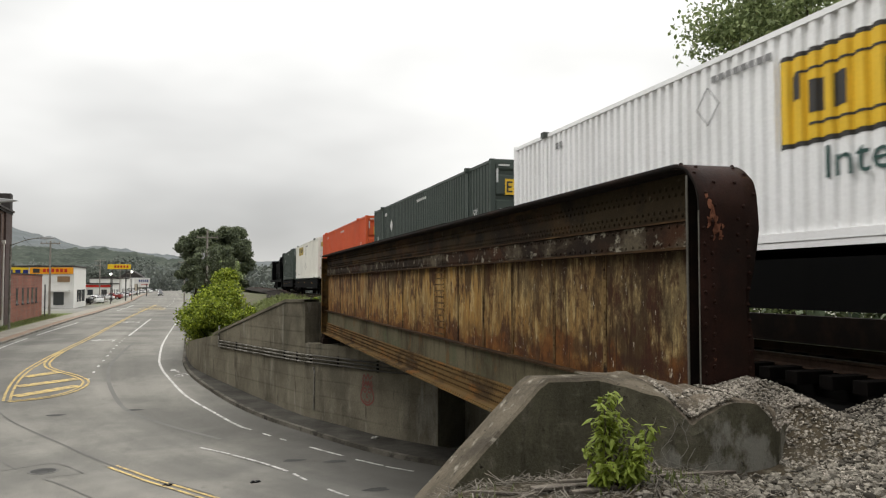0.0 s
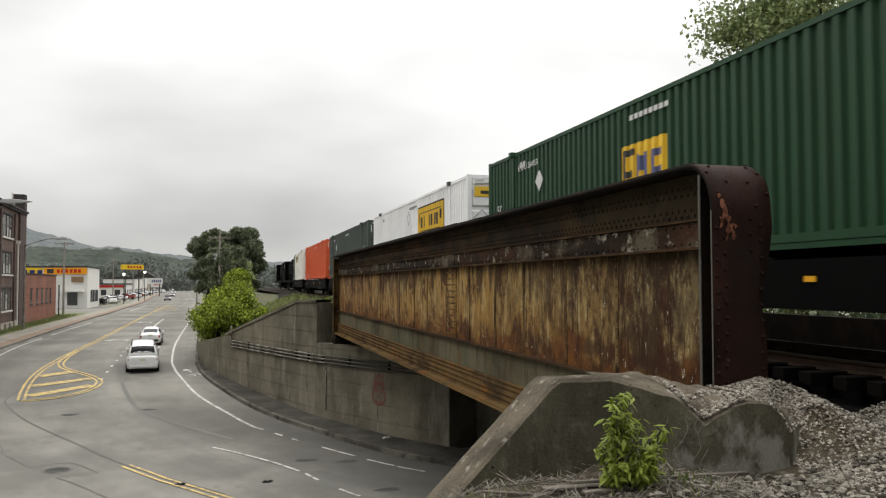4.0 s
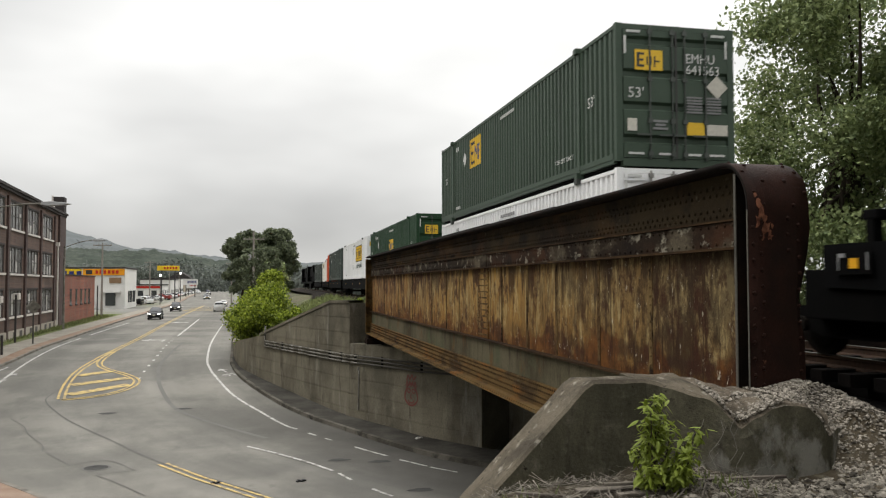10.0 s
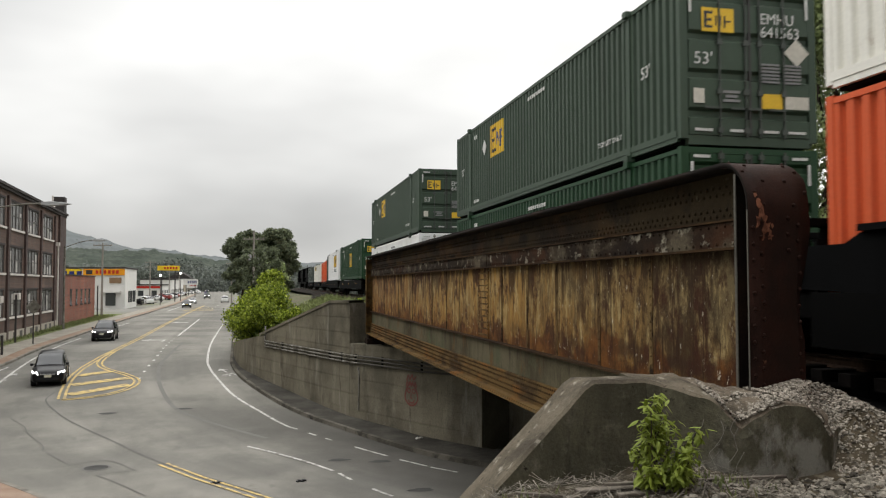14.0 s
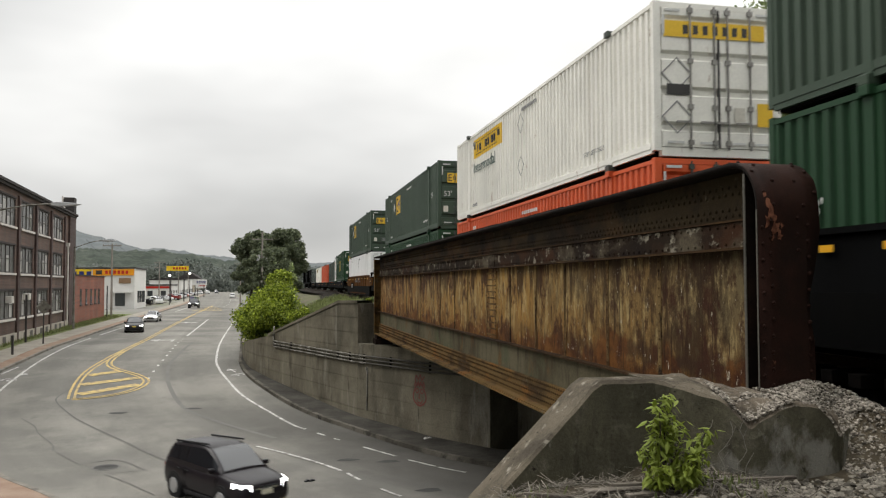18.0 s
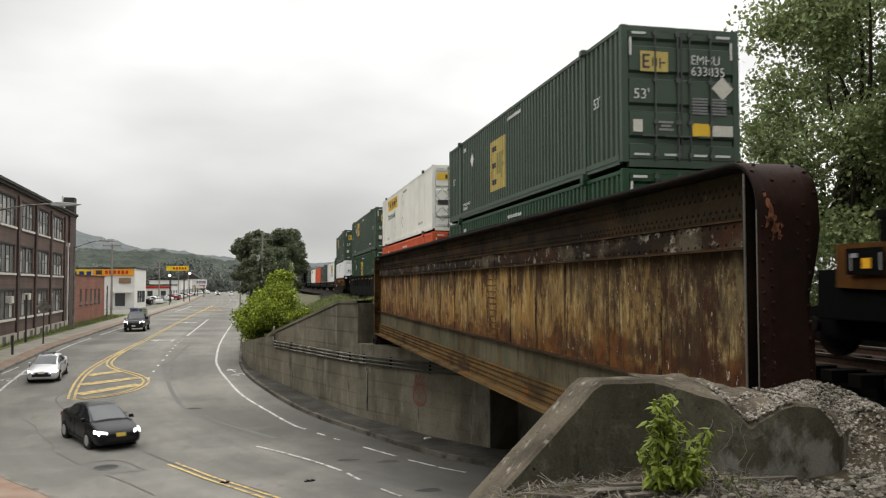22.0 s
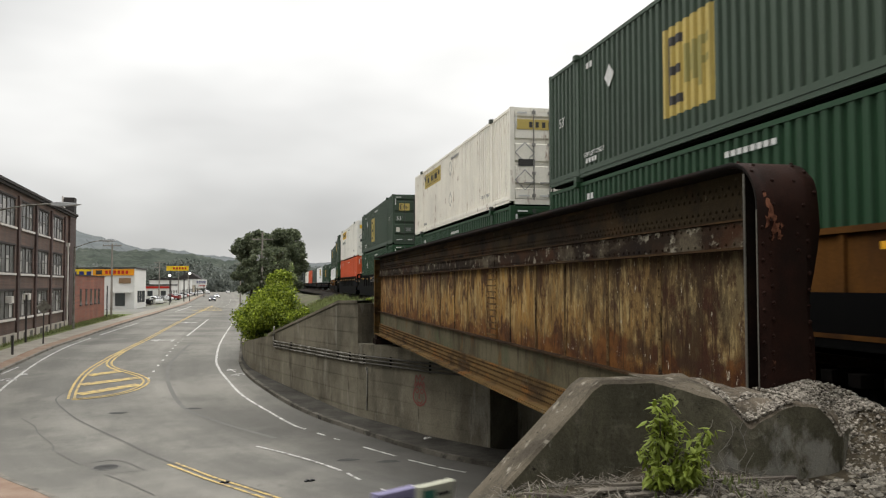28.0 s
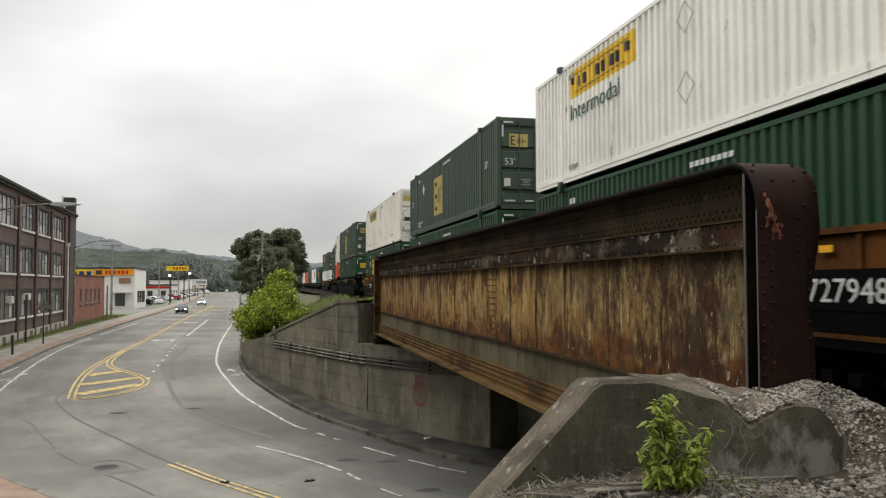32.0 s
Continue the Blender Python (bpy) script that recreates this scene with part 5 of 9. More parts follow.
    if logo in ("small", "large", "low", "mid"):
        y0, y1, z0, z1 = {"small": (-4.4, -5.75, 1.58, 2.55), "large": (-6.1, -7.75, 0.62, 2.2), "low": (-3.75, -5.95, 1.0, 2.3), "mid": (-7.0, -8.5, 1.1, 2.3)}[logo]
        old = paint is P_green and logo == "large"
        p = panel("logo_panel", y0, y1, z0, z1, L_old if old else L_yellow, "yellow logo panel")
        w, h = y0 - y1, z1 - z0
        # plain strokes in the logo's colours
        def stroke(nm, u0, u1, v0, v1, mat):
            bm = nb()
            corr_wall(bm, -1, -2.06, -14.10, z0 + v0 * h, z0 + v1 * h, 0.009, (y0 - u0 * w, y0 - u1 * w))
            part(nm, bm, mat, p)
        for u0, u1, v0, v1 in ((0.08, 0.16, 0.12, 0.88), (0.16, 0.40, 0.12, 0.22), (0.16, 0.36, 0.45, 0.55), (0.16, 0.40, 0.78, 0.88)):
            stroke("logo_stroke", u0, u1, v0, v1, L_ink)
        for u0, u1, v0, v1 in ((0.46, 0.53, 0.3, 0.72), (0.53, 0.58, 0.48, 0.68), (0.58, 0.62, 0.4, 0.58), (0.62, 0.68, 0.3, 0.72), (0.74, 0.81, 0.2, 0.72), (0.81, 0.94, 0.62, 0.72), (0.81, 0.94, 0.42, 0.5)):
            stroke("logo_stroke", u0, u1, v0, v1, L_olive if old else L_blue)
    if logo in ("scroll", "scroll_old", "framed"):
        if logo == "framed":
            y0, y1, z0, z1 = -9.55, -13.35, 1.38, 2.42
            panel("logo_border", y0 + 0.06, y1 - 0.06, z0 - 0.06, z1 + 0.06, L_ink, "black border of the logo")
        else:
            y0, y1, z0, z1 = -2.45, -6.05, 2.0, 2.64
        bm = nb()
        corr_wall(bm, -1, -2.06, -14.10, z0, z1, 0.010 if logo == "framed" else 0.005, (y0, y1))
        p = part("logo_panel", bm, L_old if logo == "scroll_old" else L_yellow, c, "yellow logo panel")
        w, h = y0 - y1, z1 - z0
        marks = [(0.14 + 0.1 * i, 0.2 + 0.1 * i, 0.3, 0.68) for i in range(7) if i != 2] + [(0.08, 0.9, 0.80, 0.83), (0.12, 0.86, 0.16, 0.19), (0.86, 0.92, 0.45, 0.75), (0.05, 0.1, 0.5, 0.8)]
        bm = nb()
        for u0, u1, v0, v1 in marks:
            corr_wall(bm, -1, -2.06, -14.10, z0 + v0 * h, z0 + v1 * h, 0.015, (y0 - u0 * w, y0 - u1 * w))
        part("logo_stroke", bm, L_ink, p)
        bm = nb()
        box(bm, -1.1, 0.95 if logo != "framed" else -0.3, yb - 0.03, yb - 0.02, CH - 0.66, CH - 0.36)
        part("door_logo", bm, L_old if logo == "scroll_old" else L_yellow, c, "yellow logo panel on the doors")
        bars(c, "door_logo_mark", [(-0.72 + 0.2 * i, CH - 0.6, 0.1, 0.17) for i in range(7) if logo != "framed"] or [(-0.9, CH - 0.58, 0.3, 0.1)], L_ink, "-y")
        if logo != "scroll_old":
            lettering("Intermodal", 0.52 if logo == "scroll" else 0.55, L_deep, c, (-CW - 0.006, y0 - 0.1 if logo == "scroll" else y0 - 0.75, z0 - 0.50), "-x", squeeze=1.22)
    if not white:
        bm = nb()
        box(bm, -0.9, -0.3, yb - 0.03, yb - 0.02, 1.96, 2.37)
        dl = part("door_logo", bm, L_old if logo == "large" else L_yellow, c, "yellow logo panel on the door")
        bars(c, "door_logo_mark", [(-0.86, 2.02, 0.05, 0.29), (-0.81, 2.02, 0.11, 0.045), (-0.81, 2.14, 0.09, 0.045), (-0.81, 2.265, 0.11, 0.045), (-0.65, 2.07, 0.03, 0.17), (-0.57, 2.07, 0.03, 0.17), (-0.49, 2.03, 0.03, 0.21), (-0.46, 2.13, 0.1, 0.03)], L_ink, "-y")
        bars(c, "door_text", [(-0.52 + 0.05 * (i % 2), 0.92 - 0.075 * i, 0.32 - 0.1 * (i % 2), 0.045) for i in range(3)] + [(0.22 + 0.42 * (i % 2), 1.43 - 0.06 * (i // 2), 0.34, 0.035) for i in range(12)], L_grey, "-y")
        bm = nb()
        m45 = Matrix.Translation((0.9, yb - 0.028, 1.68)) @ Matrix.Rotation(radians(45), 4, "Y")
        box(bm, -0.17, 0.17, -0.006, 0.006, -0.17, 0.17, 0, m45)
        part("placard", bm, L_plate, c, "pale diamond placard")
        bars(c, "label_plate", [(-1.07, 0.73, 0.2, 0.25), (0.66, 0.69, 0.46, 0.22)], L_plate, "-y", "pale printed label")
        bm = nb()
        box(bm, 0.22, 0.61, yb - 0.03, yb - 0.02, 0.68, 0.94)
        part("warning_label", bm, L_yellow, c, "yellow warning label")
        lettering("53'", 0.30, L_pale, c, (-1.06, yb - 0.03, 1.40), "-y")
        if code:
            a_, b_ = code.split()
            lettering(a_, 0.27, L_pale, c, (0.2, yb - 0.03, 2.15), "-y", squeeze=0.9)
            lettering(b_, 0.27, L_pale, c, (0.2, yb - 0.03, 1.92), "-y", squeeze=0.95)
    elif white:
        for z in (0.75, 1.55):
            bm = nb()
            m45 = Matrix.Translation((-0.85, yb - 0.02, z)) @ Matrix.Rotation(radians(45), 4, "Y")
            for a, b, e, f in ((-0.22, 0.22, -0.22, -0.2), (-0.22, 0.22, 0.2, 0.22), (-0.22, -0.2, -0.2, 0.2), (0.2, 0.22, -0.2, 0.2)):
                box(bm, a, b, -0.006, 0.006, e, f, 0, m45)
            part("placard_frame", bm, L_grey, c, "grey diamond placard frame")
        bm = nb()
        box(bm, -1.05, -0.55, yb - 0.03, yb - 0.02, 1.16, 1.36)
        part("label_plate", bm, L_ink, c, "black printed label")
        bm = nb()
        box(bm, 0.78, 1.1, yb - 0.03, yb - 0.02, 0.62, 1.06)
        part("warning_label", bm, L_yellow, c, "yellow warning label")
        bars(c, "label_plate", [(0.3, 0.7, 0.22, 0.26)], L_plate, "-y", "pale printed label")
        if not logo:
            bars(c, "door_text", [(-0.95 + 0.23 * i, 1.84, 0.14 if i != 1 else 0.05, 0.17) for i in range(8)], L_ink, "-y")
    # small side lettering
    if text:
        lettering(text, 0.15, ink, c, (-CW - 0.006, -2.3 if logo == "large" else -12.7, 0.5), "-x", squeeze=1.1)
    if not white:
        for yy in (-0.75, -14.7)[paint is P_orange:]:
            lettering("53'", 0.32, L_pale, c, (-CW - 0.006, yy, 1.45), "-x")
    bars(c, "side_text", [(-2.5 - 0.2 * i, 2.45, 0.13, 0.13) for i in range(2)] + [(-8.1 - 0.17 * i, 2.52, 0.12, 0.09) for i in range(8)] + [(-2.45 - 0.16 * i, 0.36, 0.1, 0.1) for i in range(4)], ink, "-x")
    bm = nb()
    m45 = Matrix.Translation((-CW - 0.006, -3.75 if logo != "low" else -2.9, 2.0)) @ Matrix.Rotation(radians(45), 4, "X")
    box(bm, -0.004, 0.004, -0.17, 0.17, -0.17, 0.17, 0, m45)
    if not white and paint is not P_orange:
        part("placard", bm, L_pale, c, "pale diamond placard")
    if white:
        for y_, z_ in ((-8.0, 2.2), (-8.0, 1.0)):
            bm = nb()
            m45 = Matrix.Translation((-CW - 0.006, y_, z_)) @ Matrix.Rotation(radians(45), 4, "X")
            for a, b, e, f in ((-0.2, 0.2, -0.2, -0.188), (-0.2, 0.2, 0.188, 0.2), (-0.2, -0.188, -0.188, 0.188), (0.188, 0.2, -0.188, 0.188)):
                box(bm, -0.004, 0.004, a, b, e, f, 0, m45)
            part("placard_frame", bm, L_grey, c, "grey diamond placard frame")
    return c


# ------------------------------------------------------------------ rail wagons
def steel_paint(name, c, c2):
    return streaked(name, [(c,), (c2, 1.1, (1, 1, 0.5), 0.42, 0.66), (tuple(v * 0.5 for v in c), 2.0, (1, 2, 0.2), 0.56, 0.76)], 0.85, 0, 30, 0.25)


W_rust = steel_paint("rusty ochre wagon paint", (0.11, 0.045, 0.011), (0.045, 0.019, 0.009))
W_amber = steel_paint("amber wagon paint", (0.10, 0.043, 0.010), (0.045, 0.021, 0.009))
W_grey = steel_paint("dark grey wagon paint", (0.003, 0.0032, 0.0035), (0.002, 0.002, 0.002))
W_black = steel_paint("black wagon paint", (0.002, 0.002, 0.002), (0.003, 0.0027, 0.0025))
L_amber = plain("amber reflector", (0.75, 0.38, 0.02), 0.35)
L_fill = surface("dusty pale spray paint", (0.23, 0.19, 0.145), (0.11, 0.09, 0.068), rough=0.85)
L_tag = surface("grey tag paint", (0.26, 0.26, 0.27), (0.12, 0.12, 0.13), rough=0.8)
M_wheel = steel_paint("wheel steel", (0.012, 0.009, 0.007), (0.007, 0.006, 0.005))


def bogie(parent, y):
    """A two-axle truck; heights are over the rail head."""
    for s in (-1, 1):
        bm = nb()
        profile(bm, [(y - 1.25, 0.42), (y - 1.1, 0.62), (y - 0.5, 0.72), (y + 0.5, 0.72), (y + 1.1, 0.62), (y + 1.25, 0.42), (y + 0.95, 0.36), (y + 0.45, 0.26), (y - 0.45, 0.26), (y - 0.95, 0.36)], "x",
                s * 1.0 - 0.06, s * 1.0 + 0.06)
        for k in range(3):
            cyl(bm, (s * 1.0, y - 0.2 + 0.2 * k, 0.30), (s * 1.0, y - 0.2 + 0.2 * k, 0.58), 0.07, seg=8)
        part("bogie_frame", bm, W_black, parent)
        for dy in (-0.88, 0.88):
            bm = nb()
            cyl(bm, (s * 0.66, y + dy, 0.42), (s * 0.78, y + dy, 0.42), 0.42, 0.42, 24)
            cyl(bm, (s * 0.78, y + dy, 0.42), (s * 0.80, y + dy, 0.42), 0.34, 0.30, 24)
            cyl(bm, (s * 0.80, y + dy, 0.42), (s * 1.12, y + dy, 0.42), 0.10, 0.10, 10)
            part("wheel", bm, M_wheel, parent)
    for dy in (-0.88, 0.88):
        bm = nb()
        cyl(bm, (-0.66, y + dy, 0.42), (0.66, y + dy, 0.42), 0.08, seg=8)
        part("axle", bm, M_wheel, parent)


def well_wagon(paint, label, mark="", tag=False, ends=(1, 1), stripe=True, mark_y=-3.3):
    """A container well: origin at the rail head under the container's front end."""
    w = thing("well_wagon", label, "rail wagon", group="wagons of the train")
    for s in (-1, 1):
        bm = nb()
        x = s * 1.36
        profile(bm, [(-15.5, 1.55), (-0.65, 1.55), (-0.35, 1.42), (1.3, 1.42), (1.3, 0.9), (-0.2, 0.85), (-1.3, 0.72), (-2.2, 0.30), (-13.95, 0.30), (-14.85, 0.72), (-15.95, 0.85), (-17.45, 0.9), (-17.45, 1.42), (-15.8, 1.42)], "x", min(x, x - s * 0.05), max(x, x - s * 0.05))
        part("side_sill", bm, paint, w)
        bm = nb()
        box(bm, x - 0.07, x + 0.07, -15.5, -0.65, 1.551, 1.63)
        box(bm, x - 0.06, x + 0.06, -13.9, -2.25, 0.28, 0.339)
        part("sill_flange", bm, paint, w)
        for i in range(9):
            bm = nb()
            y = -2.6 - i * 1.37
            box(bm, x + s * 0.003, x + s * 0.045, y - 0.04, y + 0.04, 0.35, 1.54)
            part("sill_post", bm, paint, w)
    bm = nb()
    for i in range(6):
        y = -2.6 - i * 2.15
        box(bm, -1.3, 1.3, y - 0.2, y + 0.2, 0.18, 0.35)
    part("cross_beam", bm, W_black, w)
    for y0, y1, flag in ((0.0, 1.75, ends[0]), (-16.15, -17.9, ends[1])):
        lo, hi = min(y0, y1), max(y0, y1)
        bm = nb()
        box(bm, -1.3, 1.3, lo, hi, 0.5, 1.12, 0.02)
        box(bm, -0.35, 0.35, lo, hi, 0.6, 0.98)
        part("end_platform", bm, W_black, w)
        bm = nb()
        e = 0.5 if y0 >= 0 else -16.62
        for xx in (-1.3, -0.95, 0.4, 1.3):
            box(bm, xx - 0.06, xx + 0.06, e - 0.06, e + 0.06, 1.12, 1.68)
        box(bm, -1.36, 1.36, e - 0.12, e + 0.12, 1.68, 1.79, 0.015)
        for zz in (1.3, 1.5):
            cyl(bm, (-1.15, e, zz), (-0.7, e, zz), 0.02, seg=6)
        part("end_bulkhead_rail", bm, W_black, w)
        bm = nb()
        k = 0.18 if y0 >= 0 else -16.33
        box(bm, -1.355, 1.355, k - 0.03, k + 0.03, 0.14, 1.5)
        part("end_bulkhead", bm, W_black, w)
        bm = nb()
        c0 = 1.05 if y0 >= 0 else -16.5
        box(bm, -1.418, -1.411, c0 - 0.62, c0, 1.05, 1.36)
        field = part("number_field", bm, W_black, w, "dark field of the wagon number")
        for q in ((c0 - 0.1, c0 - 0.08, 1.1, 1.3), (c0 - 0.2, c0 - 0.1, 1.25, 1.3), (c0 - 0.58, c0 - 0.56, 1.1, 1.3)):
            bm = nb()
            box(bm, -1.424, -1.4185, *q)
            part("painted_bar", bm, L_grey, field)
        bm = nb()
        box(bm, -1.43, -1.4185, c0 - 0.42, c0 - 0.28, 1.12, 1.24)
        part("reflector", bm, L_amber, w, "amber reflector strip")
        if flag:
            bogie(w, (y0 + y1) / 2 + (0.35 if y0 >= 0 else -0.35))
    if stripe:
        for y in (-1.2, -2.3, -4.6, -6.9, -9.2, -11.5, -13.8, -15.1):
            bm = nb()
            box(bm, -1.43, -1.422, y - 0.26, y, 1.33, 1.42)
            part("reflector", bm, L_amber, w, "amber reflector strip")
    # black strip over the lower sill, standing in for the shadow there
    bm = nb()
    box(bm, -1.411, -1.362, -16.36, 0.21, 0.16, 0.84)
    part("sill_band", bm, W_black, w, "black lower band put where the side sill is in shade")
    if mark:
        bm = nb()
        box(bm, -1.42, -1.412, mark_y - 1.9, mark_y + 0.15, 0.62, 1.12)
        part("number_ground", bm, W_black, w, "black painted field behind the number")
        lettering(mark, 0.42, L_pale, w, (-1.424, mark_y, 0.72), "-x", squeeze=1.15)
    if tag == "pale":
        rng = random.Random(8)
        for i in range(9):
            bm = nb()
            cy, cz, ry, rz = -3.9 - 0.76 * i, 1.02 + 0.07 * math.sin(2.1 * i), 0.52 + 0.08 * rng.random(), 0.44 + 0.06 * rng.random()
            rim = []
            for q in range(28):
                a = 2 * math.pi * q / 28
                k = 1 + 0.10 * math.sin(3 * a + i) + 0.06 * math.sin(5 * a + 2 * i)
                rim.append((cy + ry * k * math.copysign(abs(math.cos(a)) ** 0.7, math.cos(a)), min(cz + rz * k * math.copysign(abs(math.sin(a)) ** 0.7, math.sin(a)), 1.535)))
            bm.faces.new([bm.verts.new((-1.414 - 0.0012 * i, p, q)) for p, q in rim])
            part("spray_fill", bm, L_fill, w, "pale sprayed letter body without readable words")
            bm = nb()
            x = -1.4146 - 0.0012 * i
            inner = [(cy + (p - cy) * 0.9, cz + (q - cz) * 0.9) for p, q in rim]
            hook = [(cy + 0.26 * math.cos(0.5 * u + i), cz + 0.19 * math.sin(0.62 * u + 1.3 * i)) for u in range(9)]
            for line in (inner[i:i + 23], hook):
                for (ya, za), (yb_, zb) in zip(line, line[1:]):
                    d = Vector((yb_ - ya, zb - za))
                    if d.length > 0.001:
                        e, d = d.normalized() * 0.01, d.normalized() * 0.024
                        bm.faces.new([bm.verts.new((x, p, q)) for p, q in ((ya - d.y - e.x, za + d.x - e.y), (yb_ - d.y + e.x, zb + d.x + e.y), (yb_ + d.y + e.x, zb - d.x + e.y), (ya + d.y - e.x, za - d.x - e.y))])
            part("spray_outline", bm, W_black, w, "dark sprayed outline of a letter body")
    elif tag:
        bm = nb()
        rng = random.Random(5)
        for i in range(9):
            y = -6.6 - i * 0.42
            pts = [(y - 0.36 * u + 0.1 * math.sin(7 * u + i * 1.7), 1.29 + (0.15 + 0.04 * rng.random()) * math.sin(9.5 * u + i * 2.3)) for u in [k / 12 for k in range(13)]]
            for (ya, za), (yb_, zb) in zip(pts, pts[1:]):
                d = Vector((yb_ - ya, zb - za)).normalized() * 0.022
                bm.faces.new([bm.verts.new((-1.424, p, q)) for p, q in ((ya - d.y, za + d.x), (yb_ - d.y, zb + d.x), (yb_ + d.y, zb - d.x), (ya + d.y, za - d.x))])
        bmesh.ops.recalc_face_normals(bm, faces=bm.faces[:])
        part("spray_tag", bm, L_tag, w, "pale looping spray-painted tag without readable words")
    return w


def flat_wagon(label):
    """A skeleton flat wagon that carries one container above the rail."""
    w = thing("flat_wagon", label, "rail wagon", group="wagons of the train")
    bm = nb()
    box(bm, -0.42, 0.42, -17.0, 0.9, 0.78, 1.12, 0.02)
    part("centre_sill", bm, W_black, w)
    for y in (-1.0, -4.5, -8.1, -11.7, -15.2):
        bm = nb()
        box(bm, -1.3, 1.3, y - 0.25, y + 0.25, 1.0, 1.28, 0.02)
        part("cross_bearer", bm, W_black, w)
    for s in (-1, 1):
        bm = nb()
        box(bm, s * 1.28 - 0.05, s * 1.28 + 0.05, -16.2, 0.1, 0.62, 1.24)
        part("side_rail", bm, W_black, w)
        for i in range(3):
            bm = nb()
            box(bm, s * 1.34 - 0.006, s * 1.34 + 0.006, -2.8 - i * 5, -2.6 - i * 5, 0.96, 1.03)
            part("reflector", bm, L_amber, w, "amber reflector strip")
    bogie(w, -0.6)
    bogie(w, -15.6)
    return w


RAIL = 4.758
MOVERS = []


def ride(ob, s, z):
    """Put a thing on the train: s is its front end's place along the track at the start."""
    MOVERS.append((ob, s + 0.2, z))
    return ob


def spare(ob, s, z):
    return ride(copy_thing(ob, pose(0, 0, 0)), s, z)


UP, LOW, ONE = RAIL + 3.255, RAIL + 0.356, RAIL + 1.285
dark = container(P_grey, "dark grey green corrugated shipping container", "", "")
ride(dark, 92.3, ONE)
spare(dark, 36.0, ONE)
ride(container(P_cream2, "cream white corrugated shipping container", "scroll_old"), 73.2, ONE)
ride(container(P_orange, "orange red corrugated shipping container", ""), 54.4, ONE)
ride(container(P_white, "clean white corrugated container with a framed yellow logo", "framed"), 18.1, ONE)
ride(container(P_green2, "bright green corrugated container with a yellow logo", "large2", "", "EMHU 264158"), -0.1, ONE)
single = [o for o, s, z in MOVERS if abs(s - 0.1) < 0.01][0]
bm = nb()
corr_wall(bm, -1, -2.06, -14.10, 1.05, 2.1, 0.005, (-7.7, -9.3))
lettering("EMHU 264158", 0.2, L_pale, single, (-CW - 0.006, -2.35, 2.38), "-x", squeeze=1.1)
lp = part("logo_panel", bm, L_yellow, single, "yellow logo panel")
for u0, u1, v0, v1, mt in ((-7.78, -7.9, 1.14, 2.02, L_ink), (-7.9, -8.2, 1.14, 1.26, L_ink), (-7.9, -8.15, 1.52, 1.64, L_ink), (-7.9, -8.2, 1.9, 2.02, L_ink), (-8.28, -8.38, 1.3, 1.9, L_blue), (-8.38, -8.48, 1.6, 1.86, L_blue), (-8.48, -8.58, 1.6, 1.86, L_blue), (-8.58, -8.68, 1.3, 1.9, L_blue), (-8.8, -8.92, 1.2, 1.9, L_blue), (-8.92, -9.15, 1.78, 1.9, L_blue), (-8.92, -9.15, 1.5, 1.6, L_blue)):
    bm = nb()
    corr_wall(bm, -1, -2.06, -14.10, v0, v1, 0.009, (u0, u1))
    part("logo_stroke", bm, mt, lp)
green_a = container(P_green, "dark green corrugated container with a yellow logo", "small", "TOP LIFT ONLY", "EMHU 641563")
green_b = container(P_green, "dark green corrugated container with a faded yellow logo", "large", "TOP LIFT ONLY", "EMHU 633835")
green_l = container(P_green2, "bright green corrugated container in a well wagon", "low", "", "EMHU 654510")
green_m = container(P_green2, "bright green corrugated container with a central yellow logo", "mid", "", "EMHU 640767")
green_n = container(P_green2, "bright green corrugated container without a side logo", "", "", "EMHU 635014")
white_u = container(P_cream2, "off-white corrugated container with a yellow logo", "scroll", "TOP LIFT ONLY")
white_l = container(P_white, "white corrugated container in a well wagon", "")
cream_u = container(P_cream, "weathered cream container with rust runs", "scroll_old", "TOP LIFT ONLY")
orange_l = container(P_orange, "orange red corrugated container in a well wagon", "", "", "")
STACKS = [(-21.66, green_a, white_l), (-45.24, green_a, green_m), (-65.0, white_u, orange_l), (-84.64, green_b, green_n), (-108.4, cream_u, green_l), (-128.0, green_b, green_m), (-147.97, white_u, green_l)]
used = set()
for s, up, low in STACKS:
    for ob, z in ((up, UP), (low, LOW)):
        if ob in used:
            spare(ob, s, z)
        else:
            used.add(ob)
            ride(ob, s, z)
flat = flat_wagon("black steel skeleton flat wagon")
ride(flat, 92.3, RAIL)
for s in (73.2, 54.4, 36.0, 18.1, -0.1):
    spare(flat, s, RAIL)
WELLS = [(-21.66, W_rust, "rusty amber well wagon with a lettered side", "TX 64", True), (-45.24, W_grey, "dark grey well wagon", "", False), (-65.0, W_grey, "dark grey well wagon with amber reflectors", "", False),
         (-84.64, W_grey, "dark grey well wagon with a spray-painted tag", "", True), (-108.4, W_amber, "rusty amber well wagon with white lettering", "TX 727", False),
         (-128.0, W_amber, "rusty amber well wagon", "", False), (-147.97, W_rust, "rusty ochre well wagon with white numbers and a pale spray-painted tag", "727948", "pale")]
for s, pnt, lab, mk, tg in WELLS:
    ride(well_wagon(pnt, lab, mk, tg, mark_y=-11.25 if mk == "727948" else -3.3), s, RAIL)

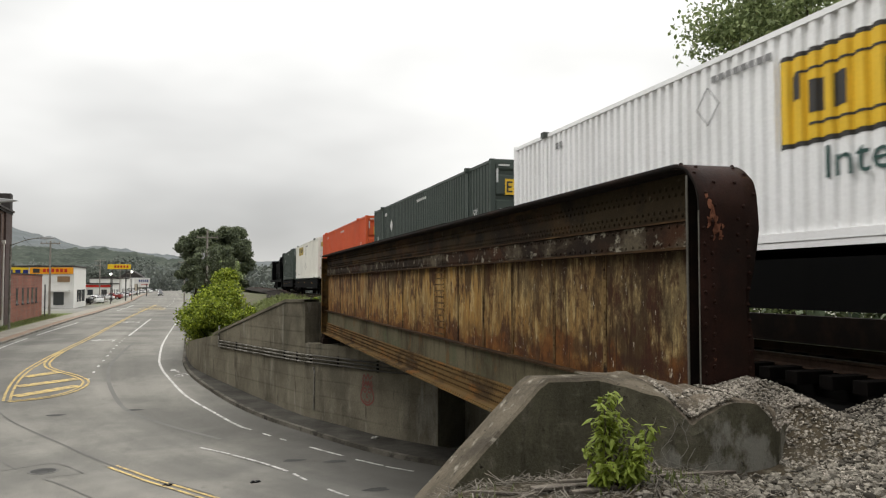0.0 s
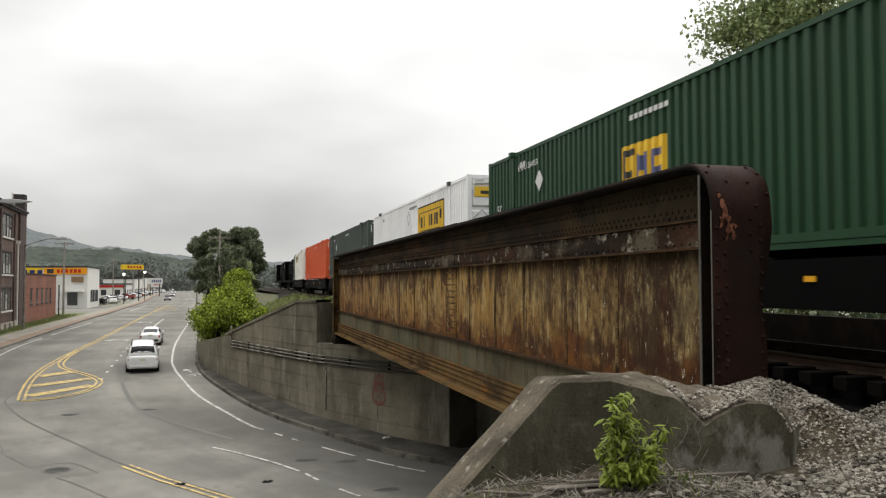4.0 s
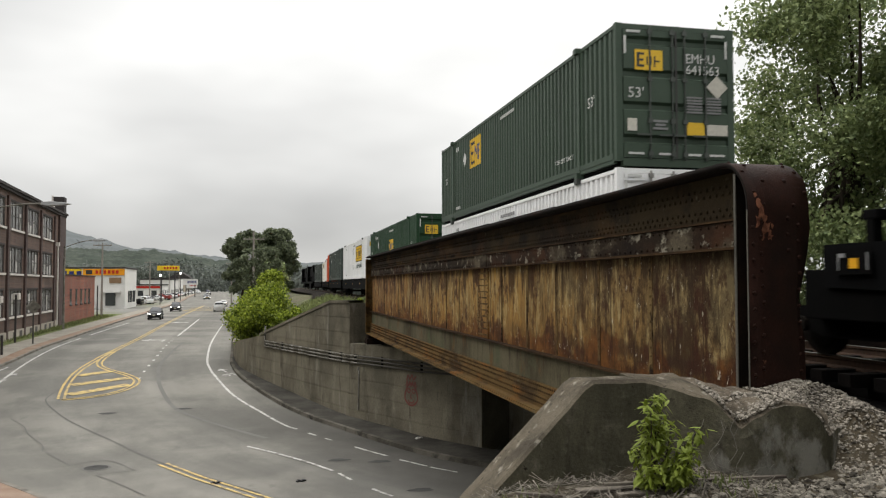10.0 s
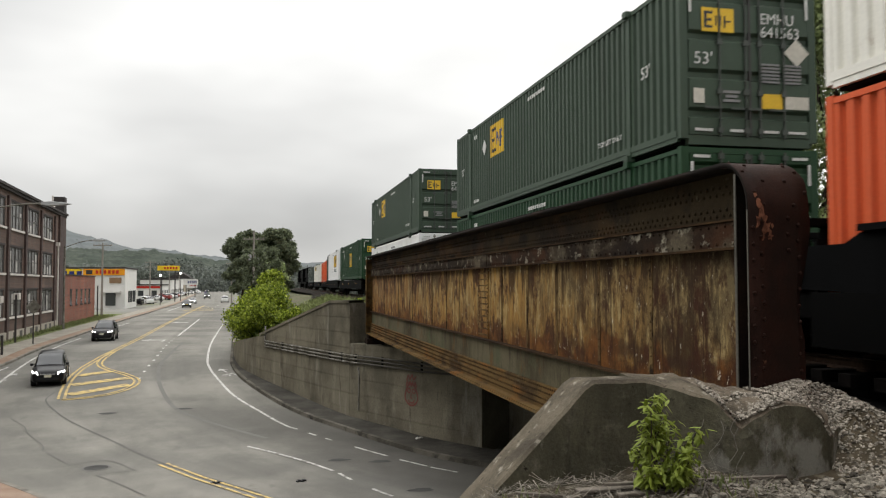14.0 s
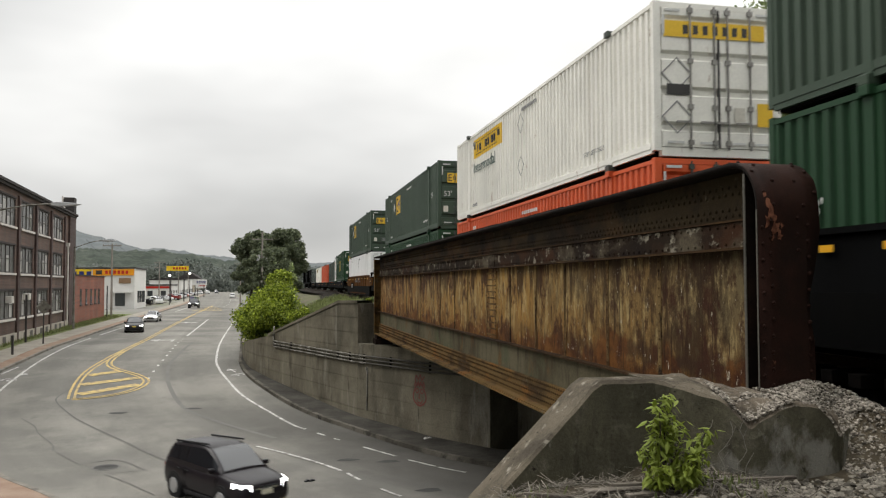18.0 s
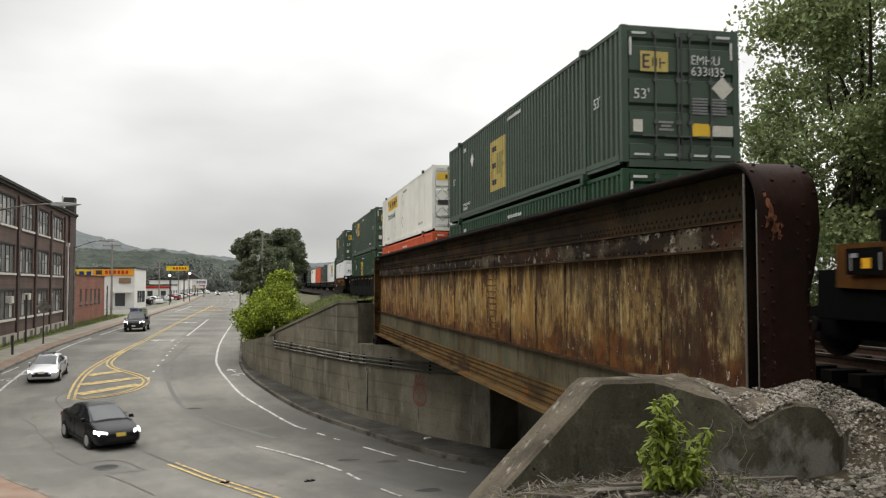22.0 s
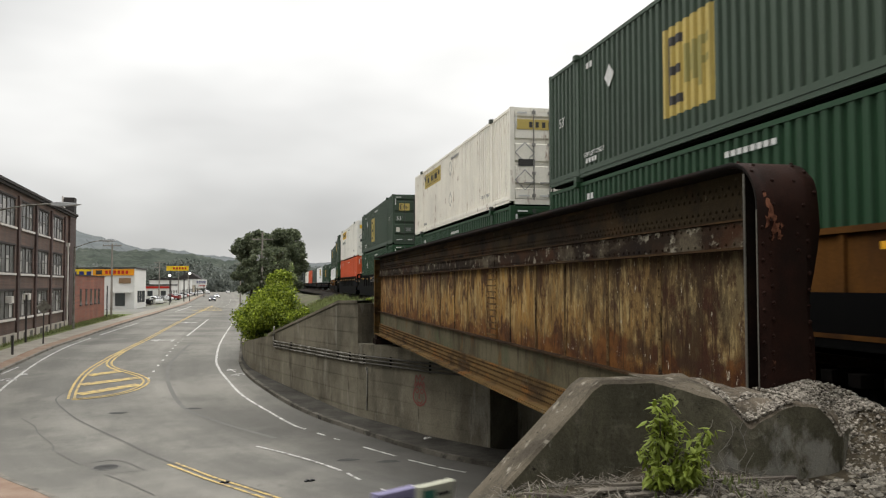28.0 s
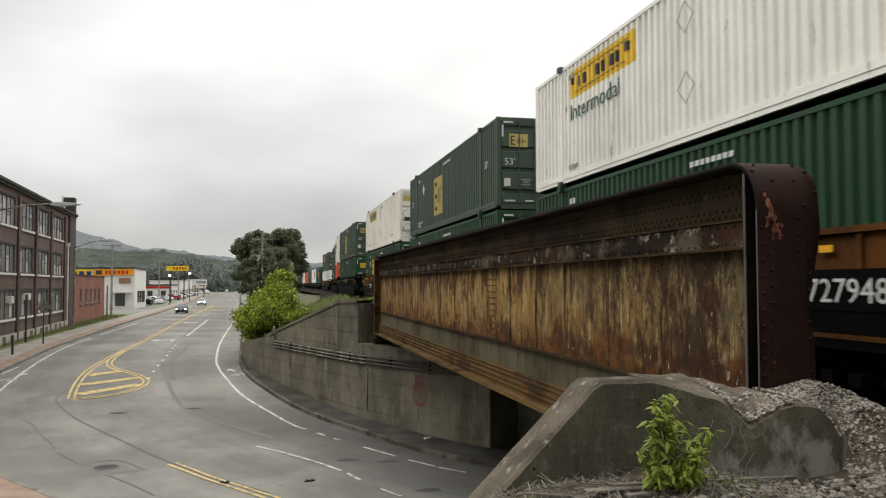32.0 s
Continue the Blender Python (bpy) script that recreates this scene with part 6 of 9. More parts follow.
# locomotives at the head
def locomotive():
    w = thing("locomotive", "dark diesel locomotive with a long hood", "locomotive", group="locomotives of the train")
    bm = nb()
    box(bm, -1.5, 1.5, -21.5, 0, 1.15, 1.5, 0.04)
    part("frame", bm, W_black, w)
    bm = nb()
    box(bm, -0.95, 0.95, -21.0, -5.2, 1.5, 4.1, 0.12)
    box(bm, -1.35, 1.35, -20.6, -16.5, 3.2, 4.45, 0.1)
    part("long_hood", bm, W_black, w)
    bm = nb()
    box(bm, -1.5, 1.5, -5.2, -2.6, 1.5, 4.5, 0.15)
    part("cab", bm, W_black, w)
    bm = nb()
    box(bm, -0.8, 0.8, -2.6, -0.6, 1.5, 3.0, 0.12)
    part("nose", bm, W_black, w)
    for s in (-1, 1):
        bm = nb()
        box(bm, s * 1.5 - 0.01, s * 1.5 + 0.01, -4.8, -3.2, 3.3, 4.0)
        part("cab_window", bm, M_glass, w)
        bm = nb()
        for i in range(14):
            cyl(bm, (s * 1.45, -6.0 - i * 1.1, 1.5), (s * 1.45, -6.0 - i * 1.1, 2.45), 0.02, seg=5)
        cyl(bm, (s * 1.45, -6.0, 2.45), (s * 1.45, -20.3, 2.45), 0.02, seg=5)
        part("hand_rail", bm, W_black, w)
    bm = nb()
    box(bm, -1.3, 1.3, -14, -8, 0.3, 1.15, 0.1)
    part("fuel_tank", bm, W_black, w)
    bogie(w, -3.6)
    bogie(w, -18)
    return w


loco = locomotive()
ride(loco, 116.8, RAIL)
spare(loco, 139.5, RAIL)
# ------------------------------------------------------------------ road vehicles
def car_paint(name, c, rough=0.3, metal=0.2):
    m, n, l, b = nodes_of(name)
    co = coords(n)
    col = mix(n, l, ramp(n, l, noise_tex(n, l, co, 2.0, 4), 0.4, 0.75), c, tuple(v * 0.85 for v in c))
    l.new(col, b.inputs["Base Color"])
    b.inputs["Roughness"].default_value, b.inputs["Metallic"].default_value = rough, metal
    b.inputs["Coat Weight"].default_value, b.inputs["Coat Roughness"].default_value = (0.5 if max(c) > 0.1 else 0.06), 0.08
    b.inputs["Specular IOR Level"].default_value = 0.5 if max(c) > 0.1 else 0.22
    return m


C_white = car_paint("white car paint", (0.72, 0.72, 0.71))
C_silver = car_paint("silver car paint", (0.55, 0.55, 0.56), 0.3, 0.5)
C_black = car_paint("black car paint", (0.004, 0.004, 0.005), 0.28, 0.0)
C_dark = car_paint("dark purple grey car paint", (0.009, 0.007, 0.009), 0.28, 0.0)
C_blue = car_paint("dark blue car paint", (0.010, 0.012, 0.028))
C_grey = car_paint("charcoal car paint", (0.016, 0.016, 0.018), 0.28, 0.1)
C_redw = car_paint("dull red car paint", (0.25, 0.03, 0.025))
G_car = plain("dark car glass", (0.008, 0.009, 0.011), 0.08, 0.0, 0.0, 0.3)
G_screen = plain("windscreen glass", (0.03, 0.033, 0.037), 0.06, 0.0, 0.0, 0.6)
M_tyre = surface("tyre rubber", (0.02, 0.02, 0.02), rough=0.85)
M_rim = plain("alloy rim", (0.5, 0.5, 0.51), 0.3, 0.8)
M_trim = surface("black plastic trim", (0.018, 0.018, 0.019), rough=0.6)
M_head = plain("lit headlamp", (1.0, 0.98, 0.95), 0.2, 0.0, 5.0)
M_lens = plain("clear lamp lens", (0.6, 0.6, 0.6), 0.1)
M_tail = plain("red tail lamp", (0.35, 0.012, 0.012), 0.2)
M_plate = plain("blank number plate", (0.55, 0.53, 0.42), 0.5)
M_yplate = plain("blank yellow number plate", (0.6, 0.45, 0.08), 0.5)
M_chrome = plain("chrome", (0.7, 0.7, 0.7), 0.15, 1.0)

SHAPES = {
    # length, width, wheelbase, wheel radius, body stations (y, low, top, width), glasshouse (y, base z, top z, base width, top width)
    "sedan": (4.55, 1.76, 2.66, 0.32,
              [(-0.5, 0.42, 0.84, 0.76), (-0.485, 0.30, 0.98, 0.88), (-0.44, 0.24, 1.07, 0.95), (-0.32, 0.2, 1.04, 1.0), (-0.12, 0.19, 0.97, 1.0), (0.12, 0.19, 0.95, 1.0), (0.25, 0.19, 0.94, 1.0),
               (0.36, 0.2, 0.87, 0.98), (0.44, 0.22, 0.78, 0.93), (0.485, 0.26, 0.69, 0.84), (0.5, 0.34, 0.56, 0.72)],
              [(-0.395, 1.04, 1.05, 0.80, 0.70), (-0.25, 1.0, 1.36, 0.90, 0.66), (-0.06, 0.96, 1.455, 0.92, 0.68), (0.05, 0.95, 1.43, 0.92, 0.66), (0.255, 0.93, 0.95, 0.86, 0.76)]),
    "suv": (4.5, 1.80, 2.70, 0.36,
            [(-0.5, 0.46, 0.95, 0.82), (-0.49, 0.36, 1.08, 0.92), (-0.45, 0.28, 1.12, 0.97), (-0.3, 0.25, 1.10, 1.0), (-0.1, 0.24, 1.06, 1.0), (0.12, 0.24, 1.04, 1.0), (0.24, 0.24, 1.06, 1.0),
             (0.36, 0.25, 1.0, 0.98), (0.45, 0.28, 0.92, 0.93), (0.488, 0.32, 0.82, 0.86), (0.5, 0.4, 0.66, 0.76)],
            [(-0.485, 1.08, 1.10, 0.86, 0.80), (-0.43, 1.08, 1.56, 0.90, 0.70), (-0.2, 1.07, 1.68, 0.93, 0.72), (0.04, 1.05, 1.66, 0.93, 0.70), (0.25, 1.03, 1.06, 0.88, 0.80)]),
    "van": (5.08, 1.96, 3.03, 0.34,
            [(-0.5, 0.44, 0.92, 0.84), (-0.49, 0.34, 1.06, 0.92), (-0.45, 0.26, 1.10, 0.97), (-0.3, 0.22, 1.10, 1.0), (-0.1, 0.2, 1.08, 1.0), (0.14, 0.2, 1.05, 1.0), (0.28, 0.2, 1.05, 1.0),
             (0.38, 0.22, 0.98, 0.97), (0.45, 0.24, 0.86, 0.91), (0.488, 0.28, 0.74, 0.82), (0.5, 0.36, 0.6, 0.72)],
            [(-0.485, 1.07, 1.1, 0.88, 0.82), (-0.44, 1.08, 1.66, 0.91, 0.74), (-0.2, 1.07, 1.76, 0.93, 0.75), (0.06, 1.05, 1.74, 0.93, 0.73), (0.30, 1.02, 1.05, 0.88, 0.80)]),
    "pickup": (5.75, 1.98, 3.55, 0.39,
               [(-0.5, 0.55, 1.12, 0.90), (-0.49, 0.45, 1.16, 0.96), (-0.45, 0.42, 1.17, 1.0), (-0.3, 0.40, 1.17, 1.0), (-0.13, 0.40, 1.17, 1.0), (0.1, 0.40, 1.16, 1.0), (0.24, 0.40, 1.18, 1.0),
                (0.36, 0.40, 1.14, 0.98), (0.46, 0.42, 1.08, 0.94), (0.492, 0.46, 0.98, 0.89), (0.5, 0.5, 0.8, 0.84)],
               [(-0.125, 1.16, 1.2, 0.90, 0.84), (-0.105, 1.16, 1.80, 0.91, 0.74), (0.0, 1.16, 1.86, 0.92, 0.75), (0.09, 1.16, 1.84, 0.92, 0.74), (0.22, 1.14, 1.18, 0.88, 0.80)]),
}


def compact(rows_, k):
    return [(r[0], *(v * k if v > 0.15 and i < 2 else v for i, v in enumerate(r[1:]))) for r in rows_]


def vehicle(kind, paint, label, category="car", lit=False, plate=None, sunroof=False, roof_bars=False, parked=None, size=0.93):
    L, W, WB, RW, body, cab = SHAPES[kind]
    L, W, WB, RW, body, cab = size * L, size * W, size * WB, size * RW, compact(body, size), compact(cab, size)
    hw = W / 2
    v = thing({"sedan": "car", "suv": "suv", "van": "minivan", "pickup": "pickup_truck"}[kind], label, category, group="road vehicles")
    # body shell, lofted through smoothed stations
    def smoothed(rows_, k):
        out = []
        for q in range(len(rows_) - 1):
            p0, p1, p2, p3 = rows_[max(q - 1, 0)], rows_[q], rows_[q + 1], rows_[min(q + 2, len(rows_) - 1)]
            for e in range(k):
                u = e / k
                out.append(tuple(0.5 * (2 * b + (c - a) * u + (2 * a - 5 * b + 4 * c - d) * u * u + (3 * b - a - 3 * c + d) * u ** 3) for a, b, c, d in zip(p0, p1, p2, p3)))
        return out + [rows_[-1]]

    bm = nb()
    rings = []
    for fy, zl, zt, fw in smoothed(body, 3):
        y, w = fy * L, fw * hw
        h = zt - zl
        half = [(w * 0.84, zl), (w * 0.95, zl + 0.05), (w * 0.985, zl + 0.26 * h), (w, zl + 0.5 * h), (w * 0.985, zl + 0.64 * h), (w * 0.955, zl + 0.82 * h), (w * 0.90, zl + 0.94 * h), (w * 0.8, zt), (w * 0.5, zt + 0.018), (w * 0.2, zt + 0.026)]
        pts = half + [(-x, z) for x, z in half[::-1]]
        rings.append([bm.verts.new((x, y, z)) for x, z in pts])
    for a, b in zip(rings, rings[1:]):
        n_ = len(a)
        for i in range(n_):
            bm.faces.new((a[i], a[(i + 1) % n_], b[(i + 1) % n_], b[i]))
    bm.faces.new(rings[0])
    bm.faces.new(rings[-1][::-1])
    bmesh.ops.recalc_face_normals(bm, faces=bm.faces[:])
    part("body", bm, paint, v, "", True)
    if kind == "pickup":
        bm = nb()
        box(bm, -hw * 0.86, hw * 0.86, -0.485 * L, -0.14 * L, 1.116, 1.13)
        part("bed_floor", bm, M_trim, v, "black bed of the pickup")
        for s in (-1, 1):
            bm = nb()
            box(bm, s * hw * 0.93 - 0.06, s * hw * 0.93 + 0.06, -0.495 * L, -0.13 * L, 1.04, 1.30, 0.03)
            part("bed_side", bm, paint, v)
        bm = nb()
        box(bm, -hw * 0.88, hw * 0.88, -0.499 * L, -0.487 * L, 0.7, 1.30, 0.02)
        part("tailgate", bm, paint, v)
    # cab shell with its glass laid into it
    cr = [(fy * L, zb, zt, fb * hw, ft * hw) for fy, zb, zt, fb, ft in cab]
    st = smoothed(cr, 5)
    bm = nb()
    rings = []
    for y, zb, zt, wb_, wt in st:
        h = max(zt - zb, 0.0)
        half = [(wb_, zb - 0.05), (wb_ * 0.99, zb + 0.02), (wb_ + (wt - wb_) * 0.55, zb + 0.55 * h), (wt + 0.02, zb + 0.84 * h), (wt * 0.93, zb + 0.955 * h), (wt * 0.7, zt + 0.012), (wt * 0.3, zt + 0.03)]
        rings.append([bm.verts.new((x, y, z)) for x, z in half + [(-x, z) for x, z in half[::-1]]])
    for a, b in zip(rings, rings[1:]):
        for i in range(len(a) - 1):
            bm.faces.new((a[i], a[i + 1], b[i + 1], b[i]))
    bm.faces.new(rings[0])
    bm.faces.new(rings[-1][::-1])
    bmesh.ops.recalc_face_normals(bm, faces=bm.faces[:])
    part("roof", bm, paint, v, "", True)

    def station(y):
        for a, b in zip(st, st[1:]):
            if a[0] <= y <= b[0]:
                u = (y - a[0]) / max(b[0] - a[0], 1e-6)
                return tuple(p + (q - p) * u for p, q in zip(a, b))
        return st[-1] if y > 0 else st[0]

    def side_at(y, f, s):
        _, zb, zt, wb_, wt = station(y)
        h = max(zt - zb, 0.0)
        x = wb_ * 0.99 + (wb_ + (wt - wb_) * 0.55 - wb_ * 0.99) * f / 0.55 if f < 0.55 else wb_ + (wt - wb_) * 0.55 + (wt + 0.02 - wb_ - (wt - wb_) * 0.55) * (f - 0.55) / 0.29
        return (s * (x + 0.008), y, zb + f * h + (0.02 if f < 0.1 else 0))

    y_rear, y_front = cr[0][0], cr[-1][0]
    if kind == "pickup":
        cuts = [(y_rear + 0.16, y_rear + 0.95), (y_rear + 1.05, y_front - 0.22)]
    else:
        yb_ = cr[2][0] + 0.02
        cuts = [(y_rear + (0.42 if kind == "sedan" else 0.22), yb_ - 0.04), (yb_ + 0.05, y_front - 0.26)]
        if kind != "sedan":
            ym_ = cr[1][0] + 0.5
            cuts = [(y_rear + 0.24, ym_ - 0.02), (ym_ + 0.02, yb_ - 0.02), (yb_ + 0.02, cuts[1][1])]
    for s in (-1, 1):
        for ya, yb2 in cuts:
            bm = nb()
            cols_ = [ya + (yb2 - ya) * k / 6 for k in range(7)]
            lo = [bm.verts.new(side_at(y, 0.09, s)) for y in cols_]
            md = [bm.verts.new(side_at(y, 0.54, s)) for y in cols_]
            hi = [bm.verts.new(side_at(y, 0.82, s)) for y in cols_]
            for a, b in ((lo, md), (md, hi)):
                for k in range(6):
                    bm.faces.new((a[k], a[k + 1], b[k + 1], b[k]))
            bmesh.ops.recalc_face_normals(bm, faces=bm.faces[:])
            part("side_window", bm, G_car, v, "dark side glass", True)
    for nm, ya, yb2, mat in (("rear_window", y_rear + 0.10 * (cr[1][0] - y_rear), cr[1][0] - 0.06 * (cr[1][0] - y_rear), G_car), ("windscreen", cr[-2][0] + 0.10 * (y_front - cr[-2][0]), y_front - 0.05 * (y_front - cr[-2][0]), G_screen)):
        bm = nb()
        rows_ = []
        for k in range(7):
            y = ya + (yb2 - ya) * k / 6
            _, zb, zt, wb_, wt = station(y)
            rows_.append([bm.verts.new((u * wt * 0.93, y, zt + 0.045 - 0.03 * abs(u) ** 2)) for u in (-1, -0.5, 0, 0.5, 1)])
        for a, b in zip(rows_, rows_[1:]):
            for k in range(4):
                bm.faces.new((a[k], a[k + 1], b[k + 1], b[k]))
        bmesh.ops.recalc_face_normals(bm, faces=bm.faces[:])
        part(nm, bm, mat, v, "", True)
    for s in (-1, 1):
        bm = nb()
        ym = y_front - 0.30
        box(bm, s * hw * 1.04 - 0.08, s * hw * 1.04 + 0.08, ym - 0.07, ym + 0.05, cr[-1][1] + 0.01, cr[-1][1] + 0.14, 0.04)
        part("mirror", bm, paint if paint is not C_grey else M_trim, v)
        # door seams, sill and handles
        for ys_ in (cuts[-1][0] - 0.05, cuts[-1][1] + 0.12, max(cuts[-2][0] if kind != "suv" else cuts[-2][0] - 0.02, -WB / 2 + 0.5)):
            bm = nb()
            box(bm, s * hw * 0.985 - 0.012, s * hw * 0.985 + 0.016, ys_ - 0.006, ys_ + 0.006, 0.32, 0.85)
            part("door_seam", bm, M_trim, v)
        bm = nb()
        box(bm, s * hw * 0.97 - 0.03, s * hw * 0.97 + 0.03, -WB / 2 + 0.45, WB / 2 - 0.5, 0.2, 0.29, 0.02)
        part("sill_trim", bm, M_trim, v)
        for ys_ in (cuts[-1][0] + 0.12, cuts[-2][0] + 0.25 if kind == "sedan" else cuts[-2][0] + 0.1):
            bm = nb()
            box(bm, s * hw * 0.98 - 0.01, s * hw * 0.98 + 0.03, ys_ - 0.09, ys_ + 0.09, 0.78, 0.81, 0.008)
            part("door_handle", bm, M_trim if paint in (C_black, C_dark, C_grey) else paint, v)
    # wheels
    for s in (-1, 1):
        for wy in (-WB / 2 - 0.02 * L, WB / 2 - 0.02 * L):
            bm = nb()
            cyl(bm, (s * (hw - 0.20), wy, RW), (s * (hw + 0.004), wy, RW), RW * 1.2, RW * 1.17, 20)
            part("wheel_arch", bm, M_trim, v)
            wh = nb()
            cyl(wh, (s * (hw - 0.18), wy, RW), (s * (hw + 0.02), wy, RW), RW, RW * 0.97, 20)
            wheel = part("wheel", wh, M_tyre, v)
            bm = nb()
            cyl(bm, (s * (hw + 0.021), wy, RW), (s * (hw + 0.032), wy, RW), RW * 0.66, RW * 0.6, 16)
            part("rim", bm, M_rim, wheel)
    zf, zr_ = body[-3][2], body[2][2]
    yf, yr = body[-2][0] * L, body[0][0] * L
    for s in (-1, 1):
        bm = nb()
        prism(bm, [(s * hw * 0.56, yf + 0.045), (s * hw * 0.86, yf - 0.06), (s * hw * 0.945, yf - 0.38), (s * hw * 0.72, yf - 0.22)], zf - 0.27, lambda x, y: zf - 0.045 + 0.035 * (abs(x) > hw * 0.88))
        part("headlamp", bm, M_head if lit else M_lens, v, "lit white headlamp" if lit else "clear headlamp")
        bm = nb()
        box(bm, s * hw * 0.73 - 0.14, s * hw * 0.73 + 0.14, yr + 0.012, yr + 0.26, zr_ - 0.30, zr_ - 0.15, 0.03)
        part("tail_lamp", bm, M_tail, v, "red tail lamp")
    bm = nb()
    box(bm, -hw * 0.42, hw * 0.42, body[-1][0] * L - 0.06, body[-1][0] * L + 0.012, zf - 0.22, zf - 0.1, 0.02)
    box(bm, -hw * 0.6, hw * 0.6, body[-1][0] * L - 0.06, body[-1][0] * L + 0.008, 0.34, 0.48, 0.02)
    part("grille", bm, M_trim, v, "dark grille")
    if kind in ("suv", "pickup"):
        bm = nb()
        box(bm, -hw * 0.44, hw * 0.44, body[-1][0] * L - 0.03, body[-1][0] * L + 0.02, zf - 0.17, zf - 0.14, 0.008)
        part("grille_bar", bm, M_chrome, v, "chrome grille bar")
    bm = nb()
    box(bm, -0.16, 0.16, body[-1][0] * L + 0.005, body[-1][0] * L + 0.022, 0.50, 0.62)
    part("number_plate", bm, plate or M_plate, v, "blank number plate")
    bm = nb()
    box(bm, -0.16, 0.16, yr - 0.02, yr - 0.004, 0.68, 0.80)
    part("number_plate", bm, M_plate, v, "blank number plate")
    bm = nb()
    box(bm, -hw * 0.8, hw * 0.8, yr - 0.012, yr + 0.1, 0.34, 0.46, 0.02)
    part("rear_bumper_trim", bm, M_trim if kind != "van" else paint, v)
    if sunroof:
        bm = nb()
        y, zb, zt, wb_, xt = cr[2]
        box(bm, -xt * 0.62, xt * 0.62, y - 0.12, y + 0.40, zt + 0.03, zt + 0.045)
        part("sunroof", bm, G_car, v, "dark glass sunroof")
    if roof_bars:
        for s in (-1, 1):
            bm = nb()
            cyl(bm, (s * cr[2][4] * 0.93, cr[1][0] + 0.1, cr[1][2] + 0.07), (s * cr[2][4] * 0.93, cr[3][0] - 0.1, cr[3][2] + 0.08), 0.025, seg=6)
            part("roof_bar", bm, M_trim, v)
    if parked is not None:
        v.matrix_basis = parked
    return v


LANE_IN = catmull(V2((-60, 900), (-26, 420), (-16.4, 260), (-14.9, 200), (-14.3, 180), (-13.8, 150), (-13.3, 130), (-13.0, 110), (-12.6, 90), (-12.1, 75), (-11.75, 65), (-11.5, 56), (-11.1, 50), (-10.5, 45.2),
                     (-9.3, 40.6), (-7.9, 36.6), (-6.1, 32), (-3.95, 27.5), (-2.6, 25.2), (-1.1, 22.9), (1.2, 19.6), (4.2, 16.2), (8.5, 12.6), (14, 9.4), (24, 5), (60, -6), (160, -30)), 24)
LANE_PICK = [p for p in LANE_IN if p.y > 32.01] + catmull(V2((-6.1, 32), (-3.6, 26.0), (-1.8, 21.8), (0.2, 17.9), (2.15, 15.2), (3.57, 13.57), (6.6, 10.8), (14, 6.5), (24, 2.5), (60, -8), (160, -32)), 24)
LANE_OUT = catmull(V2((60, 0), (30, 8.5), (20, 12.2), (12.5, 16.6), (8.8, 20), (6.6, 22.6), (4.3, 25.4), (1.2, 30.7), (-1.2, 35.8), (-3, 40.3), (-4.1, 45.2), (-4.75, 50.5), (-5.1, 57), (-5.5, 70), (-5.9, 88),
                      (-6.35, 110), (-6.7, 135), (-7.8, 180), (-10.5, 240), (-19, 400), (-45, 800)), 24)


def on_lane(lane, d):
    """The pose on a lane, d metres from its start."""
    acc = 0.0
    for a, b in zip(lane, lane[1:]):
        seg = (b - a).length
        if acc + seg >= d or b is lane[-1]:
            u = (d - acc) / seg
            p, t = a + (b - a) * u, (b - a).normalized()
            z0, z1 = ground_z(p.y - t.y), ground_z(p.y + t.y)
            return pose(p.x, p.y, ground_z(p.y), math.degrees(math.atan2(z1 - z0, 2)), 0, math.degrees(math.atan2(-t.x, t.y)))
        acc += seg


TRAFFIC = []


def drive(ob, lane, knots, v0, v1, more=None):
    """knots: (seconds, metres along the lane); before and after them the speed stays v0 and v1."""
    def middle(s):
        """From the bumper to the car's middle."""
        return s + (-1.8 + 1.4 * min(max((s - 862) / 14, 0), 1) if lane is not LANE_OUT else 0.3)
    knots = [(t, middle(s)) for t, s in knots]
    rows, (ta, sa), (tb, sb) = [], knots[0], knots[-1]
    t = ta
    early = []
    while t > -2:
        t -= 2
        early.append((t, sa - v0 * (ta - t)))
    rows = early[::-1] + list(knots)
    t = tb
    while t < 34:
        t += 2 if t < 30 else 4
        rows.append((t, sb + v1 * (t - tb)))
    TRAFFIC.append((ob, lane, rows, more))


drive(vehicle("sedan", C_white, "white four-door sedan driving away on the road", size=0.83), LANE_OUT,
      [(0.5, 62.8), (1, 68.9), (1.5, 74.7), (2, 79.9), (2.5, 84.9), (3, 90.0), (3.5, 95.6), (4.5, 108.3), (5.5, 124.8), (6.5, 144.6), (7.5, 164), (8.5, 182)], 12.6, 17)
drive(vehicle("van", C_white, "white minivan driving away on the road", "van", roof_bars=True, size=0.865), LANE_OUT,
      [(1.5, 61.5), (2, 68.0), (2.5, 73.8), (3, 79.0), (3.5, 83.7), (4.5, 93.6), (5.5, 105.4), (6.5, 119.0), (7.5, 134.2), (8.5, 150.8), (9.5, 167.9)], 14.6, 17)
drive(vehicle("suv", C_black, "black sport utility car with lit headlamps coming along the road", "suv", lit=True, size=0.875), LANE_IN,
      [(6, 719.5), (8, 760), (9, 777), (10, 795.3), (11, 814.6), (12, 833.4), (13, 846.9), (13.5, 852.2), (14, 857.5), (14.5, 862.4), (15, 867.5), (16, 879.5), (16.5, 886)], 20, 14)
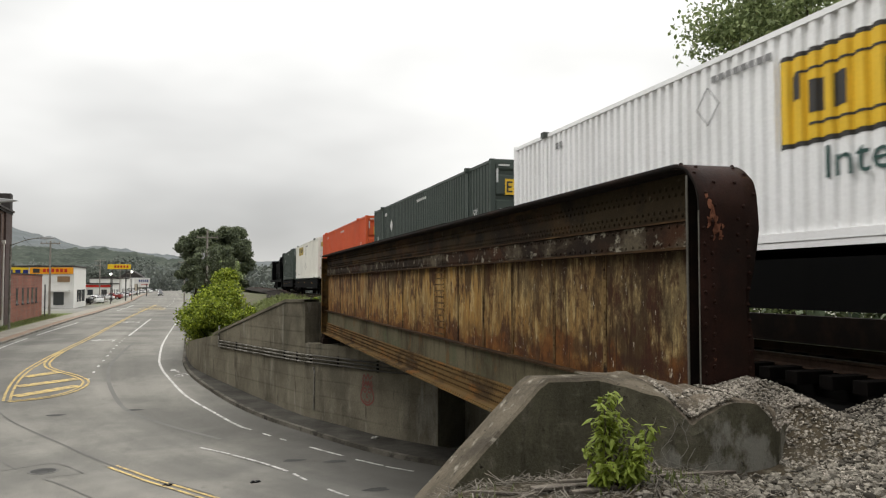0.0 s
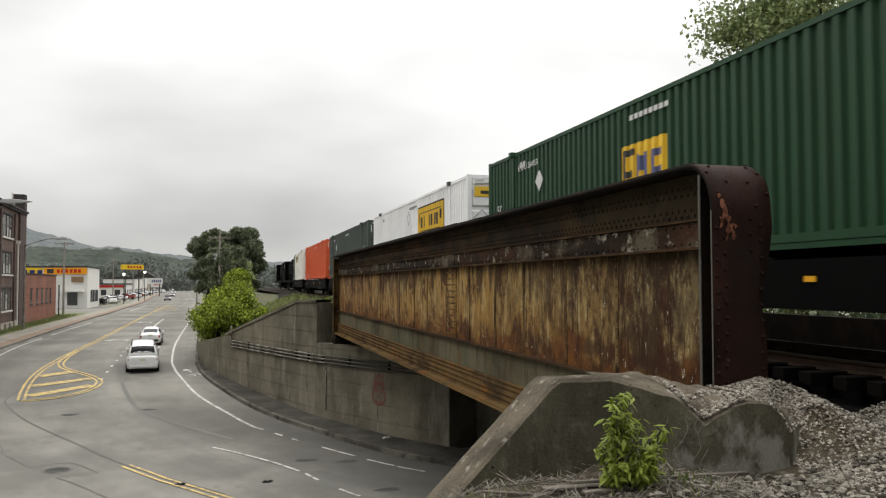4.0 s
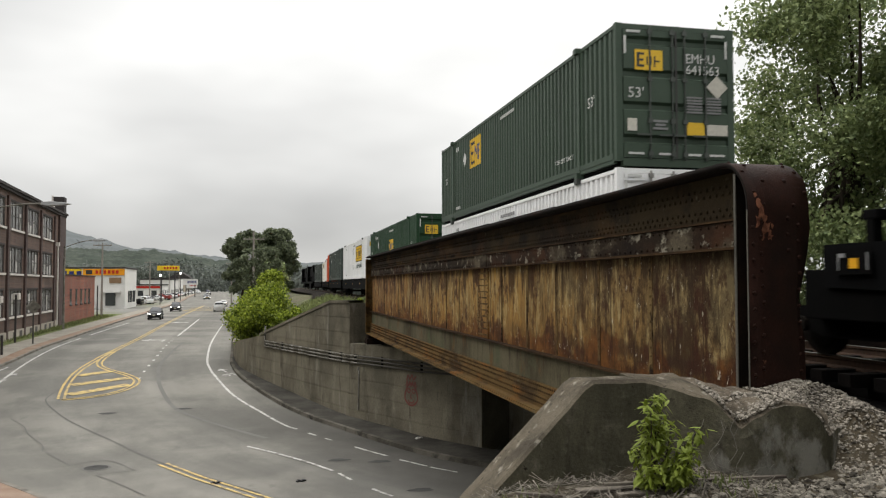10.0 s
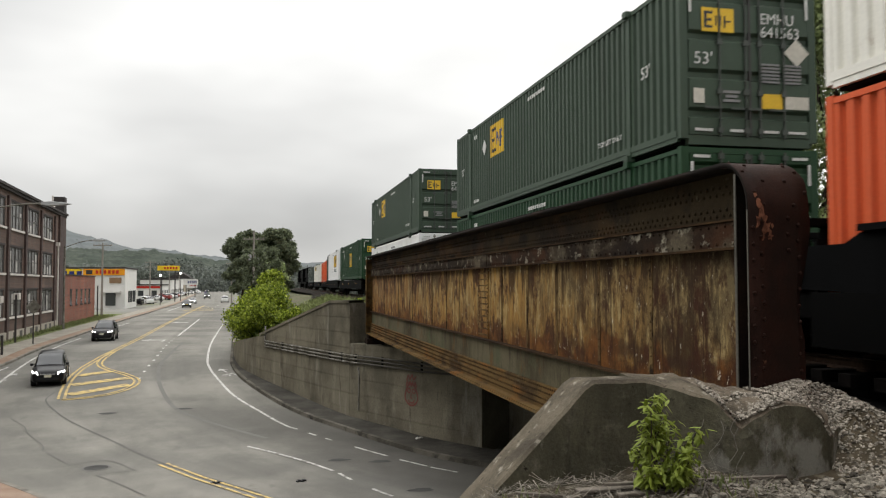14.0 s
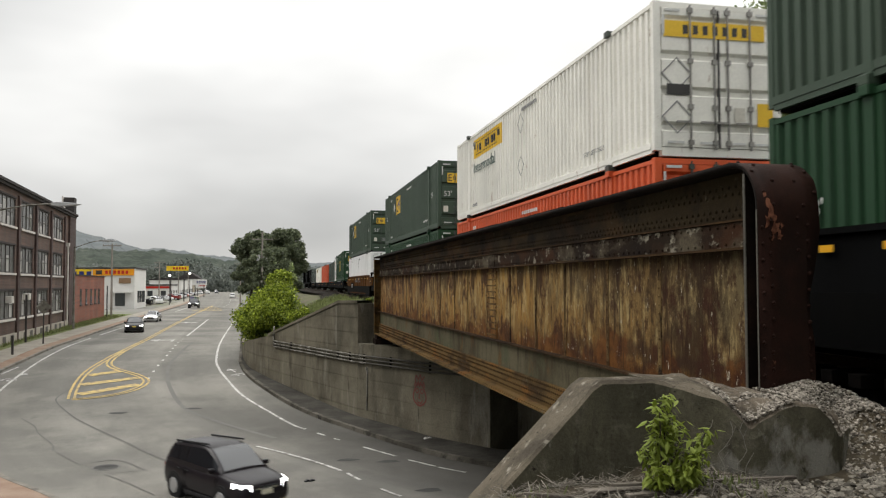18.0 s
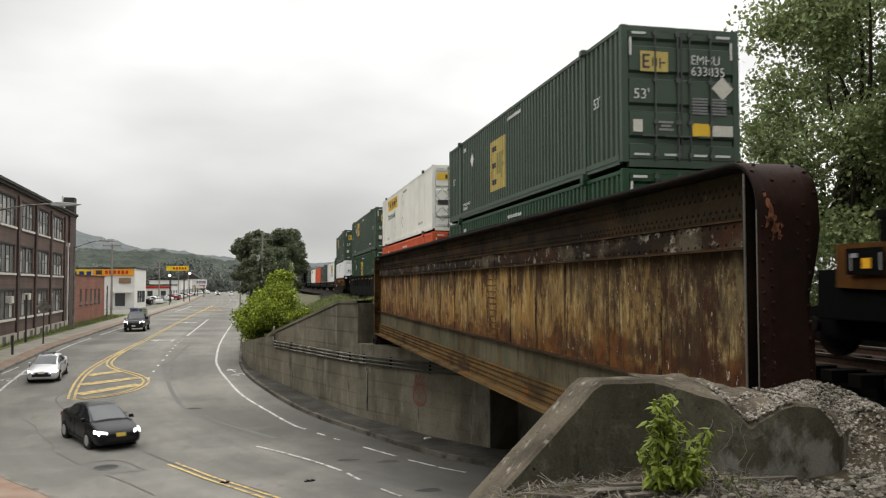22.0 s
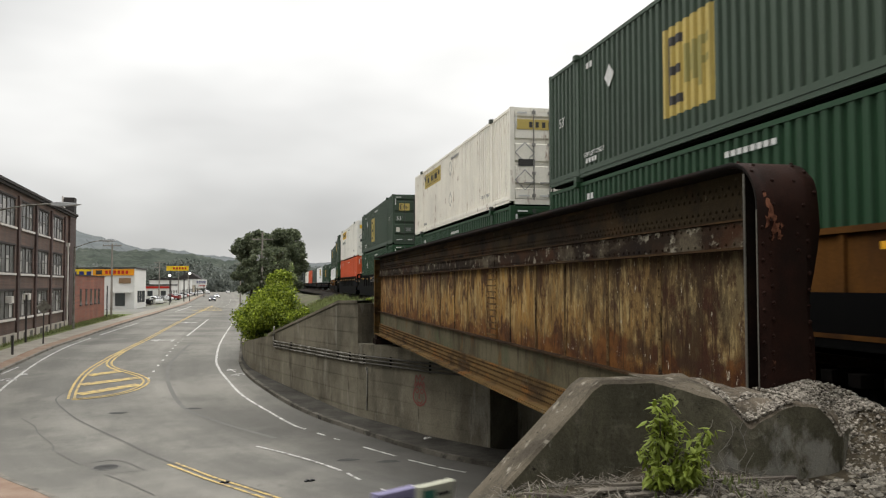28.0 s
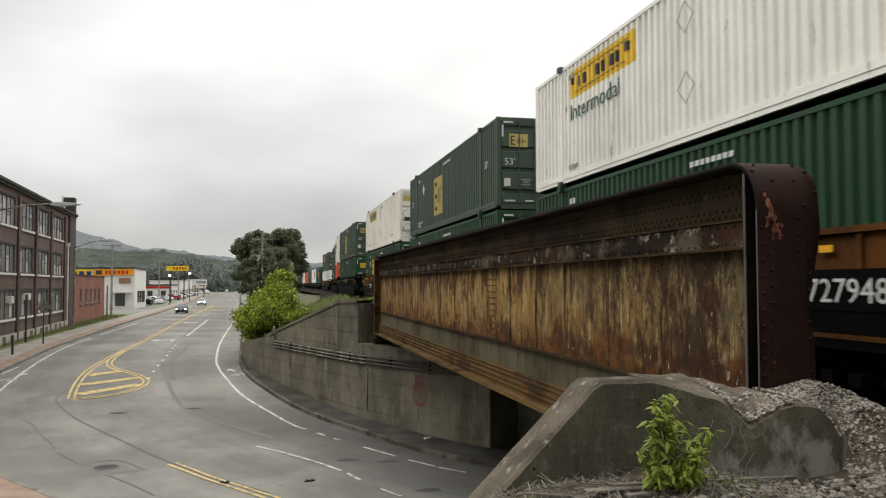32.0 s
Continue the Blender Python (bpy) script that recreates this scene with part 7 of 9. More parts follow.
drive(vehicle("suv", C_dark, "dark purple grey sport utility car with lit headlamps", "suv", lit=True, roof_bars=True, size=0.875), LANE_IN,
      [(6, 669.5), (8, 721), (10, 764), (11, 783), (12, 801.4), (13, 819), (14, 834.7), (14.5, 841.3), (15.5, 853.5), (16.5, 864.1), (17, 869.6), (17.5, 875.5), (18, 881.2), (18.5, 887.6)], 26, 13, pose(0.1, 0, 0, 0, 0, 0))
drive(vehicle("sedan", C_black, "matt black sedan with lit headlamps coming along the road", lit=True, plate=M_yplate, size=0.92), LANE_IN,
      [(14, 740.5), (15, 763.3), (16, 785.3), (17, 806.5), (18, 823.2), (18.5, 831.7), (19, 839.2), (19.5, 845.4), (20, 850.8), (20.5, 855.3), (21, 859.8), (21.5, 865.2), (22, 871.4), (22.5, 877.7), (23, 884.2)], 22, 15, pose(0, 0, 0, 0, 0, 6))
drive(vehicle("sedan", C_silver, "silver sedan with a dark sunroof coming along the road", lit=True, sunroof=True, size=0.85), LANE_IN,
      [(14, 708.3), (15, 736), (16, 760.5), (17, 782.6), (18, 801.7), (19, 820.3), (19.5, 828.7), (20, 835.9), (20.5, 841.8), (21, 847.0), (21.5, 851.4), (22, 856.3), (22.5, 860.6), (23, 865.8), (23.5, 870.9), (24, 877.3), (24.5, 884.6)], 24, 14, pose(0.7, 0, 0, 0, 0, -3))
pickup = vehicle("pickup", C_grey, "charcoal pickup truck with furniture in its bed", "pickup truck", lit=True)
PICK = [(14, 641.5), (16, 696), (17, 721), (18, 744), (19, 765), (20, 786.5), (21, 805.2), (22, 821.2), (23, 836.6), (23.5, 843), (24, 847.9), (24.5, 852.8), (25, 857.7), (25.5, 862.1), (26.5, 873.2), (27.5, 886.2), (27.8, 889.5), (28, 891.7)]
drive(pickup, LANE_PICK, PICK, 26, 13)
drive(vehicle("sedan", C_blue, "dark blue sedan in the distance with lit headlamps", lit=True), LANE_IN, [(27, 651), (28, 677), (29, 699), (30, 724), (31, 747.5), (32, 771.5)], 20, 24)
drive(vehicle("sedan", C_silver, "silver sedan in the distance with lit headlamps", lit=True), LANE_IN, [(27, 594), (28, 620), (29, 644), (30, 670), (31, 695), (32, 722)], 20, 26)
# furniture carried in the pickup: a purple and a white shelf unit with slots
def shelf(paint, label, inlay=None):
    c = thing("shelf_unit", label, "shelf", group="furniture in the pickup")
    bm = nb()
    box(bm, -0.42, 0.42, -0.025, 0.025, 0, 0.98, 0.01)
    part("back_panel", bm, paint, c)
    for s in (-1, 1):
        bm = nb()
        box(bm, s * 0.42 - 0.03, s * 0.42 + 0.03, -0.16, -0.026, 0, 0.98, 0.01)
        part("side_panel", bm, paint, c)
    for i in range(5):
        bm = nb()
        box(bm, -0.389, 0.389, -0.15, -0.026, 0.05 + i * 0.22, 0.09 + i * 0.22, 0.005)
        part("shelf_board", bm, paint, c)
    for i in range(4):
        bm = nb()
        box(bm, -0.3, 0.0 if inlay else 0.2, 0.026, 0.032, 0.16 + i * 0.2, 0.22 + i * 0.2)
        part("slot", bm, M_trim, c, "dark slot")
    if inlay:
        bm = nb()
        box(bm, 0.06, 0.34, 0.026, 0.034, 0.25, 0.9, 0.003)
        part("inlay", bm, inlay, c, "green inlay panel")
    return c


S_purple = surface("purple painted board", (0.27, 0.25, 0.40), rough=0.6)
S_cream = surface("cream painted board", (0.55, 0.55, 0.44), rough=0.6)
S_teal = surface("teal painted board", (0.06, 0.2, 0.15), rough=0.6)
sh_a, sh_b = shelf(S_purple, "purple painted shelf unit standing in the pickup bed"), shelf(S_cream, "cream shelf unit with a green inlay in the pickup bed", S_teal)
drive(sh_a, LANE_PICK, PICK, 26, 13, pose(0.42, -1.6, 1.135, -6, 0, -14))
drive(sh_b, LANE_PICK, PICK, 26, 13, pose(-0.38, -1.3, 1.135, -6, 0, -14))
# ------------------------------------------------------------------ the brick works on the street
def brick(name, c, mortar, bond=(0.23, 0.075)):
    m, n, l, b = nodes_of(name)
    co = coords(n)
    tex = n.new("ShaderNodeTexBrick")
    tex.inputs["Color1"].default_value, tex.inputs["Color2"].default_value = (*c, 1), (*tuple(v * 0.65 for v in c), 1)
    tex.inputs["Mortar"].default_value = (*mortar, 1)
    tex.inputs["Scale"].default_value = 1.0
    tex.inputs["Brick Width"].default_value, tex.inputs["Row Height"].default_value, tex.inputs["Mortar Size"].default_value = bond[0], bond[1], 0.008
    mp = n.new("ShaderNodeMapping")
    mp.inputs["Rotation"].default_value = (radians(90), 0, 0)
    l.new(co, mp.inputs["Vector"])
    l.new(mp.outputs["Vector"], tex.inputs["Vector"])
    stain = ramp(n, l, noise_tex(n, l, co, 0.35, 6, 0.6, (1, 1, 0.5)), 0.35, 0.7, (0.7,) * 3, (1.15,) * 3)
    col = mix(n, l, 1.0, tex.outputs["Color"], stain, "MULTIPLY")
    l.new(col, b.inputs["Base Color"])
    b.inputs["Roughness"].default_value = 0.9
    bumped(n, l, b, tex.outputs["Fac"], 0.2, 0.01)
    return m


M_brick = brick("dark brown brick", (0.125, 0.072, 0.053), (0.085, 0.07, 0.058))
M_pier = brick("red brown brick", (0.07, 0.036, 0.03), (0.065, 0.052, 0.045))
M_red = brick("red brick", (0.26, 0.08, 0.047), (0.17, 0.11, 0.085))
M_sill = surface("pale stone sill", (0.55, 0.52, 0.48), rough=0.8)
M_frame = surface("weathered window frame", (0.085, 0.078, 0.072), rough=0.7)
M_blind = surface("pale blind", (0.36, 0.35, 0.33), rough=0.8)
M_pane = surface("grey window glass", (0.15, 0.147, 0.14), (0.06, 0.06, 0.057), rough=0.25, big=0.8, bump=0)
M_roof = surface("dark roof edge", (0.05, 0.045, 0.043), rough=0.8)
M_base = surface("pale plinth concrete", (0.36, 0.33, 0.28), rough=0.9)

FA, FB = Vector((-18.3, 60.0)), Vector((-20.45, 92.9))
fd = (FB - FA).normalized()
FRAME = Matrix(((fd.x, fd.y, 0, FA.x), (fd.y, -fd.x, 0, FA.y), (0, 0, 1, 0), (0, 0, 0, 1)))   # u along the wall, v out to the street, z up


def mirror_safe(bm):
    bmesh.ops.recalc_face_normals(bm, faces=bm.faces[:])
    return bm


works = thing("brick_factory", "three-storey dark brick factory building with tall windows", "building", kind="")
BAYS = [(-26.0, -19.9), (-19.1, -13.0), (-12.2, -6.1), (-5.4, 0.5), (1.1, 6.9), (7.7, 13.2), (14.0, 19.8), (20.6, 26.8)]
ROWS = [(3.25, 5.3), (6.6, 8.65), (10.05, 12.15)]
U0, U1, ZB, ZT = -26.4, 33.0, 1.3, 12.75
bm = nb()
# wall between the openings
for a, b in BAYS:
    w0, w1 = a + 0.42, b - 0.42
    box(bm, a, w0, -0.45, 0, ZB, ZT, m=FRAME)
    box(bm, w1, b, -0.45, 0, ZB, ZT, m=FRAME)
    zz = ZB
    for z0, z1 in ROWS + [(ZT, ZT)]:
        box(bm, w0, w1, -0.45, 0, zz, z0, m=FRAME)
        zz = z1
box(bm, 26.8, U1, -0.45, 0, ZB, ZT, m=FRAME)
for (a, b), (c, d) in zip(BAYS, BAYS[1:]):
    box(bm, b, c, -0.45, 0, ZB, ZT, m=FRAME)
part("wall", mirror_safe(bm), M_brick, works)
for (a, b), nxt in zip(BAYS, [c for c, d in BAYS[1:]] + [27.5]):
    bm = nb()
    box(bm, b + 0.1, nxt - 0.1, 0.002, 0.16, ZB, ZT - 0.3, m=FRAME)
    part("pilaster", mirror_safe(bm), M_pier, works)
bm = nb()
box(bm, 29.4, U1, 0.002, 0.20, ZB, ZT, m=FRAME)
part("corner_pier", mirror_safe(bm), M_pier, works)
bm = nb()
box(bm, 31.6, U1, -0.9, 0.2, ZT + 0.405, ZT + 2.1, m=FRAME)
rb_ = part("roof_box", mirror_safe(bm), M_roof, works, "dark box standing on the roof corner")
bm = nb()
box(bm, 31.5, 31.597, -1.0, -0.85, ZT + 0.405, ZT + 2.2, m=FRAME)
part("box_edge", mirror_safe(bm), M_sill, rb_, "pale metal edge")
bm = nb()
box(bm, U0, U1 + 0.1, -0.9, 0.4, ZT + 0.2, ZT + 0.40, m=FRAME)
box(bm, U0, U1 + 0.05, -0.6, 0.26, ZT, ZT + 0.197, m=FRAME)
part("cornice", mirror_safe(bm), M_roof, works, "dark projecting roof edge")
bm = nb()
box(bm, 29.6, 30.6, -1.6, -0.5, ZT + 0.41, ZT + 1.0, 0.05, FRAME)
part("roof_vent", mirror_safe(bm), M_sill, works, "pale metal roof vent")
bm = nb()
box(bm, U0, U1, -24, -0.46, ZB, ZT - 0.2, m=FRAME)
part("building_core", mirror_safe(bm), M_brick, works)
bm = nb()
box(bm, U0, U1 + 0.001, 0.003, 0.14, ZB - 0.3, 2.15, m=FRAME)
part("plinth", mirror_safe(bm), M_base, works, "pale concrete plinth")
rng = random.Random(3)
for a, b in BAYS:
    for r, (z0, z1) in enumerate(ROWS):
        w0, w1 = a + 0.43, b - 0.43
        win = part("window", mirror_safe(box(nb(), w0, w1, -0.14, -0.10, z0, z1, m=FRAME)), M_pane, works)
        fr = nb()
        for u in (w0 + 0.04, (w0 + w1) / 2, w1 - 0.04):
            box(fr, u - 0.05, u + 0.05, -0.099, -0.04, z0, z1, m=FRAME)
        for u in (0.25, 0.75):
            uu = w0 + (w1 - w0) * u
            box(fr, uu - 0.025, uu + 0.025, -0.099, -0.06, z0, z1, m=FRAME)
        for z in (z0 + 0.04, z0 + (z1 - z0) * 0.5, z1 - 0.04):
            box(fr, w0, w1, -0.098, -0.05, z - 0.028, z + 0.028, m=FRAME)
        part("window_frame", mirror_safe(fr), M_frame, win)
        part("sill", mirror_safe(box(nb(), w0 - 0.12, w1 + 0.12, -0.09, 0.14, z0 - 0.16, z0 - 0.005, m=FRAME)), M_sill, win, "pale stone sill")
        part("lintel", mirror_safe(box(nb(), w0 - 0.1, w1 + 0.1, 0.001, 0.03, z1, z1 + 0.14, m=FRAME)), M_roof, win)
        for kk in range(rng.randint(2, 3)):
            p0 = w0 + (w1 - w0) * rng.choice((0.05, 0.27, 0.52, 0.77))
            hgt = rng.uniform(0.3, 0.9)
            part("blind", mirror_safe(box(nb(), p0, p0 + (w1 - w0) * 0.19, -0.0965, -0.0935, z0 + 0.1, z0 + 0.1 + (z1 - z0 - 0.2) * hgt, m=FRAME)), M_blind, win, "pale blind behind the glass")
    for kk in range(2):
        u = a + 1.6 + kk * 2.3
        part("cellar_window", mirror_safe(box(nb(), u, u + 0.9, 0.142, 0.16, 1.5, 2.05, m=FRAME)), M_frame, works)
for u, z in ((4.2, 4.4), (10.0, 4.55)):
    part("air_conditioner", mirror_safe(box(nb(), u, u + 0.7, -0.1, 0.35, z, z + 0.5, 0.03, FRAME)), M_sill, works, "pale window air conditioner")
bm = nb()
tube(bm, [FRAME @ Vector((28.6, 0.16, z)) for z in (1.4, 4, 9.6)], 0.09, 8)
box(bm, 28.35, 28.85, 0.01, 0.3, 9.6, 9.95, m=FRAME)
part("downpipe", mirror_safe(bm), M_sill, works, "pale rain downpipe")

annex = thing("brick_annex", "low red brick annex with narrow windows", "building")
AA, AB = Vector((-20.6, 93.2)), Vector((-21.6, 118.0))
ad = (AB - AA).normalized()
AF = Matrix(((ad.x, ad.y, 0, AA.x), (ad.y, -ad.x, 0, AA.y), (0, 0, 1, 0), (0, 0, 0, 1)))
bm = nb()
box(bm, 0, 22, -18, 0, 1.2, 6.75, m=AF)
part("wall", mirror_safe(bm), M_red, annex)
part("coping", mirror_safe(box(nb(), -0.1, 22.1, -18.1, 0.1, 6.752, 6.88, m=AF)), M_roof, annex)
for u, w in ((4.5, 1.0), (8.0, 1.0), (11.3, 1.0), (14.2, 1.0), (17.0, 1.0)):
    wn_ = part("window", mirror_safe(box(nb(), u, u + w, 0.002, 0.03, 3.5, 5.1, m=AF)), M_glass, annex)
    part("window_frame", mirror_safe(box(nb(), u - 0.08, u + w + 0.08, 0.001, 0.06, 5.101, 5.25, m=AF)), M_roof, wn_)
    part("sill", mirror_safe(box(nb(), u - 0.1, u + w + 0.1, 0.001, 0.12, 3.35, 3.499, m=AF)), M_roof, wn_)
bm = nb()
for i in range(1):
    cyl(bm, AF @ Vector((21.0, 0.5, 1.35)), AF @ Vector((21.0, 0.5, 5.6)), 0.08, seg=8)
part("downpipe", mirror_safe(bm), M_roof, annex)

# ------------------------------------------------------------------ tyre shop and the strip beyond
S_white = surface("white painted block wall", (0.66, 0.65, 0.62), (0.58, 0.57, 0.54), rough=0.8, big=0.3)
S_orange = surface("orange sign face", (0.80, 0.32, 0.02), rough=0.5)
S_yel = surface("yellow sign face", (0.80, 0.52, 0.03), rough=0.5)
S_red = surface("red sign ink", (0.45, 0.03, 0.02), rough=0.5)
S_navy = surface("navy sign ink", (0.03, 0.04, 0.15), rough=0.5)
S_brown = surface("brown sign face", (0.25, 0.16, 0.09), rough=0.7)
S_tan = surface("tan stucco", (0.45, 0.40, 0.32), rough=0.9)
S_greyb = surface("grey siding", (0.38, 0.38, 0.38), rough=0.8)
S_lamp = plain("lit lamp glass", (1.0, 0.97, 0.9), 0.3, 0.0, 3.0)


def plan_wall(bm, a, b, thick, z0, z1):
    a, b = Vector(a), Vector(b)
    t = (b - a).normalized()
    n_ = Vector((t.y, -t.x)) * thick
    prism(bm, [(a.x, a.y), (b.x, b.y), (b.x + n_.x, b.y + n_.y), (a.x + n_.x, a.y + n_.y)], z0, z1)
    return bm


shop = thing("tyre_shop", "white flat-roofed tyre shop with an orange sign", "building")
bm = nb()
prism(bm, [(-24.4, 158.5), (-24.9, 176), (-38, 178), (-38, 163), (-30.0, 160.2)], 1.2, 8.7)
part("wall", bm, S_white, shop)
bm = nb()
prism(bm, [(-24.2, 158.3), (-24.7, 176.2), (-38.2, 178.2), (-38.2, 162.8), (-30.0, 160.0)], 8.702, 8.95)
part("roof_edge", bm, M_roof, shop)


def on_front(u0, u1, z0, z1, d=0.05):
    """On the shop's front: u from the street corner, 0 to 1."""
    a, b = Vector((-24.4, 158.5)), Vector((-30.0, 160.2))
    bm = nb()
    p, q = a.lerp(b, u0), a.lerp(b, u1)
    plan_wall(bm, p, q, -d, z0, z1)
    for v_ in bm.verts:
        v_.co.y -= 0.03
    return bm


sg = part("sign", on_front(0.02, 1.35, 7.45, 8.6, 0.15), S_orange, shop, "orange sign board")
for u in (0.2, 0.33, 0.46, 0.6, 0.73, 0.86):
    part("sign_mark", on_front(u, u + 0.08, 7.75, 8.35, 0.19), S_red, sg)
part("sign_disc", on_front(1.05, 1.25, 7.65, 8.4, 0.19), M_roof, sg)
part("name_board", on_front(0.12, 0.5, 6.0, 7.0, 0.1), S_brown, shop)
part("window", on_front(0.3, 0.62, 1.9, 4.2, 0.06), M_glass, shop)
part("door", on_front(1.0, 1.25, 1.4, 4.3, 0.06), M_glass, shop)
part("canopy", on_front(0.1, 0.75, 4.3, 4.5, 0.9), S_white, shop)
for y in (163, 166, 170):
    bm = nb()
    box(bm, -24.75, -24.35, y, y + 1.1, 2.4, 4.6)
    part("window", bm, M_glass, shop)
bl = thing("roof_sign", "yellow and navy roof sign board behind the annex", "sign")
bm = nb()
box(bm, -40, -30.4, 161.0, 161.3, 6.9, 8.6)
part("board", bm, S_yel, bl)
bm = nb()
for i in range(7):
    box(bm, -39.4 + i * 1.25, -38.6 + i * 1.25, 160.9, 160.99, 7.5, 8.2)
part("board_marks", bm, S_navy, bl)
bm = nb()
box(bm, -39, -38.8, 161.05, 161.25, 1.2, 6.898)
box(bm, -32, -31.8, 161.05, 161.25, 1.2, 6.898)
part("post", bm, M_roof, bl)


def pole_sign(x, y, w, z0, z1, face, ink, label):
    s = thing("pole_sign", label, "sign", pose(x, y, ground_z(y)))
    bm = nb()
    box(bm, -w / 2, w / 2, -0.2, 0.2, z0, z1, 0.05)
    bd = part("sign_face", bm, face, s)
    bm = nb()
    for i in range(5):
        box(bm, -w * 0.2 + i * w * 0.13, -w * 0.12 + i * w * 0.13, -0.24, -0.2, z0 + (z1 - z0) * 0.3, z0 + (z1 - z0) * 0.75)
    part("sign_marks", bm, ink, bd)
    for xx in (-w * 0.3, w * 0.3):
        bm = nb()
        cyl(bm, (xx, 0, -0.2), (xx, 0, z0), 0.14, seg=8)
        part("post", bm, M_roof, s)
    return s


pole_sign(-22.9, 215, 5.3, 7.85, 9.05, S_yel, S_red, "tall yellow sign on two posts at the tyre lot")
pole_sign(-24.5, 300, 5, 4.2, 6.2, S_white, S_navy, "white sign on two posts beside the street")
pole_sign(-26.5, 330, 4, 3.0, 5.5, S_white, S_red, "pale sign on two posts farther up the street")


def low_building(x0, x1, y0, y1, h, wall, label, roof="flat", trim=None):
    b = thing("commercial_building", label, "building", pose(0, 0, 0), "buildings along the street")
    z = 1.3
    bm = nb()
    box(bm, x0, x1, y0, y1, z, z + h)
    part("wall", bm, wall, b)
    bm = nb()
    if roof == "flat":
        box(bm, x0 - 0.2, x1 + 0.2, y0 - 0.2, y1 + 0.2, z + h + 0.002, z + h + 0.4)
    else:
        profile(bm, [(x0 - 0.4, z + h), (x1 + 0.4, z + h), ((x0 + x1) / 2, z + h + (x1 - x0) * 0.32)], "y", y0 - 0.4, y1 + 0.4)
    part("roof", bm, M_roof, b)
    n_ = max(int((x1 - x0) / 3.2), 1)
    for i in range(n_):
        bm = nb()
        xa = x0 + (i + 0.25) * (x1 - x0) / n_
        box(bm, xa, xa + 1.6, y0 - 0.05, y0 - 0.002, z + 0.9, z + min(h - 0.7, 2.6))
        part("window", bm, M_glass, b)
    n_ = max(int((y1 - y0) / 4), 1)
    for i in range(n_):
        bm = nb()
        ya = y0 + (i + 0.25) * (y1 - y0) / n_
        box(bm, x1 + 0.002, x1 + 0.05, ya, ya + 2.0, z + 0.9, z + min(h - 0.7, 2.6))
        part("window", bm, M_glass, b)
    if trim:
        bm = nb()
        box(bm, x0 + 0.3, x1 - 0.3, y0 - 0.14, y0 - 0.06, z + h - 0.9, z + h - 0.2)
        part("fascia", bm, trim, b)
    return b


low_building(-46, -33, 205, 225, 5.2, S_tan, "tan stucco shop with a red fascia", trim=S_red)
low_building(-39, -31, 272, 290, 4.2, S_white, "small white shop close to the street", trim=S_red)
low_building(-43, -36, 350, 366, 4.8, S_tan, "small tan shop close to the street", trim=S_yel)
low_building(-46, -39, 410, 428, 5.5, S_white, "white shop far up the street", trim=S_orange)
low_building(-52, -40, 245, 265, 4.6, S_greyb, "grey sided shop with a flat roof")
low_building(-44, -33, 320, 345, 6.2, S_white, "white flat-roofed store along the street")
low_building(-48, -36, 375, 400, 7.0, S_white, "white two-storey store along the street")
low_building(-50, -38, 440, 470, 6.0, S_tan, "tan store farther along the street", trim=S_orange)
low_building(-56, -42, 520, 545, 8.0, S_white, "white gabled house far along the street", "gable")
low_building(-12, -2, 560, 580, 6.0, S_white, "white gabled house beyond the trees", "gable")
low_building(4, 14, 470, 490, 5.0, S_greyb, "grey gabled house beyond the tracks", "gable")
low_building(-90, -76, 420, 440, 6.0, S_tan, "tan gabled house behind the strip", "gable")
low_building(-110, -95, 640, 660, 9.0, S_white, "white house on the hill foot", "gable")
# parked vehicles at the lots
for x, y, rz, kd, pt, lab in ((-27.5, 186, 70, "pickup", C_black, "black pickup truck parked on the tyre lot"), (-27.5, 207, 10, "van", C_white, "white van parked on the tyre lot"),
                              (-31, 196, 60, "sedan", C_black, "dark sedan parked on the lot"), (-29.5, 226, 80, "suv", C_grey, "grey sport utility car parked on the lot"),
                              (-29, 280, 80, "sedan", C_silver, "silver sedan parked by the street"), (-30, 292, 80, "suv", C_black, "black sport utility car parked by the street"),
                              (-30.5, 304, 80, "sedan", C_redw, "dull red sedan parked by the street"), (-33, 362, 80, "sedan", C_white, "white sedan parked by the street"),
                              (-28.5, 238, 75, "sedan", C_white, "white sedan parked on the lot"), (-28, 247, 75, "pickup", C_redw, "dull red pickup parked by the street"), (-28.5, 256, 80, "sedan", C_silver, "silver sedan parked by the street"),
                              (-29, 268, 80, "suv", C_white, "white sport utility car parked by the street"), (-31, 318, 80, "sedan", C_white, "white sedan parked by the street"), (-31.5, 332, 80, "suv", C_silver, "silver sport utility car parked by the street"),
                              (-25.5, 198, 20, "van", C_white, "tall white van parked at the tyre lot"), (-32, 346, 80, "sedan", C_black, "black sedan parked by the street"), (-34, 410, 80, "suv", C_white, "white sport utility car parked far up the street"), (-31, 425, 15, "van", C_white, "white van far up the street"), (-36, 480, 15, "van", C_white, "white van standing far up the street")):
    vehicle(kd, pt, lab, {"pickup": "pickup truck", "van": "van", "suv": "suv"}.get(kd, "car"), parked=pose(x, y, ground_z(y) - 0.08, 0, 0, rz))
# lot kerb island
bm = nb()
box(bm, -26.4, -25.4, 180, 215, 1.3, 1.55, 0.05)
structure("kerb_lot", bm, M_kerb, "pale concrete kerb of the tyre lot", "kerb")

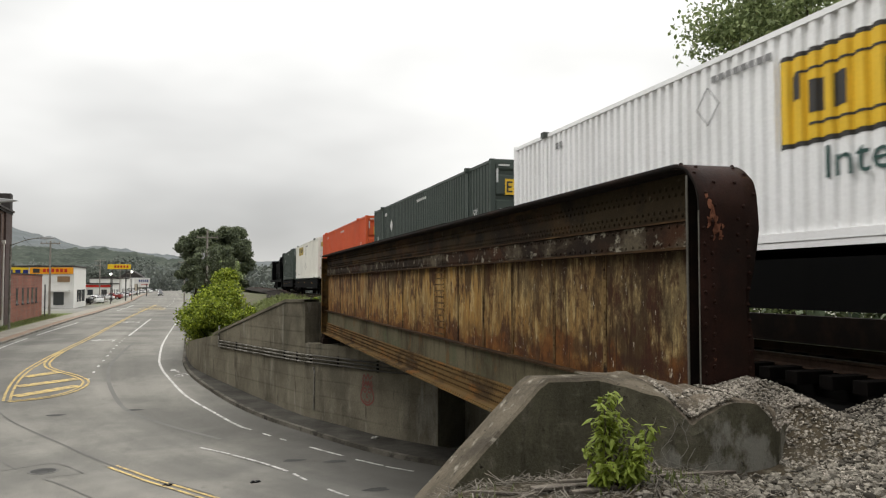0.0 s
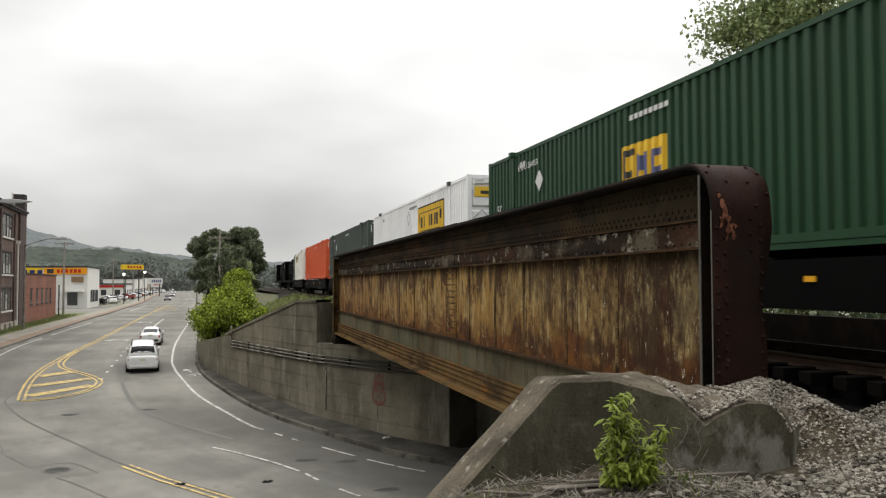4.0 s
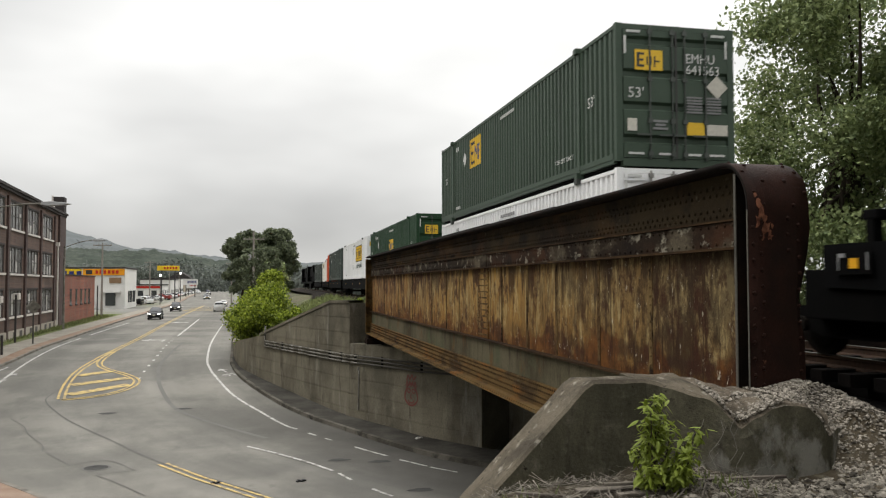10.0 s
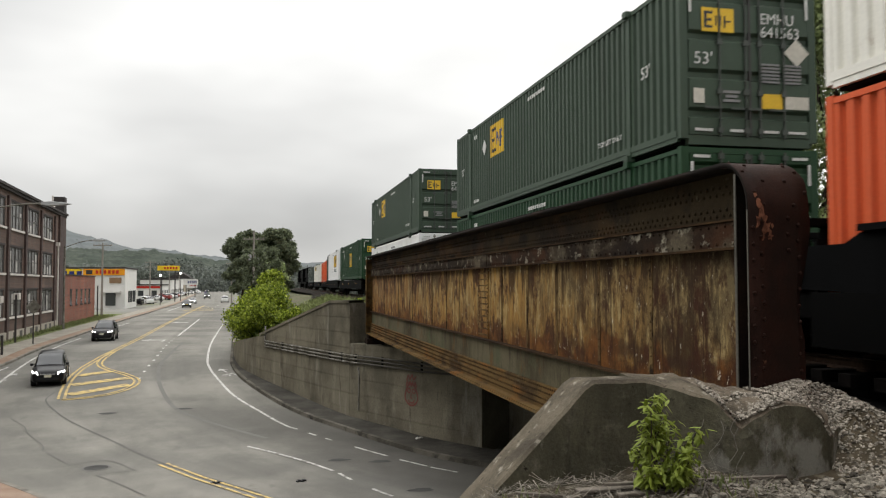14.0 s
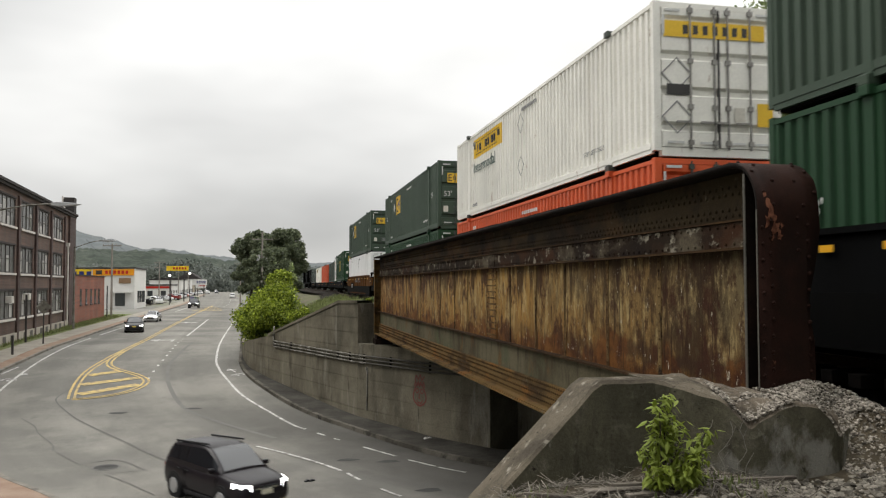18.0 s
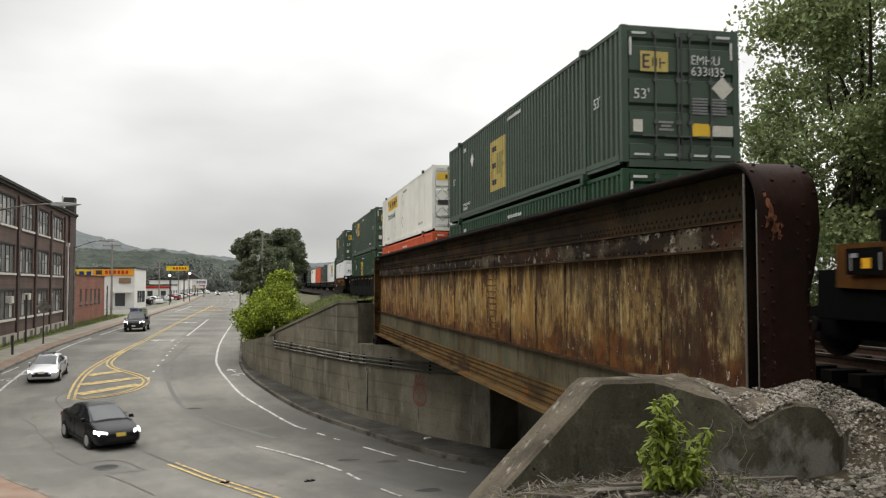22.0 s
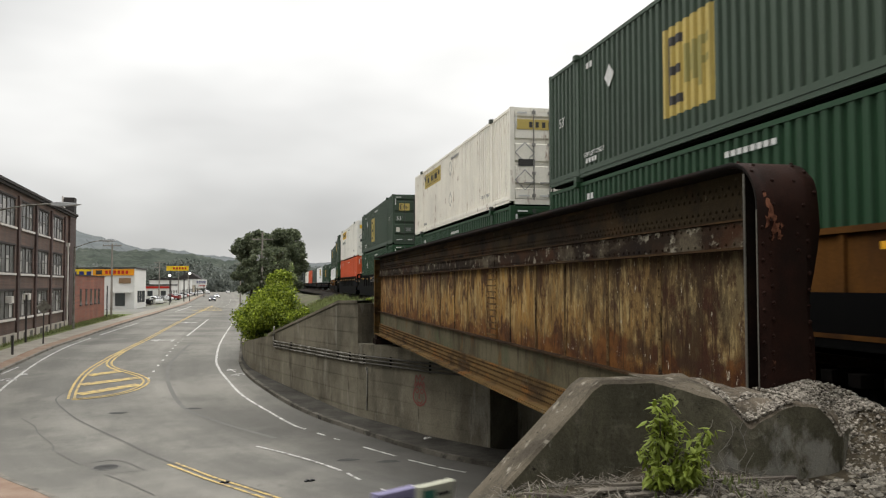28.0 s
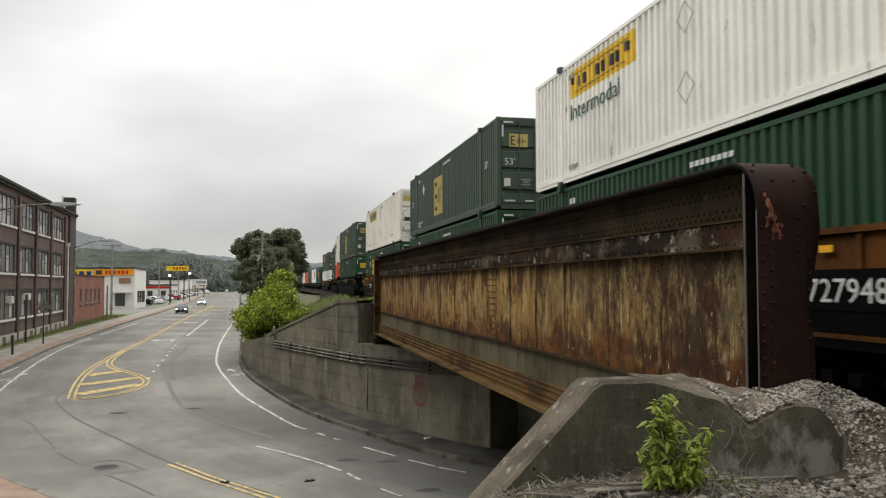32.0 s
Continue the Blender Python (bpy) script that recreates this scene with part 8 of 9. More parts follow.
# ------------------------------------------------------------------ street furniture
def street_lamp(x, y, h, arm, label, rise=0.8):
    """A cobra-head lamp; arm: (dx, dy) of the head from the pole."""
    s = thing("street_lamp", label, "street lamp", pose(x, y, ground_z(y)), "street lamps")
    bm = nb()
    cyl(bm, (0, 0, -0.1), (0, 0, h), 0.11, 0.075, 12)
    part("pole", bm, M_pipe, s)
    bm = nb()
    pts = [Vector((arm[0] * u, arm[1] * u, h - 0.15 + rise * math.sin(u * math.pi / 2))) for u in [i / 8 for i in range(9)]]
    tube(bm, pts, 0.038, 8)
    part("arm", bm, M_pipe, s)
    d = Vector((arm[0], arm[1])).normalized()
    m_ = Matrix.Translation((arm[0], arm[1], h - 0.15 + rise)) @ Matrix.Rotation(math.atan2(d.y, d.x), 4, "Z")
    bm = nb()
    profile(bm, [(-0.15, -0.07), (0.2, -0.13), (1.05, -0.06), (1.3, -0.01), (1.05, 0.05), (0.3, 0.11), (-0.1, 0.07)], "x", -0.14, 0.14)
    bmesh.ops.transform(bm, matrix=m_ @ Matrix.Rotation(radians(-90), 4, "Z"), verts=bm.verts[:])
    bmesh.ops.bevel(bm, geom=bm.edges[:], offset=0.02, segments=1, affect="EDGES")
    part("lamp_head", bm, S_greyb, s, "grey cobra lamp head")
    return s


street_lamp(-15.1, 44.6, 8.4, (4.4, -0.3), "grey street lamp with a long curved arm", 0.85)
street_lamp(-18.4, 84.0, 8.0, (2.7, -0.6), "grey street lamp before the brick factory", 0.7)
for x, y, z in ((-21.9, 190, 7.84), (-20.6, 222, 8.75)):
    s = thing("lot_lamp", "lit white lamp on a dark pole at the tyre lot", "lamp", pose(x, y, ground_z(y) - 0.08), "lamps of the lot")
    bm = nb()
    cyl(bm, (0, 0, 0), (0, 0, z - ground_z(y)), 0.09, 0.07, 8)
    part("pole", bm, M_roof, s)
    bm = nb()
    bmesh.ops.create_uvsphere(bm, u_segments=12, v_segments=8, radius=0.28, matrix=Matrix.Translation((0, -0.2, z - ground_z(y))))
    part("globe", bm, S_lamp, s, "lit white globe", True)
sp = thing("road_sign", "grey back of a diamond road sign on a dark post", "road sign", pose(-15.9, 63.5, ground_z(63.5)))
bm = nb()
box(bm, -0.04, 0.04, -0.04, 0.04, -0.1, 3.3)
part("post", bm, M_roof, sp)
bm = nb()
box(bm, -0.38, 0.38, -0.06, -0.045, -0.38, 0.38, 0.0, Matrix.Translation((0, 0, 2.75)) @ Matrix.Rotation(radians(45), 4, "Y"))
part("sign_plate", bm, M_pipe, sp)
for x, y, h in ((-17.6, 65.5, 3.6), (-15.8, 56, 1.3)):
    ps = thing("sign_post", "thin dark steel post on the verge", "post", pose(x, y, ground_z(y)))
    bm = nb()
    box(bm, -0.06, 0.06, -0.06, 0.06, -0.1, h)
    part("shaft", bm, M_roof, ps)


def utility_pole(x, y, h, label, cans=0, arms=(0.4, 1.5), dz=0.0):
    s = thing("utility_pole", label, "utility pole", pose(x, y, ground_z(y) + dz), "utility poles")
    bm = nb()
    cyl(bm, (0, 0, -0.3), (0, 0, h), 0.16, 0.10, 10)
    part("shaft", bm, M_pole, s)
    for a in arms:
        bm = nb()
        box(bm, -1.2, 1.2, -0.06, 0.06, h - a - 0.06, h - a + 0.06)
        for xx in (-1.1, -0.5, 0.5, 1.1):
            cyl(bm, (xx, 0, h - a + 0.06), (xx, 0, h - a + 0.24), 0.04, seg=6)
        part("cross_arm", bm, M_pole, s)
    for i in range(cans):
        bm = nb()
        a = -0.9 + i * 1.6
        cyl(bm, (a * 0.5, -0.25, h - 3.4), (a * 0.5, -0.25, h - 2.4), 0.22, seg=10)
        part("transformer", bm, S_greyb, s, "grey transformer can")
    return s


utility_pole(-1.0, 98, 9.3, "wooden utility pole with transformers", 2, (0.9,), 1.2)
utility_pole(-21.0, 117.5, 9.9, "wooden utility pole at the corner of the brick annex", 0, (0.3,))
utility_pole(-26, 205, 10, "wooden utility pole on the tyre lot")
utility_pole(-29, 275, 10, "wooden utility pole up the street")
utility_pole(-6, 170, 10, "wooden utility pole across the street")
utility_pole(-34, 360, 10, "wooden utility pole far up the street")
wires = [((-21.0, 117.5, 10.9), (-26, 205, 11.0)), ((-26, 205, 11.0), (-29, 275, 11.0)), ((-21.0, 117.5, 10.9), (-20.2, 93.2, 10.6)), ((-29, 275, 11), (-34, 360, 11))]
for a, b in wires:
    for off in (-0.9, 0.9):
        bm = nb()
        pa, pb_ = Vector(a) + Vector((off, 0, 0)), Vector(b) + Vector((off, 0, 0))
        wire_tube(bm, [pa.lerp(pb_, u / 8) - Vector((0, 0, 1.3 * (1 - (2 * u / 8 - 1) ** 2))) for u in range(9)], 0.011)
        tagged(part("overhead_wire", bm, M_trim), "thin black overhead wire between utility poles", "wire", "overhead wires")
# ------------------------------------------------------------------ plants
def leaf_mat(name, c, c2, rough=0.55):
    m, n, l, b = nodes_of(name)
    gi = n.new("ShaderNodeNewGeometry")
    col = ramp(n, l, gi.outputs["Random Per Island"], 0.0, 1.0, c, c2)
    co = coords(n)
    col = mix(n, l, 0.5, col, mix(n, l, 1.0, col, ramp(n, l, noise_tex(n, l, co, 0.5, 3), 0.3, 0.7, (0.6,) * 3, (1.4,) * 3), "MULTIPLY"))
    l.new(col, b.inputs["Base Color"])
    b.inputs["Roughness"].default_value = rough
    b.inputs["Specular IOR Level"].default_value = 0.3
    tr = n.new("ShaderNodeBsdfTranslucent")
    l.new(col, tr.inputs["Color"])
    ms = n.new("ShaderNodeMixShader")
    ms.inputs["Fac"].default_value = 0.3
    l.new(b.outputs["BSDF"], ms.inputs[1])
    l.new(tr.outputs["BSDF"], ms.inputs[2])
    l.new(ms.outputs["Shader"], n["Material Output"].inputs["Surface"])
    return m


F_tree = leaf_mat("tree leaves", (0.11, 0.15, 0.06), (0.30, 0.35, 0.15))
F_far = leaf_mat("far tree leaves", (0.035, 0.052, 0.03), (0.10, 0.125, 0.068))
F_round = leaf_mat("round tree leaves", (0.065, 0.08, 0.05), (0.16, 0.185, 0.10))
F_bush = leaf_mat("bright bush leaves", (0.045, 0.078, 0.006), (0.35, 0.42, 0.04))
F_sap = leaf_mat("sapling leaves", (0.035, 0.062, 0.006), (0.20, 0.25, 0.03), 0.55)
# far woods: distance haze is mixed into the leaf colours
F_wood = leaf_mat("haze-tinted woods", (0.085, 0.097, 0.088), (0.15, 0.165, 0.14))
F_dry = leaf_mat("dry weeds", (0.10, 0.13, 0.04), (0.25, 0.28, 0.11))
F_grass = leaf_mat("grass blades", (0.08, 0.11, 0.03), (0.2, 0.21, 0.09))
M_dead = leaf_mat("dead stalks", (0.03, 0.024, 0.018), (0.25, 0.225, 0.185), 0.8)
M_vine = surface("dry vine", (0.2, 0.19, 0.165), (0.12, 0.11, 0.095), rough=0.9)
M_bark = streaked("bark", [((0.075, 0.06, 0.048),), ((0.04, 0.032, 0.026), 3, (2, 2, 0.3), 0.4, 0.65)], 0.95, 0, 25, 0.6)
# hill colours paled and blued, so the air's haze is painted in
M_hill = streaked("haze-tinted hill woods", [((0.125, 0.136, 0.14),), ((0.095, 0.106, 0.108), 0.05, None, 0.4, 0.6), ((0.13, 0.138, 0.132), 0.012, None, 0.5, 0.7)], 1.0, 0, 0.2, 0.6)


def leaf_cloud(name, blobs, n, size, mat, parent=None, seed=1, shell=0.55, droop=0.0, smooth=False):
    """n small leaves (bent quads) in balls of leaves: blobs are (x, y, z, radius, flatness)."""
    g = np.random.default_rng(seed)
    bl = np.array(blobs, float)
    w = bl[:, 3] ** 2.2
    pick = g.choice(len(bl), n, p=w / w.sum())
    d = g.normal(size=(n, 3))
    d /= np.linalg.norm(d, axis=1)[:, None]
    r = bl[pick, 3] * (shell + (1 - shell) * g.random(n)) * (0.82 + 0.36 * g.random(n))
    c = bl[pick, :3] + d * r[:, None] * np.stack([np.ones(n), np.ones(n), bl[pick, 4]], 1)
    a = g.normal(size=(n, 3))
    a[:, 2] -= droop
    a /= np.linalg.norm(a, axis=1)[:, None]
    b = np.cross(a, g.normal(size=(n, 3)))
    b /= np.linalg.norm(b, axis=1)[:, None]
    nn = np.cross(a, b)
    s = (size * (0.6 + 0.8 * g.random(n)))[:, None]
    v = np.stack([c - a * s * 0.5, c + b * s * 0.32 + nn * s * 0.08, c + a * s * 0.5, c - b * s * 0.32 + nn * s * 0.08], 1).reshape(-1, 3)
    f = np.arange(4 * n).reshape(-1, 4)
    me = bpy.data.meshes.new(name)
    me.from_pydata(v.tolist(), [], f.tolist())
    me.materials.append(mat)
    ob = new(name, me)
    if parent is not None:
        ob.parent = parent
    return ob


def limb(bm, a, b, r0, r1, rng, kinks=3):
    a, b = Vector(a), Vector(b)
    pts = [a]
    for i in range(1, kinks + 1):
        u = i / kinks
        j = (b - a).length * 0.07 * (i < kinks)
        pts.append(a.lerp(b, u) + Vector((rng.uniform(-j, j), rng.uniform(-j, j), rng.uniform(-j, j))))
    for i, (p, q) in enumerate(zip(pts, pts[1:])):
        cyl(bm, p, q, r0 + (r1 - r0) * i / kinks, r0 + (r1 - r0) * (i + 1) / kinks, 7, False)


def tree(x, y, z, h, w, label, n=9000, leaf=0.32, mat=None, seed=1, low=0.25, fat=1.0, group="trees"):
    """h: height; w: crown width."""
    rng = random.Random(seed)
    t = thing("tree", label, "tree", pose(x, y, z), group)
    bm = nb()
    limb(bm, (0, 0, -0.4), (0, 0, h * 0.62), h * 0.022, h * 0.01, rng, 4)
    blobs = []
    for i in range(70):
        a, u = rng.uniform(0, 2 * math.pi), (i + rng.random()) / 70
        zz = h * (low + (1 - low) * (0.08 + 0.86 * u))
        prof_ = math.sin(math.pi * (0.2 + 0.62 * u)) ** 0.7
        rad = w / 2 * prof_ * rng.random() ** 0.5 * 0.9
        p = (rad * math.cos(a), rad * math.sin(a), zz)
        blobs.append((*p, fat * w * rng.uniform(0.075, 0.15), rng.uniform(0.65, 0.95)))
        if i % 4 == 0:
            limb(bm, (0, 0, h * rng.uniform(low * 0.7, 0.6)), p, h * 0.008, h * 0.002, rng)
    part("trunk", bm, M_bark, t)
    leaf_cloud("crown", blobs, n, leaf, mat or F_tree, t, seed, 0.15)
    return t


# trees behind the railway
tree(25.6, 31.5, 1.0, 19.5, 12.6, "tall leafy tree behind the railway", 80000, 0.21, seed=3, low=0.1, fat=1.35)
tree(29.5, 25.0, 1.0, 22, 14, "tall dense tree behind the railway", 70000, 0.26, seed=4, low=0.08, fat=1.5)
tree(25.0, 18.0, 1.0, 18, 11, "dense leafy tree behind the railway", 50000, 0.28, seed=5, low=0.05, fat=1.5)
tree(27.5, 12.0, 1.0, 19, 11, "dense leafy tree behind the railway", 36000, 0.32, seed=6, low=0.05, fat=1.5)
tree(33, 34.0, 1.0, 17, 11, "leafy tree behind the railway", 8000, 0.4, seed=7, low=0.15)
tree(20, 4.0, 1.0, 15, 9, "leafy tree behind the railway", 6000, 0.4, seed=8, low=0.1)
tree(19.5, 36.0, 1.0, 9.4, 6, "low leafy tree behind the railway", 6000, 0.3, seed=9, low=0.1)
# row carried on unseen behind the train, to keep sky light off the underframes
hedge = []
rng = random.Random(11)
for i in range(46):
    yy = -6 + i * 2.0
    top = 5.2 if yy < 36 else 3.6
    for k in range(2):
        hedge.append((15.2 + rng.uniform(-0.8, 2.2), yy + rng.uniform(-0.8, 0.8), rng.uniform(1.0, top), rng.uniform(1.2, 1.9), 1.0))
tagged(leaf_cloud("undergrowth", hedge, 16000, 0.34, F_far, None, 12, 0.4), "dense dark undergrowth along the far side of the railway", "undergrowth", kind="stuff")
# trees between road and track
tree(-2.7, 131, 1.6, 12.7, 6.6, "round dark green tree beside the road", 64000, 0.38, F_round, 21, 0.2, 1.3)
tree(2.2, 134, 1.8, 12.7, 6.8, "round dark green tree beside the road", 64000, 0.38, F_round, 27, 0.2, 1.3)
tree(-0.2, 84, 2.2, 7.4, 4.8, "young leafy tree beside the utility pole", 14000, 0.2, F_round, 23, 0.05)
tree(1.2, 100, 2.4, 6.5, 4.0, "small leafy tree on the embankment", 2500, 0.34, F_tree, 24, 0.05)


def bush(x, y, z, w, h, n, leaf, mat, label, seed, parts=16):
    rng = random.Random(seed)
    b = thing("bush", label, "bush", pose(x, y, z), "bushes")
    bm = nb()
    blobs = []
    for i in range(parts):
        a, u = rng.uniform(0, 2 * math.pi), rng.random()
        rad = w / 2 * rng.uniform(0.2, 0.75) * math.sin(math.pi * (0.25 + 0.65 * u))
        p = (rad * math.cos(a), rad * math.sin(a), h * (0.1 + 0.78 * u))
        blobs.append((*p, w * rng.uniform(0.14, 0.22), 0.85))
        limb(bm, (rng.uniform(-0.2, 0.2), rng.uniform(-0.2, 0.2), 0), p, 0.04, 0.012, rng)
    part("branching", bm, M_bark, b)
    leaf_cloud("foliage", blobs, n, leaf, mat, b, seed, 0.3)
    return b


bush(0.35, 50.5, 1.6, 5.4, 4.3, 42000, 0.135, F_bush, "large bright green bush over the retaining wall", 31, 22)
bush(0.45, 56.0, 2.0, 3.2, 4.9, 14000, 0.15, F_bush, "bright green bush behind the retaining wall", 32)
bush(1.6, 47.5, 2.9, 2.0, 1.5, 2500, 0.16, F_bush, "low green bush on the embankment", 33, 9)
bush(3.4, 43.5, 3.6, 1.2, 0.9, 900, 0.12, F_tree, "small dry weed clump on the embankment", 34, 6)
bush(5.0, 40.5, 4.2, 0.9, 0.9, 700, 0.1, F_tree, "small dry weed clump on the embankment", 35, 6)
bush(4.4, 37.5, 4.4, 0.8, 0.6, 500, 0.1, F_bush, "small weed clump behind the bridge seat", 36, 5)
# weeds on the far bank, grass by the street
def tufts(name, spots, mat, label, seed, hgt=0.35):
    g = np.random.default_rng(seed)
    p = np.array(spots)
    n = len(p)
    a = g.random(n) * 2 * math.pi
    lean = g.normal(size=(n, 2)) * 0.4
    s = hgt * (0.5 + g.random(n))
    w = s * 0.09 + 0.012
    dx, dy = np.cos(a) * w, np.sin(a) * w
    v = np.stack([p + np.stack([-dx, -dy, -0.03 + 0 * dx], 1), p + np.stack([dx, dy, -0.03 + 0 * dx], 1), p + np.stack([lean[:, 0] * s, lean[:, 1] * s, s], 1)], 1).reshape(-1, 3)
    me = bpy.data.meshes.new(name)
    me.from_pydata(v.tolist(), [], np.arange(3 * n).reshape(-1, 3).tolist())
    me.materials.append(mat)
    return tagged(new(name, me), label, name.split("_")[0], kind="stuff")


g = np.random.default_rng(40)
spots = []
while len(spots) < 9000:
    x, y = g.uniform(-2, 6), 35.5 + 40 * g.random() ** 1.5
    z = far_bank(x, y)
    if z is not None and x > wall_x(y) + 0.1 and noise.noise((x * 0.5, y * 0.3, 9)) > -0.15:
        spots.append((x, y, z))
tufts("weeds", spots, F_dry, "dry green weeds on the railway embankment", 41, 0.42)
spots = []
while len(spots) < 9000:
    y = 45 + 75 * g.random() ** 1.3
    x = -17.35 - 0.03 * (y - 45) - 2.5 * g.random()
    spots.append((x, y, ground_z(y) + 0.1))
tufts("grass", spots, F_grass, "mown grass blades before the brick factory", 42, 0.2)

# woods and hills in the distance
rng = random.Random(50)
blobs = []
for i in range(170):
    az = radians(rng.uniform(-22, 6))
    d = rng.uniform(520, 760)
    blobs.append((d * math.sin(az), d * math.cos(az), rng.uniform(2, 15), rng.uniform(7, 12), 0.8))
for i in range(60):
    az = radians(rng.uniform(1.0, 12))
    d = rng.uniform(240, 420)
    blobs.append((d * math.sin(az), d * math.cos(az), rng.uniform(2, 8), rng.uniform(4, 6.5), 0.9))
for i in range(40):
    y = rng.uniform(230, 520)
    blobs.append((-0.11 * y - 44 - rng.uniform(0, 30), y, rng.uniform(3, 7), rng.uniform(3, 5), 1.0))
for i in range(22):
    y = rng.uniform(200, 420)
    blobs.append((-0.05 * y + 8 + rng.uniform(0, 6), y, rng.uniform(2, 5), rng.uniform(2.5, 4), 1.0))
tagged(leaf_cloud("woods", blobs, 60000, 2.2, F_wood, None, 51, 0.5), "haze-tinted green woods at the foot of the hills", "woods", kind="stuff")


def ridge(px_az):
    """Height of the skyline over the eye per metre of distance, by azimuth in degrees."""
    tab = [(-60, 0.05), (-30, 0.062), (-19, 0.070), (-14, 0.0665), (-12.7, 0.064), (-11.5, 0.0575), (-10.2, 0.051), (-8.6, 0.043), (-7, 0.041), (-5, 0.037), (-3.2, 0.034), (-1, 0.030), (3, 0.026), (10, 0.026), (60, 0.03)]
    return lerp_table(tab, px_az)


bm = nb()
hv = []
for i in range(281):
    az = -60 + 90 * i / 280
    col_ = []
    for j, (d, f) in enumerate(((900, -0.02), (1050, 0.25), (1200, 0.5), (1350, 0.72), (1500, 0.9), (1620, 1.0), (1800, 0.8))):
        a = radians(az)
        x, y = d * math.sin(a), d * math.cos(a)
        zz = 5.7 + ridge(az) * 1620 * f + (noise.noise((x * 0.03, y * 0.03, 1)) * 5 + noise.noise((x * 0.09, y * 0.09, 4)) * 3.5) * (f > 0.1)
        col_.append(bm.verts.new((x, y, max(zz, 0.5) if f > 0 else 0.5)))
    hv.append(col_)
for a, b in zip(hv, hv[1:]):
    for j in range(6):
        bm.faces.new((a[j], b[j], b[j + 1], a[j + 1]))
bmesh.ops.recalc_face_normals(bm, faces=bm.faces[:])
structure("hills", bm, M_hill, "haze-tinted blue green wooded hills", "hills", True)

# the nearer wooded ridge before them
M_ridge = streaked("wooded ridge", [((0.058, 0.068, 0.056),), ((0.036, 0.045, 0.036), 0.035, None, 0.42, 0.6), ((0.085, 0.093, 0.074), 0.10, None, 0.52, 0.7)], 1.0, 0, 0.35, 0.8)
bm = nb()
hv = []
for i in range(601):
    az = -45 + 60 * i / 600
    a = radians(az)
    top = lerp_table([(-45, 0.04), (-20, 0.043), (-12.4, 0.0415), (-9.2, 0.0415), (-7.0, 0.040), (-5, 0.036), (-3.2, 0.032), (-1, 0.027), (3, 0.022), (15, 0.022)], az)
    col_ = []
    for d, f in ((760, -0.1), (790, 0.22), (820, 0.40), (850, 0.55), (880, 0.69), (910, 0.81), (935, 0.91), (960, 1.0), (990, 0.9)):
        x, y = d * math.sin(a), d * math.cos(a)
        rough_ = 3.2 * noise.noise((x * 0.05, y * 0.05, 2)) + 3.4 * abs(noise.noise((x * 0.12, y * 0.12, 7))) + 1.6 * noise.noise((x * 0.35, y * 0.35, 3))
        col_.append(bm.verts.new((x, y, 0.5 if f < 0 else 5.7 + top * 960 * f + rough_ - 2.0)))
    hv.append(col_)
for a, b in zip(hv, hv[1:]):
    for j in range(8):
        bm.faces.new((a[j], b[j], b[j + 1], a[j + 1]))
bmesh.ops.recalc_face_normals(bm, faces=bm.faces[:])
structure("wooded_ridge", bm, M_ridge, "dark green wooded ridge behind the town", "hills", True)

# the nearer tree belt: a bumpy canopy
bm = nb()
hv = []
for i in range(521):
    az = -40 + 52 * i / 520
    a = radians(az)
    col_ = []
    for d, f in ((600, 0.0), (612, 0.55), (625, 0.85), (640, 1.0), (660, 0.9), (690, 1.05), (720, 0.7)):
        x, y = d * math.sin(a), d * math.cos(a)
        bump_ = 4.5 * noise.noise((x * 0.07, y * 0.05, 2)) + 3.5 * abs(noise.noise((x * 0.16, y * 0.16, 7))) + 2 * noise.noise((x * 0.4, y * 0.4, 3))
        base_ = 17 if az < -2 else 12
        col_.append(bm.verts.new((x, y, 0.8 if f == 0 else 1 + (base_ + bump_) * f)))
    hv.append(col_)
for a, b in zip(hv, hv[1:]):
    for j in range(6):
        bm.faces.new((a[j], b[j], b[j + 1], a[j + 1]))
bmesh.ops.recalc_face_normals(bm, faces=bm.faces[:])
M_belt = streaked("tree belt", [((0.075, 0.085, 0.075),), ((0.045, 0.053, 0.047), 0.12, None, 0.42, 0.6), ((0.105, 0.114, 0.096), 0.3, None, 0.52, 0.7)], 1.0, 0, 0.8, 0.8)
structure("tree_belt", bm, M_belt, "dark green belt of trees at the foot of the hills", "woods", True)

# ------------------------------------------------------------------ the foreground
def island_stone(name, c, c2):
    """Stones that differ from one another in tone."""
    m, n, l, b = nodes_of(name)
    gi = n.new("ShaderNodeNewGeometry")
    col = ramp(n, l, gi.outputs["Random Per Island"], 0.0, 1.0, c, c2)
    fine = noise_tex(n, l, coords(n), 45, 4, 0.65)
    col = mix(n, l, 0.7, col, mix(n, l, 1.0, col, ramp(n, l, fine, 0.3, 0.7, (0.5,) * 3, (1.4,) * 3), "MULTIPLY"))
    l.new(col, b.inputs["Base Color"])
    b.inputs["Roughness"].default_value, b.inputs["Specular IOR Level"].default_value = 0.95, 0.1
    bumped(n, l, b, fine, 0.5, 0.01)
    return m


M_stone = island_stone("ballast stone", (0.024, 0.021, 0.017), (0.25, 0.228, 0.19))
M_pebble = island_stone("pale rubble", (0.05, 0.043, 0.034), (0.36, 0.325, 0.275))
ico = nb()
bmesh.ops.create_icosphere(ico, subdivisions=1, radius=1.0)
ico_v = np.array([v.co[:] for v in ico.verts])
ico_f = np.array([[v.index for v in f.verts] for f in ico.faces])
ico.free()


